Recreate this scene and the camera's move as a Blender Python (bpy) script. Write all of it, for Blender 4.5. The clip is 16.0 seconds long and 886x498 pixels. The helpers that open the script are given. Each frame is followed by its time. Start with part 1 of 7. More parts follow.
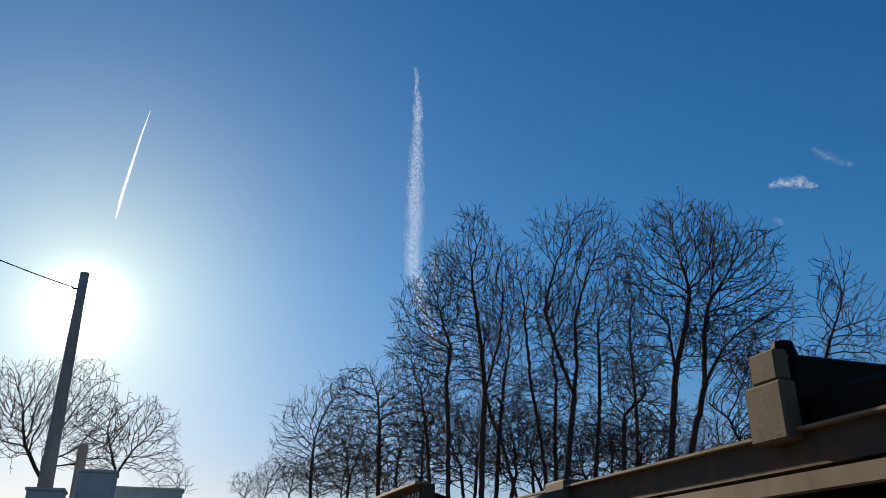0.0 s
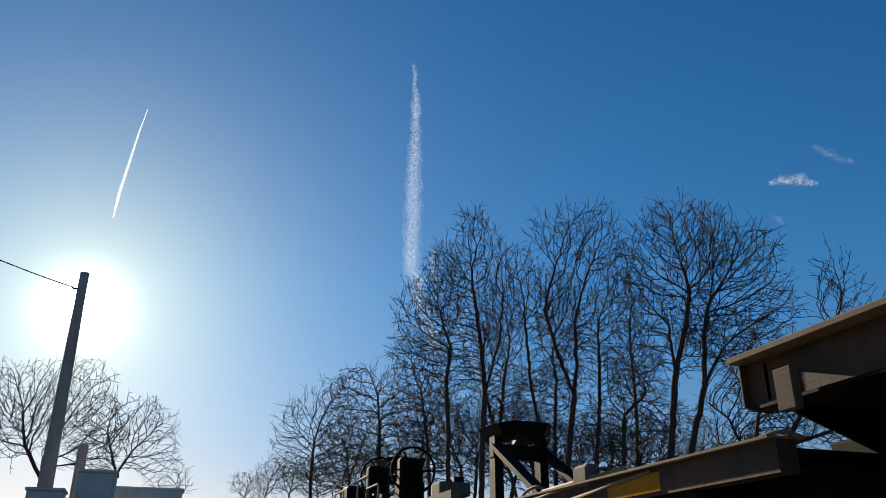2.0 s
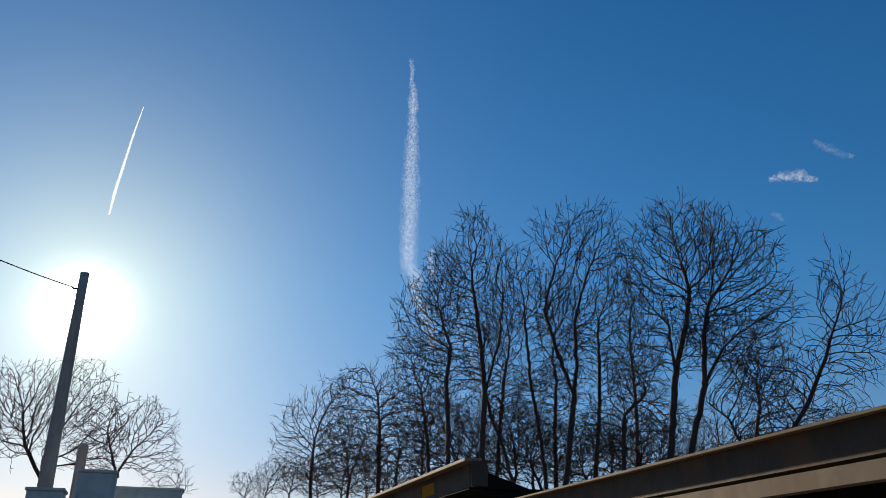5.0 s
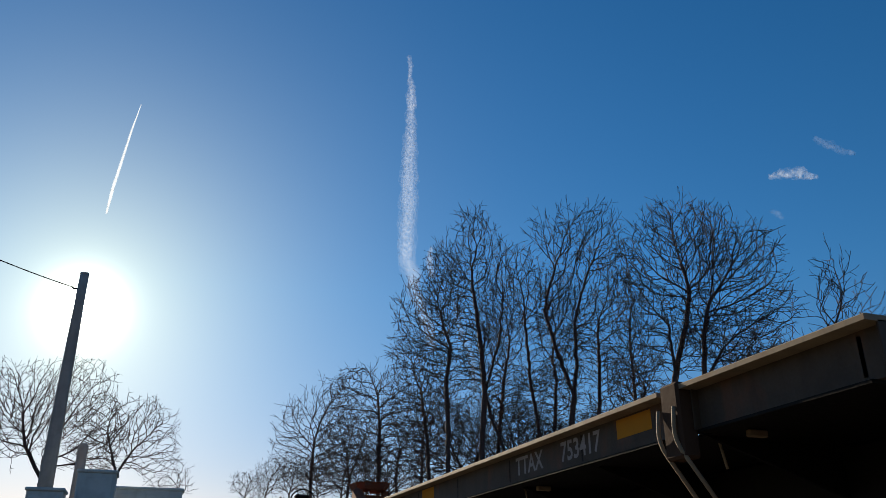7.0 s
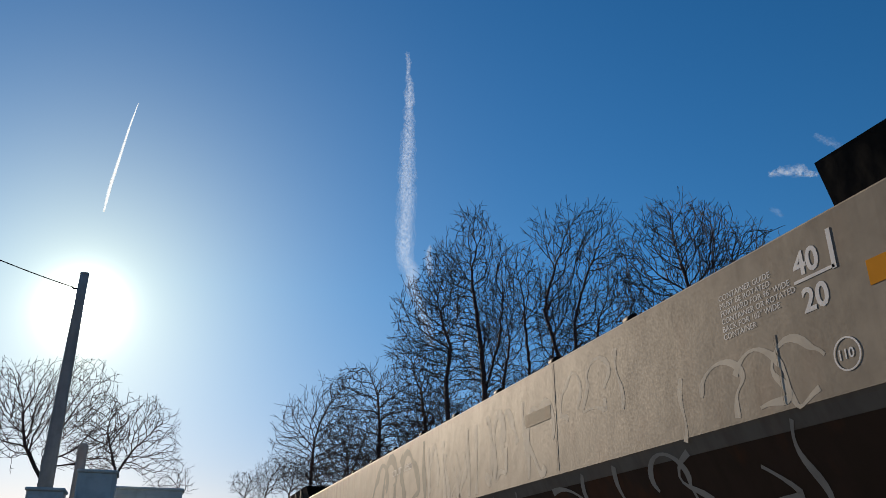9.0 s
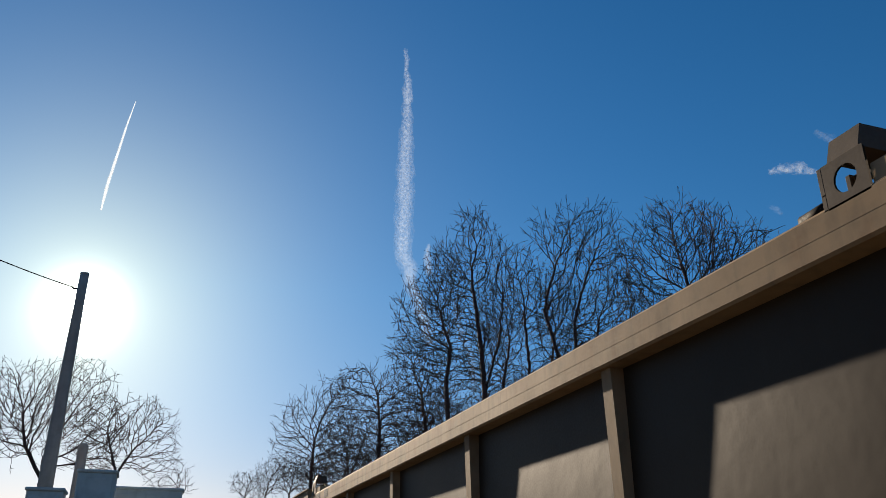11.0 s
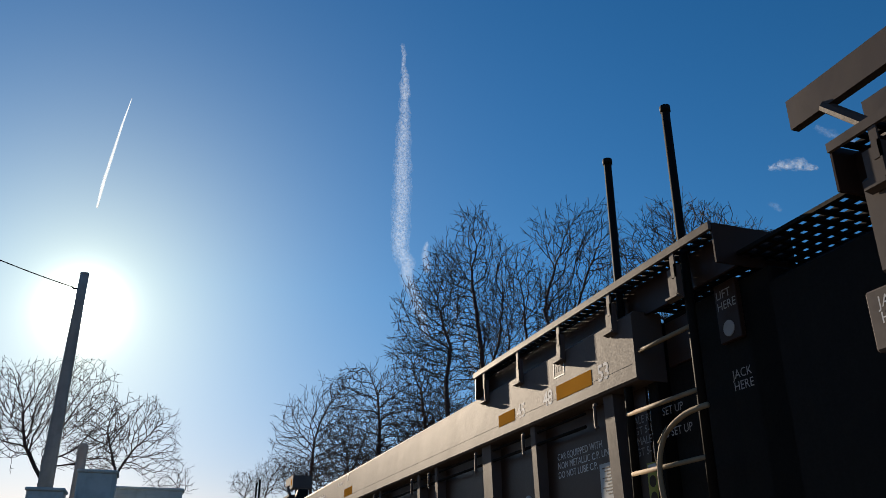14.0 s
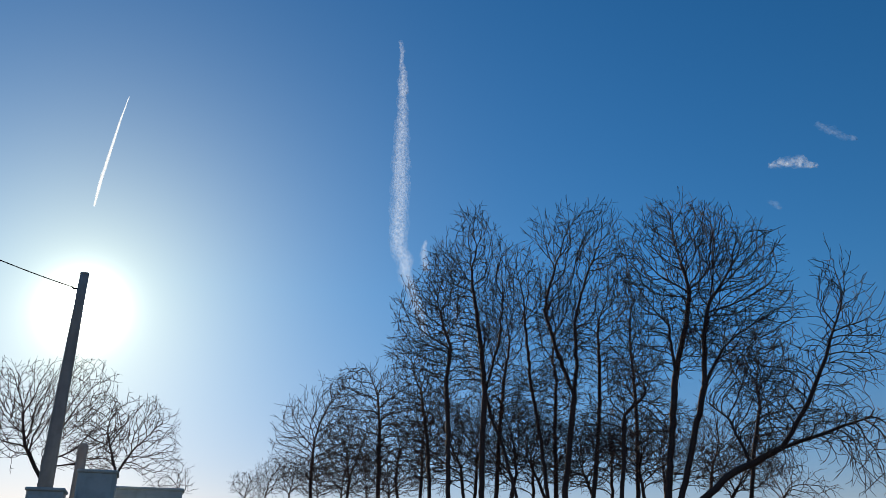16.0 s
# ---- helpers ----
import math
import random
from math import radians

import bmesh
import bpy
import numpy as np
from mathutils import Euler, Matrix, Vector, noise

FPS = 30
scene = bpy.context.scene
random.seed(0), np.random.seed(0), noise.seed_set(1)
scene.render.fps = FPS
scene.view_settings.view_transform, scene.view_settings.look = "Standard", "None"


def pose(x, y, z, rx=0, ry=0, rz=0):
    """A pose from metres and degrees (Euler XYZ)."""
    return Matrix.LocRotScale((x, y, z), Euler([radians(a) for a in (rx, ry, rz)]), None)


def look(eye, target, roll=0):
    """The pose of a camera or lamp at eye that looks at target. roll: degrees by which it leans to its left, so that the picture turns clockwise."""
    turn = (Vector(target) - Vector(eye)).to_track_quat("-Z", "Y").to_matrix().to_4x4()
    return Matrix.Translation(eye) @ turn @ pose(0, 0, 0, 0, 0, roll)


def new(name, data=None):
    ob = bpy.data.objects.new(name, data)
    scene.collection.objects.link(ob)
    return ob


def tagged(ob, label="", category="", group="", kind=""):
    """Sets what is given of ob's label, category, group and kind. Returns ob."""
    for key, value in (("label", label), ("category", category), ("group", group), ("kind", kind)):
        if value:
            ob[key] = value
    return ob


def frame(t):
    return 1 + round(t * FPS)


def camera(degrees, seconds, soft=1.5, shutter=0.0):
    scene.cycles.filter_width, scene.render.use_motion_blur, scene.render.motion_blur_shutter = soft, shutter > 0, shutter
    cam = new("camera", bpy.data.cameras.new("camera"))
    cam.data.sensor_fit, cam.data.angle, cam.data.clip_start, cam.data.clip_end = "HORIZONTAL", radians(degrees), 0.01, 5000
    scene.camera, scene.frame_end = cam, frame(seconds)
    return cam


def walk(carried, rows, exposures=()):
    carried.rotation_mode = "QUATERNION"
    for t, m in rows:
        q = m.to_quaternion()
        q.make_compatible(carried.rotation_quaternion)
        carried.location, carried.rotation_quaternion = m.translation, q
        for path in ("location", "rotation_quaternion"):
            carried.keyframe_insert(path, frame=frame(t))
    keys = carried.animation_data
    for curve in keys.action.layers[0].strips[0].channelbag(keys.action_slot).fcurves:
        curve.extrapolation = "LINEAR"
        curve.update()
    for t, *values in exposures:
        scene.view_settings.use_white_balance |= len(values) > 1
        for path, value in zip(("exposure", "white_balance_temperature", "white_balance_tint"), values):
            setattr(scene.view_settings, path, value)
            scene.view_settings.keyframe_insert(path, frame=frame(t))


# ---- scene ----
# Low viewpoint beside a railway line, facing along the track into a low winter sun.
EYE = Vector((0.0, 0.0, 0.45))
YAW, PITCH = radians(19.30), radians(23.21)
AIM = Vector((math.sin(YAW) * math.cos(PITCH), math.cos(YAW) * math.cos(PITCH), math.sin(PITCH)))
cam = camera(57.82, 16.0, soft=0.5)
walk(cam, [(0.0, look(EYE, EYE + AIM)), (16.0, look(EYE, EYE + AIM))])

# ---- sky, sun, exposure ----
SUN_EL, SUN_AZ = radians(17.3), radians(-6.0)      # azimuth from +Y towards +X
SUN_DIR = Vector((math.sin(SUN_AZ) * math.cos(SUN_EL), math.cos(SUN_AZ) * math.cos(SUN_EL), math.sin(SUN_EL)))
scene.view_settings.exposure = 1.0

world = bpy.data.worlds.new("sky")
scene.world = world
world.use_nodes = True
wn, wl = world.node_tree.nodes, world.node_tree.links
wn.clear()
sky = wn.new("ShaderNodeTexSky")
sky.sky_type = "NISHITA"
sky.sun_disc = False
sky.sun_elevation, sky.sun_rotation = SUN_EL, SUN_AZ
sky.altitude, sky.air_density, sky.dust_density, sky.ozone_density = 100, 1.0, 0.12, 3.0
back = wn.new("ShaderNodeBackground")
back.inputs["Strength"].default_value = 0.05
deep = wn.new("ShaderNodeHueSaturation")          # clear, deep winter blue
deep.inputs["Saturation"].default_value = 1.29
wl.new(sky.outputs[0], deep.inputs["Color"])
coord = wn.new("ShaderNodeTexCoord")
# haze takes the blue out of the low sky
split = wn.new("ShaderNodeSeparateXYZ")
wl.new(coord.outputs["Generated"], split.inputs[0])
low = wn.new("ShaderNodeMapRange")
low.inputs["From Min"].default_value, low.inputs["From Max"].default_value = math.sin(radians(4)), math.sin(radians(20))
wl.new(split.outputs["Z"], low.inputs["Value"])
tint = wn.new("ShaderNodeMix")
tint.data_type = "RGBA"
tint.inputs[6].default_value, tint.inputs[7].default_value = (0.96, 0.715, 0.765, 1), (0.82, 0.955, 1.0, 1)
wl.new(low.outputs[0], tint.inputs[0])
hazed = wn.new("ShaderNodeMix")
hazed.data_type, hazed.blend_type = "RGBA", "MULTIPLY"
hazed.inputs[0].default_value = 1.0
wl.new(deep.outputs[0], hazed.inputs[6])
wl.new(tint.outputs[2], hazed.inputs[7])
wl.new(hazed.outputs[2], back.inputs["Color"])
# bright aureole that haze makes round the sun
dot = wn.new("ShaderNodeVectorMath")
dot.operation = "DOT_PRODUCT"
dot.inputs[1].default_value = SUN_DIR
wl.new(coord.outputs["Generated"], dot.inputs[0])
arc = wn.new("ShaderNodeMath")
arc.operation = "ARCCOSINE"
wl.new(dot.outputs["Value"], arc.inputs[0])


def lobe(width, height):
    """Strength height * exp(-angle / width) round the sun."""
    div = wn.new("ShaderNodeMath")
    div.operation = "DIVIDE"
    div.inputs[1].default_value = -width
    wl.new(arc.outputs[0], div.inputs[0])
    ex = wn.new("ShaderNodeMath")
    ex.operation = "EXPONENT"
    wl.new(div.outputs[0], ex.inputs[0])
    mul = wn.new("ShaderNodeMath")
    mul.operation = "MULTIPLY"
    mul.inputs[1].default_value = height
    wl.new(ex.outputs[0], mul.inputs[0])
    return mul


both = back
for strength, colour in ((lobe(0.0125, 6.5), (0.98, 0.97, 0.84, 1)), (lobe(0.118, 0.40), (1.0, 0.94, 0.36, 1))):
    aureole = wn.new("ShaderNodeBackground")
    aureole.inputs["Color"].default_value = colour
    wl.new(strength.outputs[0], aureole.inputs["Strength"])
    total = wn.new("ShaderNodeAddShader")
    wl.new(both.outputs[0], total.inputs[0])
    wl.new(aureole.outputs[0], total.inputs[1])
    both = total
out = wn.new("ShaderNodeOutputWorld")
wl.new(both.outputs[0], out.inputs["Surface"])

lamp = bpy.data.lights.new("sun", "SUN")
lamp.energy, lamp.angle, lamp.color = 5.0, radians(0.53), (1.0, 0.82, 0.62)
sun = new("sun", lamp)
sun.matrix_world = look(SUN_DIR * 100, (0, 0, 0))


# ---- materials ----
def steel(name, colour, dirt=(0.09, 0.075, 0.06), rough=0.7, metal=0.0, amount=0.45, rust=0.0, streak=True, shine=0.1):
    """Painted steel with grime clouds, run-down streaks and rust spots, in real-world size."""
    m = bpy.data.materials.new(name)
    m.use_nodes = True
    n, l = m.node_tree.nodes, m.node_tree.links
    b = n["Principled BSDF"]
    b.inputs["Roughness"].default_value, b.inputs["Metallic"].default_value = rough, metal
    b.inputs["Specular IOR Level"].default_value = shine
    co = n.new("ShaderNodeTexCoord")

    def cloud(scale, detail, stretch=(1, 1, 1), lo=0.35, hi=0.7):
        mp = n.new("ShaderNodeMapping")
        mp.inputs["Scale"].default_value = stretch
        l.new(co.outputs["Object"], mp.inputs["Vector"])
        t = n.new("ShaderNodeTexNoise")
        t.inputs["Scale"].default_value, t.inputs["Detail"].default_value = scale, detail
        l.new(mp.outputs[0], t.inputs["Vector"])
        r = n.new("ShaderNodeMapRange")
        r.inputs["From Min"].default_value, r.inputs["From Max"].default_value = lo, hi
        l.new(t.outputs["Fac"], r.inputs["Value"])
        return r.outputs[0]

    def blend(a, c, f):
        x = n.new("ShaderNodeMix")
        x.data_type = "RGBA"
        for k, v in ((6, a), (7, c)):
            if isinstance(v, tuple):
                x.inputs[k].default_value = (*v, 1)
            else:
                l.new(v, x.inputs[k])
        l.new(f, x.inputs[0])
        return x.outputs[2]

    def times(s, k):
        q = n.new("ShaderNodeMath")
        q.operation = "MULTIPLY"
        q.inputs[1].default_value = k
        l.new(s, q.inputs[0])
        return q.outputs[0]

    c = blend(colour, tuple(0.72 * v for v in colour), cloud(0.9, 6))
    c = blend(c, dirt, times(cloud(7, 8, (1, 1, 1), 0.45, 0.8), amount))
    if streak:
        c = blend(c, dirt, times(cloud(5, 4, (1, 2.2, 0.12), 0.5, 0.78), amount))
    if rust:
        c = blend(c, (0.16, 0.06, 0.025), times(cloud(3.2, 10, (1, 1, 0.6), 0.52, 0.62), rust))
    l.new(c, b.inputs["Base Color"])
    fine = n.new("ShaderNodeTexNoise")
    fine.inputs["Scale"].default_value, fine.inputs["Detail"].default_value = 60, 6
    l.new(co.outputs["Object"], fine.inputs["Vector"])
    rr = n.new("ShaderNodeMapRange")
    rr.inputs["To Min"].default_value, rr.inputs["To Max"].default_value = max(0.05, rough - 0.15), min(1, rough + 0.2)
    l.new(fine.outputs["Fac"], rr.inputs["Value"])
    l.new(rr.outputs[0], b.inputs["Roughness"])
    dent = n.new("ShaderNodeTexNoise")
    dent.inputs["Scale"].default_value, dent.inputs["Detail"].default_value = 2.2, 3
    l.new(co.outputs["Object"], dent.inputs["Vector"])
    b1 = n.new("ShaderNodeBump")
    b1.inputs["Strength"].default_value, b1.inputs["Distance"].default_value = 0.25, 0.02
    l.new(dent.outputs["Fac"], b1.inputs["Height"])
    b2 = n.new("ShaderNodeBump")
    b2.inputs["Strength"].default_value, b2.inputs["Distance"].default_value = 0.08, 0.001
    l.new(fine.outputs["Fac"], b2.inputs["Height"])
    l.new(b1.outputs[0], b2.inputs["Normal"])
    l.new(b2.outputs[0], b.inputs["Normal"])
    return m


def veil(name, opacity, scale, lo, hi):
    """Thin ice cloud: white, mostly see-through, torn by noise."""
    m = bpy.data.materials.new(name)
    m.use_nodes = True
    n, l = m.node_tree.nodes, m.node_tree.links
    n.clear()
    co = n.new("ShaderNodeTexCoord")
    t = n.new("ShaderNodeTexNoise")
    t.inputs["Scale"].default_value, t.inputs["Detail"].default_value, t.inputs["Roughness"].default_value = scale, 6, 0.65
    l.new(co.outputs["Object"], t.inputs["Vector"])
    r = n.new("ShaderNodeMapRange")
    r.inputs["From Min"].default_value, r.inputs["From Max"].default_value = lo, hi
    r.inputs["To Max"].default_value = opacity
    l.new(t.outputs["Fac"], r.inputs["Value"])
    df, tl, tr = n.new("ShaderNodeBsdfDiffuse"), n.new("ShaderNodeBsdfTranslucent"), n.new("ShaderNodeBsdfTransparent")
    df.inputs["Color"].default_value = tl.inputs["Color"].default_value = (0.80, 0.90, 0.98, 1)
    mx, mx2, o = n.new("ShaderNodeMixShader"), n.new("ShaderNodeMixShader"), n.new("ShaderNodeOutputMaterial")
    mx.inputs[0].default_value = 0.85
    l.new(df.outputs[0], mx.inputs[1])
    l.new(tl.outputs[0], mx.inputs[2])
    l.new(r.outputs[0], mx2.inputs[0])
    l.new(tr.outputs[0], mx2.inputs[1])
    l.new(mx.outputs[0], mx2.inputs[2])
    l.new(mx2.outputs[0], o.inputs["Surface"])
    return m


GREIGE = steel("weathered grey-beige paint", (0.215, 0.193, 0.16), amount=0.45, rust=0.12, rough=0.65, shine=0.13)
BEIGE = steel("weathered tan paint", (0.255, 0.215, 0.16), amount=0.45, rust=0.2, rough=0.65, shine=0.13)
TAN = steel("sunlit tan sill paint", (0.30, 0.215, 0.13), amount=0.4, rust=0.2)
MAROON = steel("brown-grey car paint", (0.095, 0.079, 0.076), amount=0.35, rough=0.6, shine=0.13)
# Dark brown of its own, with recess shade put into the colour too.
PANEL = steel("dark brown car paint deepened for shade", (0.04, 0.022, 0.016), dirt=(0.036, 0.025, 0.018), amount=0.35, rough=0.35, shine=0.12)
BLACK = steel("grimy black steel", (0.006, 0.0055, 0.005), dirt=(0.014, 0.011, 0.008), amount=0.4, rough=0.7, shine=0.12)
# Rusty brown, darkened for the shade on the inward-leaning side plates.
LOWER = steel("rusty lower plate darkened for shade", (0.075, 0.048, 0.034), dirt=(0.04, 0.03, 0.02), amount=0.5, rust=0.3, rough=0.8, shine=0.05)
# Grimy brown; the shade under the top flange is put into it.
GIRDER = steel("grimy brown girder paint darkened for shade", (0.068, 0.051, 0.036), dirt=(0.034, 0.027, 0.02), amount=0.6, rust=0.3, shine=0.3)
EDGE = steel("worn pale flange", (0.27, 0.22, 0.15), amount=0.4, rust=0.2)
OLIVE = steel("dull yellow-grey box paint", (0.12, 0.10, 0.068), amount=0.5, rust=0.3)
ORANGE = steel("rusty orange-red paint", (0.21, 0.06, 0.03), amount=0.4, rust=0.5)
YELLOW = steel("reflective amber strip", (0.55, 0.25, 0.035), amount=0.15, rough=0.9, streak=False, shine=0.0)
YELPAINT = steel("chipped yellow paint", (0.34, 0.21, 0.03), amount=0.4, rust=0.4)
WHITE = steel("white stencil paint", (0.66, 0.67, 0.68), amount=0.22, rough=0.6, streak=False)
FADED = steel("faded stencil paint", (0.36, 0.35, 0.34), amount=0.35, rough=0.7, streak=False)
PALEBLUE = steel("pale blue-white numerals", (0.42, 0.52, 0.60), amount=0.15, rough=0.5, streak=False)
PLATE = steel("pale label plate", (0.45, 0.48, 0.48), amount=0.25, rough=0.4, streak=False)
LIME = steel("yellow-green decal", (0.42, 0.42, 0.08), amount=0.2, rough=0.4, streak=False)
REDP = steel("bright red paint", (0.30, 0.02, 0.02), amount=0.3)
WHEEL = steel("worn wheel steel", (0.30, 0.28, 0.26), metal=0.7, rough=0.35, amount=0.6, streak=False)
CAST = steel("dusty cast steel", (0.15, 0.13, 0.10), amount=0.6, rust=0.3)
BARK = steel("winter bark", (0.085, 0.060, 0.054), dirt=(0.04, 0.035, 0.03), amount=0.6, rough=0.9, streak=False)
# Glare of the low sun is put into these two pale base colours.
WOODPOLE = steel("weathered pole wood lightened for glare", (0.40, 0.365, 0.33), dirt=(0.22, 0.20, 0.18), amount=0.5, rough=0.85)
CABINET = steel("grey-green cabinet paint lightened for glare", (0.52, 0.57, 0.56), amount=0.2, rough=0.5)
SOIL = steel("dry winter grass and soil", (0.10, 0.08, 0.045), dirt=(0.05, 0.04, 0.025), amount=0.8, rough=0.95, streak=False)
STONE = steel("grey ballast stone", (0.15, 0.14, 0.13), dirt=(0.06, 0.05, 0.04), amount=0.7, rough=0.95, streak=False)
TIE = steel("creosoted tie wood", (0.07, 0.055, 0.045), amount=0.6, rough=0.9, streak=False)
SPRAY = steel("pale spray paint", (0.46, 0.43, 0.37), amount=0.3, rough=0.7, streak=False)
SPRAYDARK = steel("dark green-blue spray paint", (0.06, 0.085, 0.08), amount=0.35, rough=0.7, streak=False)
CONTRAIL = veil("ice trail", 0.055, 0.11, 0.40, 0.66)
FRESHTRAIL = veil("fresh ice trail", 0.22, 0.05, 0.2, 0.65)
WISP = veil("thin ice wisp", 0.022, 0.06, 0.40, 0.7)
CLOUD = veil("cumulus wisp", 0.085, 0.05, 0.42, 0.70)

# ---- mesh helpers ----
MID, RAILTOP = 4.2, 0.25          # centre line of the track and height of the rail head


def link(name, bm, material, parent=None, label="", smooth=False):
    me = bpy.data.meshes.new(name)
    bm.to_mesh(me)
    bm.free()
    if smooth:
        for f in me.polygons:
            f.use_smooth = True
    if isinstance(material, (list, tuple)):
        for k in material:
            me.materials.append(k)
    else:
        me.materials.append(material)
    ob = new(name, me)
    if parent is not None:
        ob.parent = parent
    if label:
        ob["label"] = label
    return ob


def box(bm, x0, x1, y0, y1, z0, z1, bevel=0.006):
    c = bmesh.ops.create_cube(bm, size=1, matrix=Matrix.Translation(((x0 + x1) / 2, (y0 + y1) / 2, (z0 + z1) / 2))
                              @ Matrix.Diagonal((abs(x1 - x0), abs(y1 - y0), abs(z1 - z0), 1)))
    if bevel:
        es = list({e for v in c["verts"] for e in v.link_edges})
        bmesh.ops.bevel(bm, geom=es, offset=bevel, segments=1, affect="EDGES")
    return bm


def prism(bm, profile, y0, y1, skew=0.0):
    """A profile of (x, z) run from y0 to y1; skew leans both ends along y with height."""
    zs = [p[1] for p in profile]
    lo = min(zs)
    a = [bm.verts.new((x, y0 + skew * (z - lo), z)) for x, z in profile]
    b = [bm.verts.new((x, y1 - skew * (z - lo), z)) for x, z in profile]
    k = len(profile)
    for i in range(k):
        bm.faces.new((a[i], a[(i + 1) % k], b[(i + 1) % k], b[i]))
    bm.faces.new(a[::-1])
    bm.faces.new(b)
    bmesh.ops.recalc_face_normals(bm, faces=bm.faces[:])
    return bm


def tube(bm, pts, r, sides=8):
    """A round bar along a run of points."""
    pts = [Vector(p) for p in pts]
    rings = []
    for i, p in enumerate(pts):
        d = (pts[min(i + 1, len(pts) - 1)] - pts[max(i - 1, 0)]).normalized()
        side = d.cross(Vector((0.31, 0.17, 0.93))).normalized()
        up = side.cross(d)
        rr = r[i] if isinstance(r, (list, tuple)) else r
        rings.append([bm.verts.new(p + rr * (math.cos(a) * side + math.sin(a) * up))
                      for a in (2 * math.pi * k / sides for k in range(sides))])
    for a, b in zip(rings, rings[1:]):
        for k in range(sides):
            bm.faces.new((a[k], a[(k + 1) % sides], b[(k + 1) % sides], b[k]))
    bm.faces.new(rings[0][::-1])
    bm.faces.new(rings[-1])
    return bm


def rounded(pts, r=0.06, k=4):
    """The run of points with its inner corners rounded off."""
    pts = [Vector(p) for p in pts]
    res = [pts[0]]
    for a, b, c in zip(pts, pts[1:], pts[2:]):
        p, q = b + (a - b).normalized() * r, b + (c - b).normalized() * r
        res += [(p * (1 - t) + b * t) * (1 - t) + (b * (1 - t) + q * t) * t for t in (i / k for i in range(k + 1))]
    return res + [pts[-1]]


class Car:
    """A wagon or unit: its parts are given in place (x, z) and metres behind its front end (y)."""

    def __init__(self, kind, at, label, category="freight wagon"):
        self.at = at
        self.root = tagged(new(kind), label, category, "wagons of the freight train")
        self.root.empty_display_size = 0.3

    def part(self, name, bm, material, label="", smooth=False, under=None):
        bmesh.ops.translate(bm, verts=bm.verts[:], vec=(-MID, 0, -RAILTOP))
        return link(name, bm, material, under or self.root, label, smooth)

    def box(self, name, x0, x1, y0, y1, z0, z1, material, label="", bevel=0.006, under=None):
        return self.part(name, box(bmesh.new(), x0, x1, y0, y1, z0, z1, bevel), material, label, under=under)

    def bar(self, name, pts, r, material, label="", sides=8):
        return self.part(name, tube(bmesh.new(), pts, r, sides), material, label, True)

    def prism(self, name, profile, y0, y1, material, label="", skew=0.0):
        return self.part(name, prism(bmesh.new(), profile, y0, y1, skew), material, label)

    def text(self, words, x, y, z, size, material, label="", bold=0.0, name="lettering", wide=1.0):
        """Stencilled words on the side that faces -x; y, z is the lower left as read."""
        cu = bpy.data.curves.new("words", "FONT")
        cu.body, cu.size, cu.extrude, cu.offset, cu.space_line = words, size * 1.38, 0.0, bold, 0.95
        cu.resolution_u = 3
        tmp = bpy.data.objects.new("words", cu)
        scene.collection.objects.link(tmp)
        me = bpy.data.meshes.new_from_object(tmp.evaluated_get(bpy.context.evaluated_depsgraph_get()))
        bpy.data.objects.remove(tmp)
        bpy.data.curves.remove(cu)
        me.transform(Matrix(((0, 0, -1, x - 0.0009 - MID), (-wide, 0, 0, y), (0, 1, 0, z - RAILTOP), (0, 0, 0, 1))))
        for f in me.polygons:
            f.use_smooth = False
        me.materials.clear()
        me.materials.append(material)
        ob = new(name, me)
        ob.parent = self.root
        if label:
            ob["label"] = label
        return ob


# ---- ground, track ----
def sheet(name, half, z, material, label):
    bm = bmesh.new()
    steps = [-half, -300, -80, -20, 0, 20, 80, 300, half]
    grid = [[bm.verts.new((x, y, z)) for x in steps] for y in steps]
    for a, b in zip(grid, grid[1:]):
        for k in range(len(steps) - 1):
            bm.faces.new((a[k], a[k + 1], b[k + 1], b[k]))
    return tagged(link(name, bm, material), label, "ground", kind="structure")


sheet("ground", 4000, 0.0, SOIL, "flat dry winter grass and soil beside the railway")
bm = prism(bmesh.new(), [(MID - 2.3, -0.02), (MID - 1.5, 0.1), (MID + 1.5, 0.1), (MID + 2.3, -0.02)], -350, 400)
tagged(link("ballast_bed", bm, STONE), "raised bed of grey crushed stone under the track", "track bed", kind="structure")
track = tagged(new("railway_track"), "steel rails on dark wooden ties in ballast", "railway track", kind="structure")
for sx in (-0.75, 0.75):
    xx = MID + sx
    prof = [(xx - 0.07, 0.11), (xx + 0.07, 0.11), (xx + 0.012, 0.14), (xx + 0.036, 0.22), (xx + 0.036, 0.25),
            (xx - 0.036, 0.25), (xx - 0.036, 0.22), (xx - 0.012, 0.14)]
    link("rail", prism(bmesh.new(), prof, -350, 400), WHEEL, track)
tie_mesh = None
for k in range(60):
    if tie_mesh is None:
        tie = link("tie", box(bmesh.new(), MID - 1.3, MID + 1.3, -0.11, 0.11, 0.02, 0.115), TIE, track)
        tie_mesh = tie.data
    else:
        tie = new("tie", tie_mesh)
        tie.parent = track
    tie.location.y = -8 + 0.55 * k


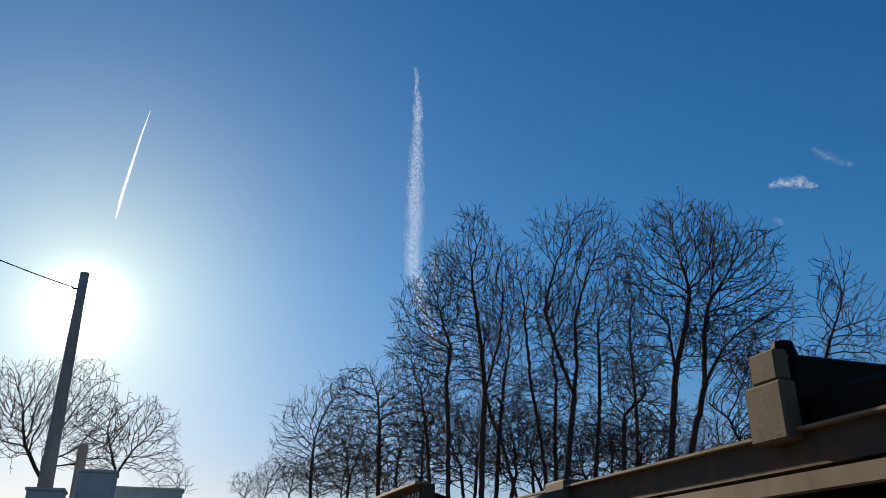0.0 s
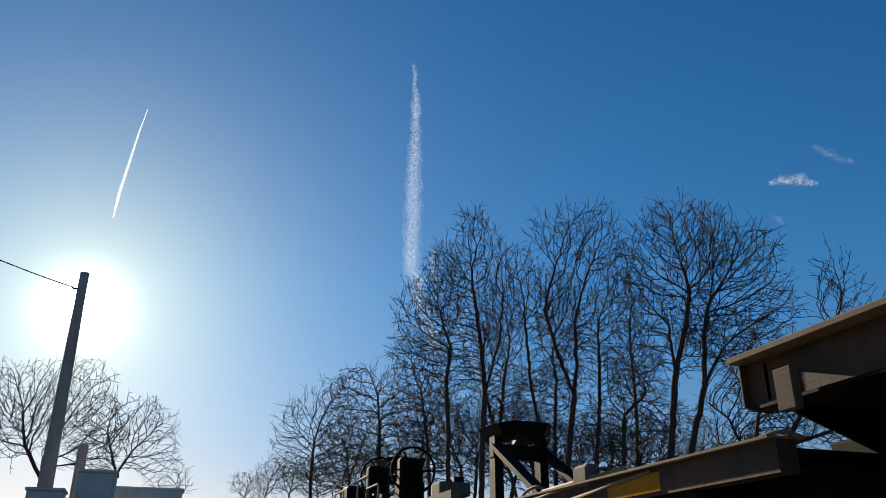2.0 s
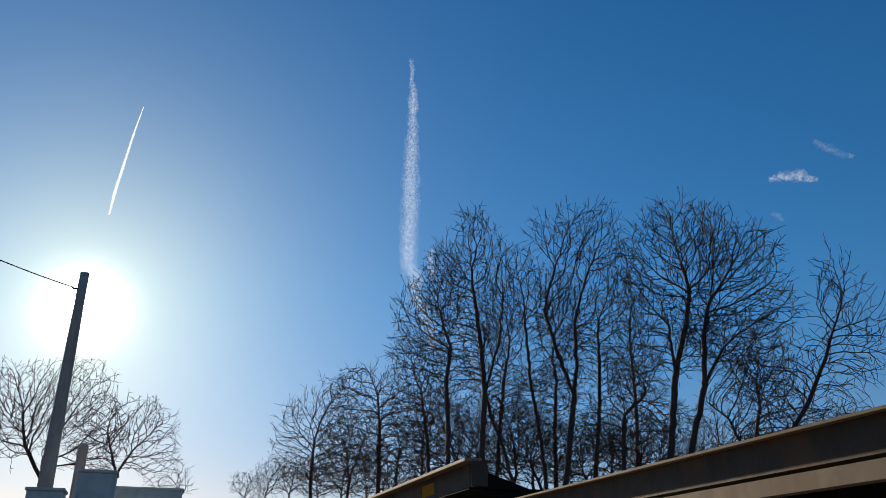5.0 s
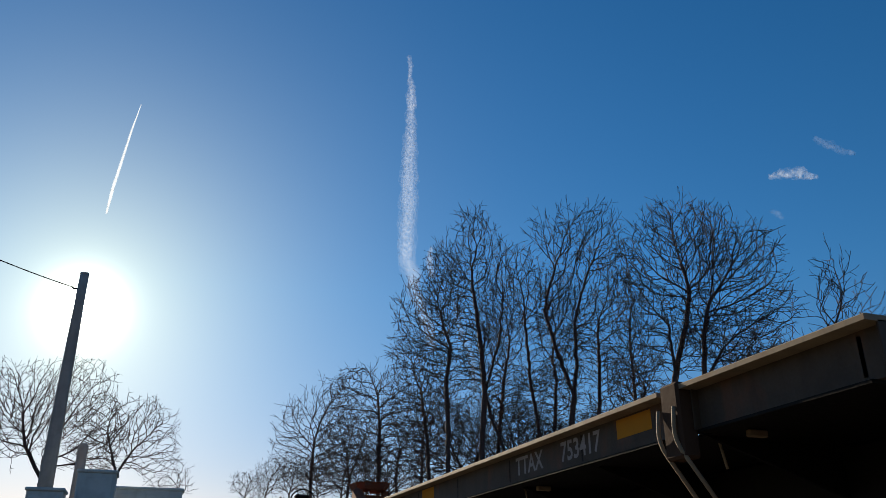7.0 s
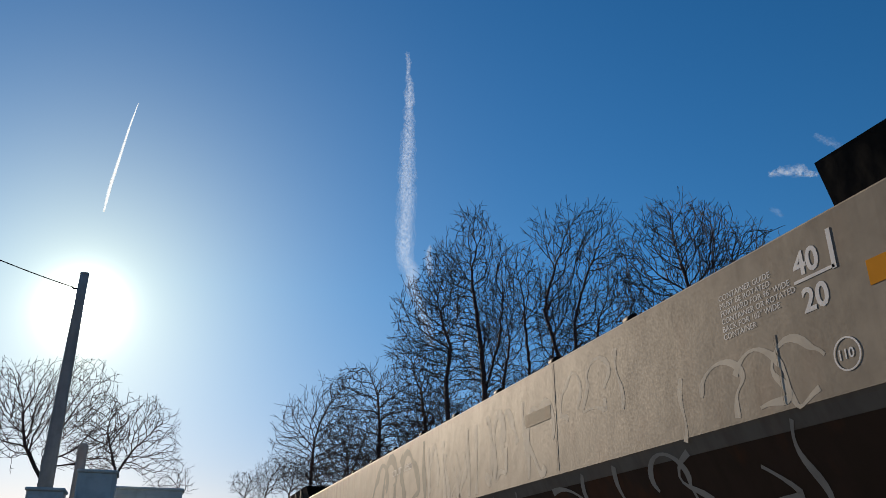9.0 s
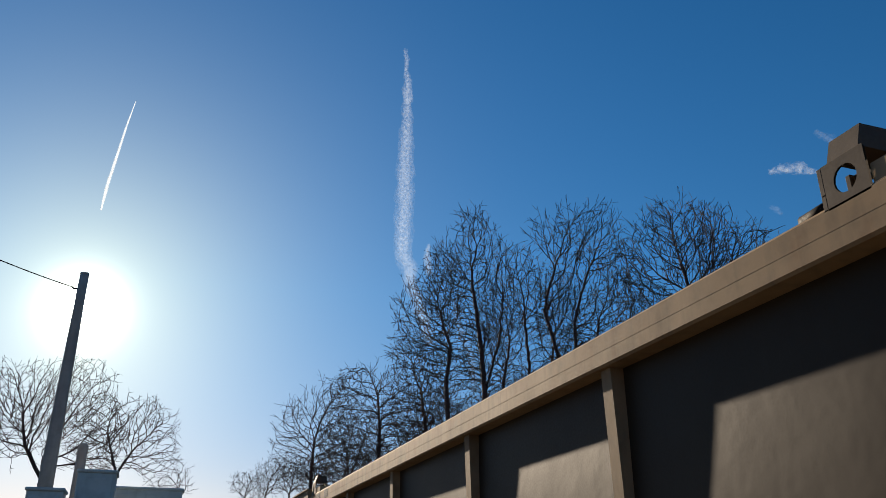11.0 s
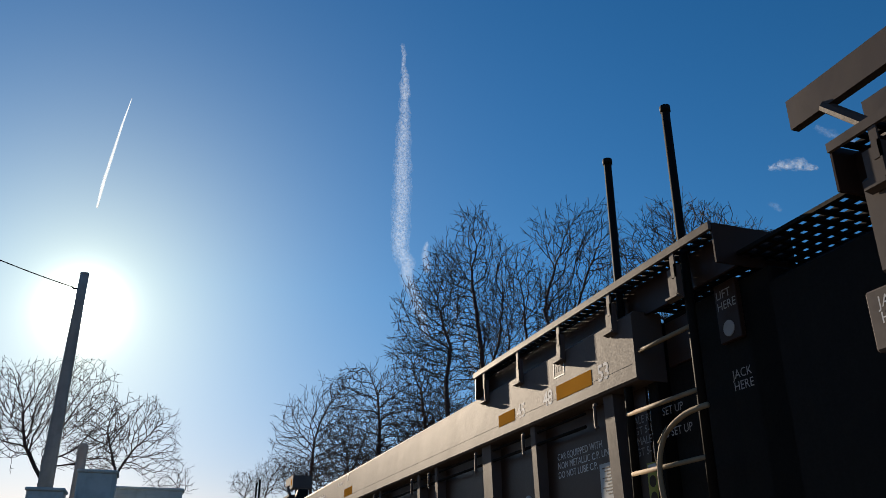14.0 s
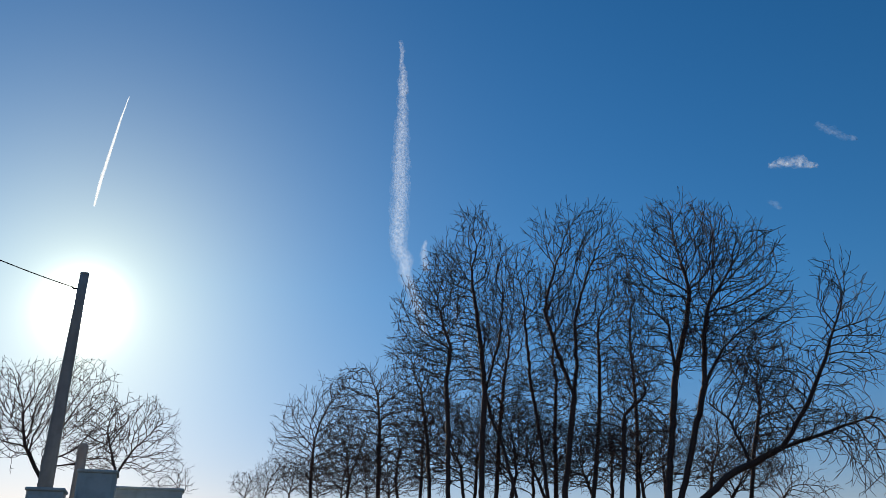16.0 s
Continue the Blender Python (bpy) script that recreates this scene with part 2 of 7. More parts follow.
# ---- bare trees ----
def grow(trunks, crowns, seed, step=0.42, count=900, reach=5.0, kill=0.75, sink=0.0):
    """Space colonisation: trunk runs grow into the crown ellipsoids. Returns nodes and parents."""
    rng = np.random.default_rng(seed)
    nodes, parents = [], []
    for run in trunks:
        last = -1 if not nodes else int(np.argmin(np.linalg.norm(np.array(nodes) - np.array(run[0]), axis=1)))
        for a, b in zip(run, run[1:]):
            a, b = np.array(a, float), np.array(b, float)
            k = max(1, int(np.linalg.norm(b - a) / step))
            for i in range(k):
                p = a + (b - a) * (i / k)
                p = p + rng.normal(0, 0.014, 3) * (last != -1)
                nodes.append(p)
                parents.append(last)
                last = len(nodes) - 1
    vol = np.array([c[3] * c[4] * c[5] for c in crowns]) ** 0.8
    pts = []
    for c, n in zip(crowns, (count * vol / vol.sum()).astype(int)):
        d = rng.normal(size=(n, 3))
        d /= np.linalg.norm(d, axis=1)[:, None]
        r = rng.random(n) ** 0.42
        pts.append(np.array(c[:3]) + d * r[:, None] * np.array(c[3:6]))
    pts = np.concatenate(pts)
    N = np.array(nodes)
    stem = len(nodes)
    P = list(parents)
    near = np.full(len(pts), 1e9)
    heading = np.zeros_like(N)
    for i, p in enumerate(P):
        if p >= 0:
            heading[i] = (N[i] - N[p]) / (np.linalg.norm(N[i] - N[p]) + 1e-9)
    who = np.zeros(len(pts), int)
    age = np.zeros(len(pts), int)
    fresh = 0
    for _ in range(220):
        new_n = N[fresh:]
        d = np.linalg.norm(pts[:, None] - new_n[None], axis=2)
        j = d.argmin(1)
        dm = d[np.arange(len(pts)), j]
        better = dm < near
        near[better], who[better] = dm[better], j[better] + fresh
        age += near < 2.2 * kill
        keep = (near > kill) & (age < 7)
        pts, near, who, age = pts[keep], near[keep], who[keep], age[keep]
        if not len(pts):
            break
        act = near < (reach if len(N) > 60 else 50)
        if not act.any():
            act = near <= near.min() + 0.5
        ids = who[act]
        v = pts[act] - N[ids]
        v /= np.linalg.norm(v, axis=1)[:, None]
        uniq, inv = np.unique(ids, return_inverse=True)
        s = np.zeros((len(uniq), 3))
        np.add.at(s, inv, v)
        s /= np.linalg.norm(s, axis=1)[:, None] + 1e-9
        s += 0.85 * heading[uniq] + rng.normal(0, 0.2, s.shape) + np.array([0, 0, 0.07])
        s /= np.linalg.norm(s, axis=1)[:, None]
        fresh = len(N)
        heading = np.concatenate([heading, s])
        N = np.concatenate([N, N[uniq] + s * step])
        P += list(uniq)
        if len(N) > 22000:
            break
    return N, np.array(P), rng, stem


def tree(label, trunks, crowns, seed, tip=0.011, thick=0.2, base=None, count=900, twigs=3, twig=0.55, step=0.42, kill=0.75):
    N, P, rng, stem = grow(trunks, crowns, seed, step, count, kill=kill)
    n0 = len(N)
    kids = np.zeros(n0, int)
    np.add.at(kids, P[P >= 0], 1)
    # fine twigs along the outer shoots
    extra, ep = [], []

    def shoot(i, d, length, segs):
        last, p = i, N[i] if i < n0 else extra[i - n0]
        made = []
        for _ in range(segs):
            d = d + rng.normal(0, 0.24, 3) + np.array([0, 0, 0.04])
            d = d / np.linalg.norm(d)
            p = p + d * length / segs
            extra.append(p)
            ep.append(last)
            last = n0 + len(extra) - 1
            made.append((last, d))
        return made

    for i in np.where(kids <= 1)[0]:
        if P[i] < 0 or i < stem:
            continue
        d = N[i] - N[P[i]]
        d /= np.linalg.norm(d) + 1e-9
        if kids[i] == 0:
            lead = shoot(i, d, twig * rng.uniform(0.8, 1.6), 3)
            for k, q in lead[:2]:
                side = q + rng.normal(0, 0.6, 3)
                shoot(k, side / np.linalg.norm(side), twig * rng.uniform(0.5, 1.0), 2)
        elif rng.random() < 0.8:
            side = d * 0.7 + rng.normal(0, 0.5, 3)
            lead = shoot(i, side / np.linalg.norm(side), twig * rng.uniform(0.7, 1.7), 3)
            k, q = lead[rng.integers(0, 2)]
            side = q + rng.normal(0, 0.55, 3)
            shoot(k, side / np.linalg.norm(side), twig * rng.uniform(0.4, 0.9), 2)
    N = np.concatenate([N, np.array(extra).reshape(-1, 3)])
    P = np.concatenate([P, np.array(ep, int)])
    n = len(N)
    area = np.zeros(n)
    has = np.zeros(n, bool)
    has[P[P >= 0]] = True
    area[~has] = 1.0
    order = np.arange(n)[::-1]
    for i in order:                       # children come after their parents
        if P[i] >= 0:
            area[P[i]] += area[i]
    rad = np.minimum(tip * area ** 0.315 * (1 + 0.5 * np.sqrt(area / 1500)), thick)
    z0 = min(t[0][2] for t in trunks)
    root = tagged(new("tree"), label, "tree", "bare trees along the railway")
    first = trunks[0][0]
    root.location = first
    off = np.array(first, float)
    ids = np.where(P >= 0)[0]
    for name, sel, sides in (("trunk", ids[rad[ids] > 0.045], 7), ("crown", ids[rad[ids] <= 0.045], 3)):
        if not len(sel):
            continue
        a, b = N[P[sel]] - off, N[sel] - off
        ra, rb = np.minimum(rad[P[sel]], rad[sel] * 1.25), rad[sel]
        d = b - a
        d /= np.linalg.norm(d, axis=1)[:, None] + 1e-9
        ref = np.where(np.abs(d[:, 2:3]) > 0.9, np.array([[1.0, 0, 0]]), np.array([[0, 0, 1.0]]))
        u = np.cross(d, ref)
        u /= np.linalg.norm(u, axis=1)[:, None]
        w = np.cross(d, u)
        ang = np.arange(sides) * 2 * math.pi / sides
        ring = np.cos(ang)[None, :, None] * u[:, None] + np.sin(ang)[None, :, None] * w[:, None]
        a = a - d * (ra * 0.4)[:, None]
        b = b + d * (rb * 0.4)[:, None]
        va = a[:, None] + ring * ra[:, None, None]
        vb = b[:, None] + ring * rb[:, None, None]
        verts = np.concatenate([va, vb], axis=1).reshape(-1, 3)
        k = np.arange(sides)
        quad = np.stack([k, (k + 1) % sides, (k + 1) % sides + sides, k + sides], 1)
        faces = (np.arange(len(sel))[:, None, None] * 2 * sides + quad[None]).reshape(-1, 4)
        me = bpy.data.meshes.new(name)
        me.from_pydata(verts.tolist(), [], faces.tolist())
        if name == "trunk":
            for f in me.polygons:
                f.use_smooth = True
        me.materials.append(BARK)
        ob = new(name, me)
        ob.parent = root
    return root


tree('tall bare winter tree with dense upright dark branches',
     [[(12.7, 31.54, -0.1), (12.7, 31.54, 3.99), (12.79, 31.5, 6.77), (12.91, 31.45, 8.21), (12.77, 31.51, 10.72), (12.46, 31.63, 13.38)],
      [(12.91, 31.45, 8.21), (13.55, 31.18, 10.7), (13.74, 31.1, 12.8)]],
     [(11.98, 31.82, 12.84, 1.68, 1.26, 2.53), (12.84, 31.48, 14.62, 1.23, 0.92, 1.79), (11.61, 31.96, 10.21, 1.34, 1.01, 1.69), (13.37, 31.26, 11.75, 1.12, 0.84, 1.9), (12.62, 31.57, 16.05, 0.89, 0.76, 0.8)], 1, tip=0.0078, count=6984, twig=0.5, step=0.25, kill=0.33)
tree('slim bare winter tree with a straight trunk',
     [[(11.26, 31.55, -0.1), (11.26, 31.55, 3.95), (11.27, 31.55, 6.69), (11.21, 31.57, 8.59), (11.4, 31.5, 10.58)]],
     [(10.51, 31.81, 11.6, 1.54, 1.16, 1.87), (10.06, 31.96, 10.07, 1.21, 0.91, 1.25), (11.21, 31.57, 13.2, 1.1, 0.83, 1.45), (11.43, 31.49, 8.59, 1.1, 0.83, 1.45)], 41, tip=0.0078, count=3903, twig=0.5, step=0.25, kill=0.33)
tree('bare winter tree leaning from the thicket',
     [[(14.21, 31.44, -0.1), (14.21, 31.44, 4.04), (13.76, 31.64, 6.15), (13.3, 31.83, 7.46), (12.94, 31.98, 9.58)]],
     [(13.18, 31.88, 10.34, 1.25, 0.93, 1.71), (14.04, 31.51, 8.31, 1.02, 0.77, 1.5)], 42, tip=0.0078, count=1473, twig=0.5, step=0.25, kill=0.33)
tree('slender bare winter tree with a narrow fan of branches',
     [[(15.29, 29.24, -0.1), (15.29, 29.24, 3.86), (15.72, 29.02, 6.97), (15.98, 28.88, 9.07), (16.04, 28.84, 11.28)],
      [(15.83, 28.96, 7.89), (15.3, 29.24, 9.83), (14.86, 29.47, 11.86)]],
     [(16.17, 28.77, 14.41, 1.47, 1.11, 1.88), (16.87, 28.36, 15.44, 0.87, 0.74, 0.98), (15.11, 29.34, 15.04, 0.54, 0.74, 0.92), (17.38, 28.05, 14.56, 0.82, 0.74, 1.43), (15.89, 28.92, 11.29, 1.63, 1.22, 1.84), (15.53, 29.12, 8.37, 1.19, 0.89, 1.23)], 2, tip=0.0078, count=6349, twig=0.5, step=0.25, kill=0.33)
tree('broad bare winter tree with a wide spreading crown',
     [[(16.96, 24.74, -0.1), (16.96, 24.74, 3.47), (17.27, 24.53, 5.82), (17.55, 24.33, 7.88), (17.47, 24.39, 10.04)],
      [(17.55, 24.33, 7.88), (18.03, 23.98, 9.75), (18.28, 23.78, 11.29)]],
     [(18.23, 23.83, 12.46, 1.68, 1.26, 2.04), (17.08, 24.66, 11.45, 1.18, 0.89, 2.32), (17.74, 24.19, 9.34, 1.77, 1.33, 1.67), (17.79, 24.15, 13.74, 1.08, 0.81, 0.67), (18.86, 23.33, 13.42, 0.89, 0.67, 0.74)], 3, tip=0.0078, count=7619, twig=0.5, step=0.25, kill=0.33)
tree('bare winter tree with forked trunk and fine twigs',
     [[(17.02, 24.1, -0.1), (17.02, 24.1, 3.41), (17.58, 23.69, 5.5), (18.02, 23.36, 7.25), (18.74, 22.78, 8.74)],
      [(18.02, 23.36, 7.25), (18.15, 23.26, 8.9), (18.43, 23.03, 10.37)]],
     [(19.3, 22.31, 11.44, 1.55, 1.16, 1.83), (19.86, 21.81, 11.89, 0.78, 0.66, 1.1), (18.85, 22.69, 9.23, 1.84, 1.38, 1.64), (19.92, 21.76, 9.8, 1.07, 0.8, 1.19), (18.88, 22.67, 12.55, 0.97, 0.73, 1.19)], 4, tip=0.0078, count=6984, twig=0.5, step=0.25, kill=0.33)
tree('leaning bare winter tree with a long arching limb',
     [[(16.54, 22.59, -0.1), (16.54, 22.59, 3.02), (17.38, 21.95, 3.91), (18.7, 20.84, 4.69), (19.43, 20.16, 6.05), (19.97, 19.63, 7.52), (20.32, 19.26, 8.74)],
      [(18.7, 20.84, 4.69), (19.88, 19.72, 5.14), (20.8, 18.75, 5.54)],
      [(17.95, 21.49, 4.22), (17.57, 21.8, 5.73), (16.61, 22.54, 6.76)]],
     [(20.46, 19.12, 8.9, 1.01, 0.76, 1.3), (20.76, 18.79, 7.7, 0.74, 0.63, 1.04), (19.89, 19.7, 7.12, 1.1, 0.83, 1.04), (20.1, 19.49, 5.11, 1.56, 1.17, 0.78), (20.52, 19.06, 4.55, 1.1, 0.83, 1.04), (19.24, 20.34, 6.66, 0.92, 0.69, 1.04), (18.41, 21.09, 4.93, 1.29, 0.97, 0.87), (20.49, 19.09, 10.08, 0.46, 0.63, 0.61), (18.25, 21.23, 6.41, 1.38, 1.03, 1.39)], 5, tip=0.0078, count=6349, twig=0.5, step=0.25, kill=0.33)
tree('thin bare winter tree among taller ones',
     [[(15.58, 31.34, -0.1), (15.58, 31.34, 4.07), (15.45, 31.41, 6.44), (15.17, 31.54, 8.72), (14.99, 31.63, 12.34)]],
     [(15.09, 31.58, 13.13, 1.03, 0.78, 2.39), (15.3, 31.48, 9.66, 1.03, 0.78, 1.52), (14.53, 31.84, 14.28, 0.69, 0.78, 1.3), (15.51, 31.37, 6.92, 0.92, 0.78, 1.3)], 6, tip=0.0078, count=3057, twig=0.5, step=0.25, kill=0.33)
tree('thin bare winter tree with upswept branches',
     [[(17.01, 30.02, -0.1), (17.01, 30.02, 3.99), (17.36, 29.81, 6.76), (17.52, 29.72, 8.5), (17.63, 29.66, 11.45)]],
     [(18.14, 29.35, 12.2, 1.02, 0.77, 2.35), (18.13, 29.35, 9.13, 1.13, 0.85, 1.5), (17.17, 29.93, 10.19, 0.91, 0.77, 1.71), (17.35, 29.82, 6.52, 1.13, 0.85, 1.07)], 7, tip=0.0078, count=3057, twig=0.5, step=0.25, kill=0.33)
tree('small bare winter tree with low side branches',
     [[(16.15, 26.46, -0.1), (16.15, 26.46, 3.61), (16.34, 26.34, 5.46), (16.46, 26.27, 6.61)],
      [(16.46, 26.27, 6.61), (17.3, 25.72, 7.52)]],
     [(16.76, 26.08, 8.44, 1.22, 0.92, 1.63), (17.38, 25.67, 6.45, 1.43, 1.07, 0.96), (15.78, 26.68, 6.11, 1.22, 0.92, 1.15)], 8, tip=0.0078, count=1965, twig=0.5, step=0.25, kill=0.33)
tree('bare understory sapling with tangled stems',
     [[(15.04, 33.81, -0.1), (15.04, 33.81, 4.3), (15.3, 33.69, 5.56)]],
     [(14.53, 34.03, 7.07, 2.19, 1.64, 2.06)], 9, tip=0.0078, count=1284, twig=0.5, step=0.25, kill=0.33)
tree('bare understory sapling with tangled stems',
     [[(16.56, 33.54, -0.1), (16.56, 33.54, 4.32), (15.84, 33.88, 6.36)]],
     [(16.53, 33.55, 6.34, 1.72, 1.29, 1.62)], 29, tip=0.0078, count=1284, twig=0.5, step=0.25, kill=0.33)
tree('bare understory sapling with tangled stems',
     [[(13.36, 35.36, -0.1), (13.36, 35.36, 4.39), (13.25, 35.4, 5.94)]],
     [(12.64, 35.62, 6.97, 1.74, 1.3, 2.11)], 49, tip=0.0078, count=1284, twig=0.5, step=0.25, kill=0.33)
tree('bare understory thicket with tangled stems',
     [[(19.52, 30.25, -0.1), (19.52, 30.25, 4.1), (19.44, 30.3, 5.54)]],
     [(19.87, 30.02, 5.99, 1.89, 1.42, 1.56)], 10, tip=0.0078, count=1168, twig=0.5, step=0.25, kill=0.33)
tree('bare understory thicket with tangled stems',
     [[(17.92, 31.68, -0.1), (17.92, 31.68, 4.19), (17.58, 31.87, 5.42)]],
     [(17.82, 31.74, 5.9, 1.67, 1.26, 1.58)], 30, tip=0.0078, count=1168, twig=0.5, step=0.25, kill=0.33)
tree('bare understory thicket with tangled stems',
     [[(22.72, 28.95, -0.1), (22.72, 28.95, 3.79), (23.18, 28.58, 4.79)]],
     [(23.23, 28.55, 5.25, 1.93, 1.45, 1.14)], 50, tip=0.0078, count=1168, twig=0.5, step=0.25, kill=0.33)
tree('thin bare winter tree with steep branches',
     [[(14.81, 35.0, -0.1), (14.81, 35.0, 4.41), (15.03, 34.9, 7.51), (15.41, 34.73, 10.76)]],
     [(15.32, 34.77, 13.07, 1.25, 0.94, 2.83), (14.98, 34.92, 9.39, 1.25, 0.94, 1.88), (14.91, 34.95, 6.73, 1.25, 0.94, 1.41)], 31, tip=0.0078, count=3057, twig=0.5, step=0.25, kill=0.33)
tree('thin bare winter tree behind the front row',
     [[(17.73, 34.74, -0.1), (17.73, 34.74, 4.48), (17.81, 34.69, 7.64), (18.02, 34.59, 10.39)]],
     [(18.04, 34.58, 13.3, 1.28, 0.96, 2.9), (17.58, 34.81, 8.74, 1.54, 1.15, 1.93), (17.94, 34.63, 6.32, 1.54, 1.15, 1.21)], 32, tip=0.0078, count=3057, twig=0.5, step=0.25, kill=0.33)
tree('slender bare winter tree behind the front row',
     [[(21.47, 33.75, -0.1), (21.47, 33.75, 4.51), (21.68, 33.62, 7.69), (21.76, 33.57, 11.03)]],
     [(21.79, 33.54, 14.61, 1.18, 0.9, 2.97), (21.9, 33.47, 9.88, 1.45, 1.08, 1.98), (21.42, 33.78, 6.64, 1.58, 1.18, 1.24)], 33, tip=0.0078, count=3057, twig=0.5, step=0.25, kill=0.33)
tree('slender bare winter tree with fine twigs',
     [[(11.66, 35.11, -0.1), (11.66, 35.11, 3.88), (11.55, 35.15, 6.83), (11.25, 35.25, 9.17)]],
     [(10.99, 35.33, 10.25, 1.09, 0.83, 1.6), (11.64, 35.12, 7.86, 1.46, 1.09, 1.6), (10.64, 35.44, 8.37, 1.22, 0.91, 1.38)], 34, tip=0.0078, count=3555, twig=0.5, step=0.25, kill=0.33)
tree('low bare winter tree at the edge of the row',
     [[(21.64, 26.23, -0.1), (21.64, 26.23, 3.61), (21.92, 25.99, 5.49), (22.27, 25.69, 7.22)]],
     [(22.37, 25.61, 8.81, 1.56, 1.17, 1.69), (23.06, 24.98, 6.7, 1.34, 1.01, 1.26)], 35, tip=0.0078, count=2316, twig=0.5, step=0.25, kill=0.33)
tree('thin bare sapling in the thicket',
     [[(17.65, 37.01, -0.1), (17.65, 37.01, 4.49), (17.62, 37.02, 6.92)]],
     [(17.38, 37.13, 7.2, 1.62, 1.21, 1.78), (16.58, 37.5, 6.11, 1.62, 1.21, 1.14)], 43, tip=0.0078, count=1473, twig=0.5, step=0.25, kill=0.33)
tree('thin bare sapling with straight shoots',
     [[(21.49, 36.08, -0.1), (21.49, 36.08, 4.53), (21.59, 36.02, 6.98)]],
     [(21.57, 36.04, 7.26, 1.66, 1.24, 1.82), (20.03, 36.92, 6.06, 1.66, 1.24, 1.04)], 44, tip=0.0078, count=1473, twig=0.5, step=0.25, kill=0.33)
tree('thin bare sapling at the foot of taller trees',
     [[(24.2, 35.55, -0.1), (24.2, 35.55, 4.44), (24.22, 35.53, 6.76)]],
     [(24.19, 35.55, 7.05, 1.69, 1.27, 1.6), (25.69, 34.48, 6.27, 1.69, 1.27, 1.2)], 45, tip=0.0078, count=1473, twig=0.5, step=0.25, kill=0.33)
tree('thin bare sapling with spreading twigs',
     [[(15.37, 39.09, -0.1), (15.37, 39.09, 4.61), (15.54, 39.02, 7.11)]],
     [(15.41, 39.07, 7.4, 1.66, 1.24, 1.95), (13.77, 39.68, 6.27, 1.66, 1.24, 1.17)], 46, tip=0.0078, count=1473, twig=0.5, step=0.25, kill=0.33)
tree('bare sapling in the understory',
     [[(26.41, 35.19, -0.1), (26.41, 35.19, 4.34), (26.78, 34.91, 6.52)]],
     [(26.89, 34.82, 7.65, 1.73, 1.3, 1.91), (28.27, 33.72, 6.99, 1.45, 1.08, 1.64)], 47, tip=0.0078, count=1333, twig=0.5, step=0.25, kill=0.33)
tree('rounded bare winter tree farther along the line',
     [[(14.08, 53.17, -0.1), (14.08, 53.17, 5.53), (14.07, 53.17, 8.42), (14.07, 53.17, 10.66), (13.85, 53.23, 12.98)]],
     [(13.19, 53.4, 12.57, 2.71, 2.03, 2.39), (15.07, 52.9, 12.21, 2.17, 1.63, 2.39), (12.92, 53.46, 9.89, 2.89, 2.17, 2.04), (16.58, 52.44, 10.31, 1.81, 1.35, 2.73)], 11, tip=0.011, count=4065, twig=0.7, step=0.42, kill=0.52)
tree('rounded bare winter tree with wide low crown',
     [[(10.18, 56.08, -0.1), (10.18, 56.08, 5.49), (10.1, 56.1, 7.88), (10.19, 56.08, 10.16)]],
     [(9.92, 56.13, 10.73, 2.43, 1.83, 2.3), (11.73, 55.78, 12.96, 1.68, 1.28, 1.77), (8.87, 56.3, 9.35, 1.5, 1.28, 1.94), (11.9, 55.74, 9.43, 2.25, 1.68, 2.12)], 12, tip=0.011, count=3326, twig=0.7, step=0.42, kill=0.52)
tree('bare winter tree in the shade of taller ones',
     [[(15.8, 49.54, -0.1), (15.8, 49.54, 5.1), (15.91, 49.51, 7.31), (15.95, 49.49, 9.41)]],
     [(16.01, 49.48, 11.22, 1.54, 1.16, 2.9), (15.34, 49.68, 8.7, 2.05, 1.54, 1.93), (17.39, 49.01, 9.42, 1.37, 1.16, 2.26)], 13, tip=0.011, count=2772, twig=0.7, step=0.42, kill=0.52)
tree('slim bare winter tree with forked stem',
     [[(12.24, 54.64, -0.1), (12.24, 54.64, 5.43), (12.45, 54.6, 7.42), (12.12, 54.67, 9.66)],
      [(12.45, 54.6, 7.42), (13.17, 54.43, 9.68)]],
     [(12.4, 54.61, 10.04, 2.21, 1.66, 2.08), (11.4, 54.83, 7.77, 2.21, 1.66, 1.39)], 48, tip=0.011, count=2217, twig=0.7, step=0.42, kill=0.52)
tree('slim bare winter tree in the far row',
     [[(15.12, 51.84, -0.1), (15.12, 51.84, 5.28), (14.9, 51.9, 7.21), (15.14, 51.83, 9.38)]],
     [(14.86, 51.92, 9.38, 2.13, 1.6, 2.01), (14.55, 52.0, 7.2, 2.48, 1.86, 1.17)], 49, tip=0.011, count=2217, twig=0.7, step=0.42, kill=0.52)
tree('distant bare hedge tree along the railway',
     [[(11.34, 109.41, -0.1), (11.34, 109.41, 10.03), (11.32, 109.42, 11.76)]],
     [(11.76, 109.37, 13.03, 2.53, 2.46, 1.91)], 14, tip=0.011, count=806, twig=0.7, step=0.42, kill=0.52)
tree('distant bare hedge tree along the railway',
     [[(14.19, 109.48, -0.1), (14.19, 109.48, 10.12), (13.9, 109.52, 11.86)]],
     [(14.58, 109.43, 14.0, 2.54, 2.47, 2.39)], 34, tip=0.011, count=806, twig=0.7, step=0.42, kill=0.52)
tree('distant bare hedge tree along the railway',
     [[(17.08, 109.48, -0.1), (17.08, 109.48, 10.2), (17.04, 109.48, 12.67)]],
     [(17.46, 109.42, 14.83, 2.91, 2.48, 2.75)], 54, tip=0.011, count=806, twig=0.7, step=0.42, kill=0.52)
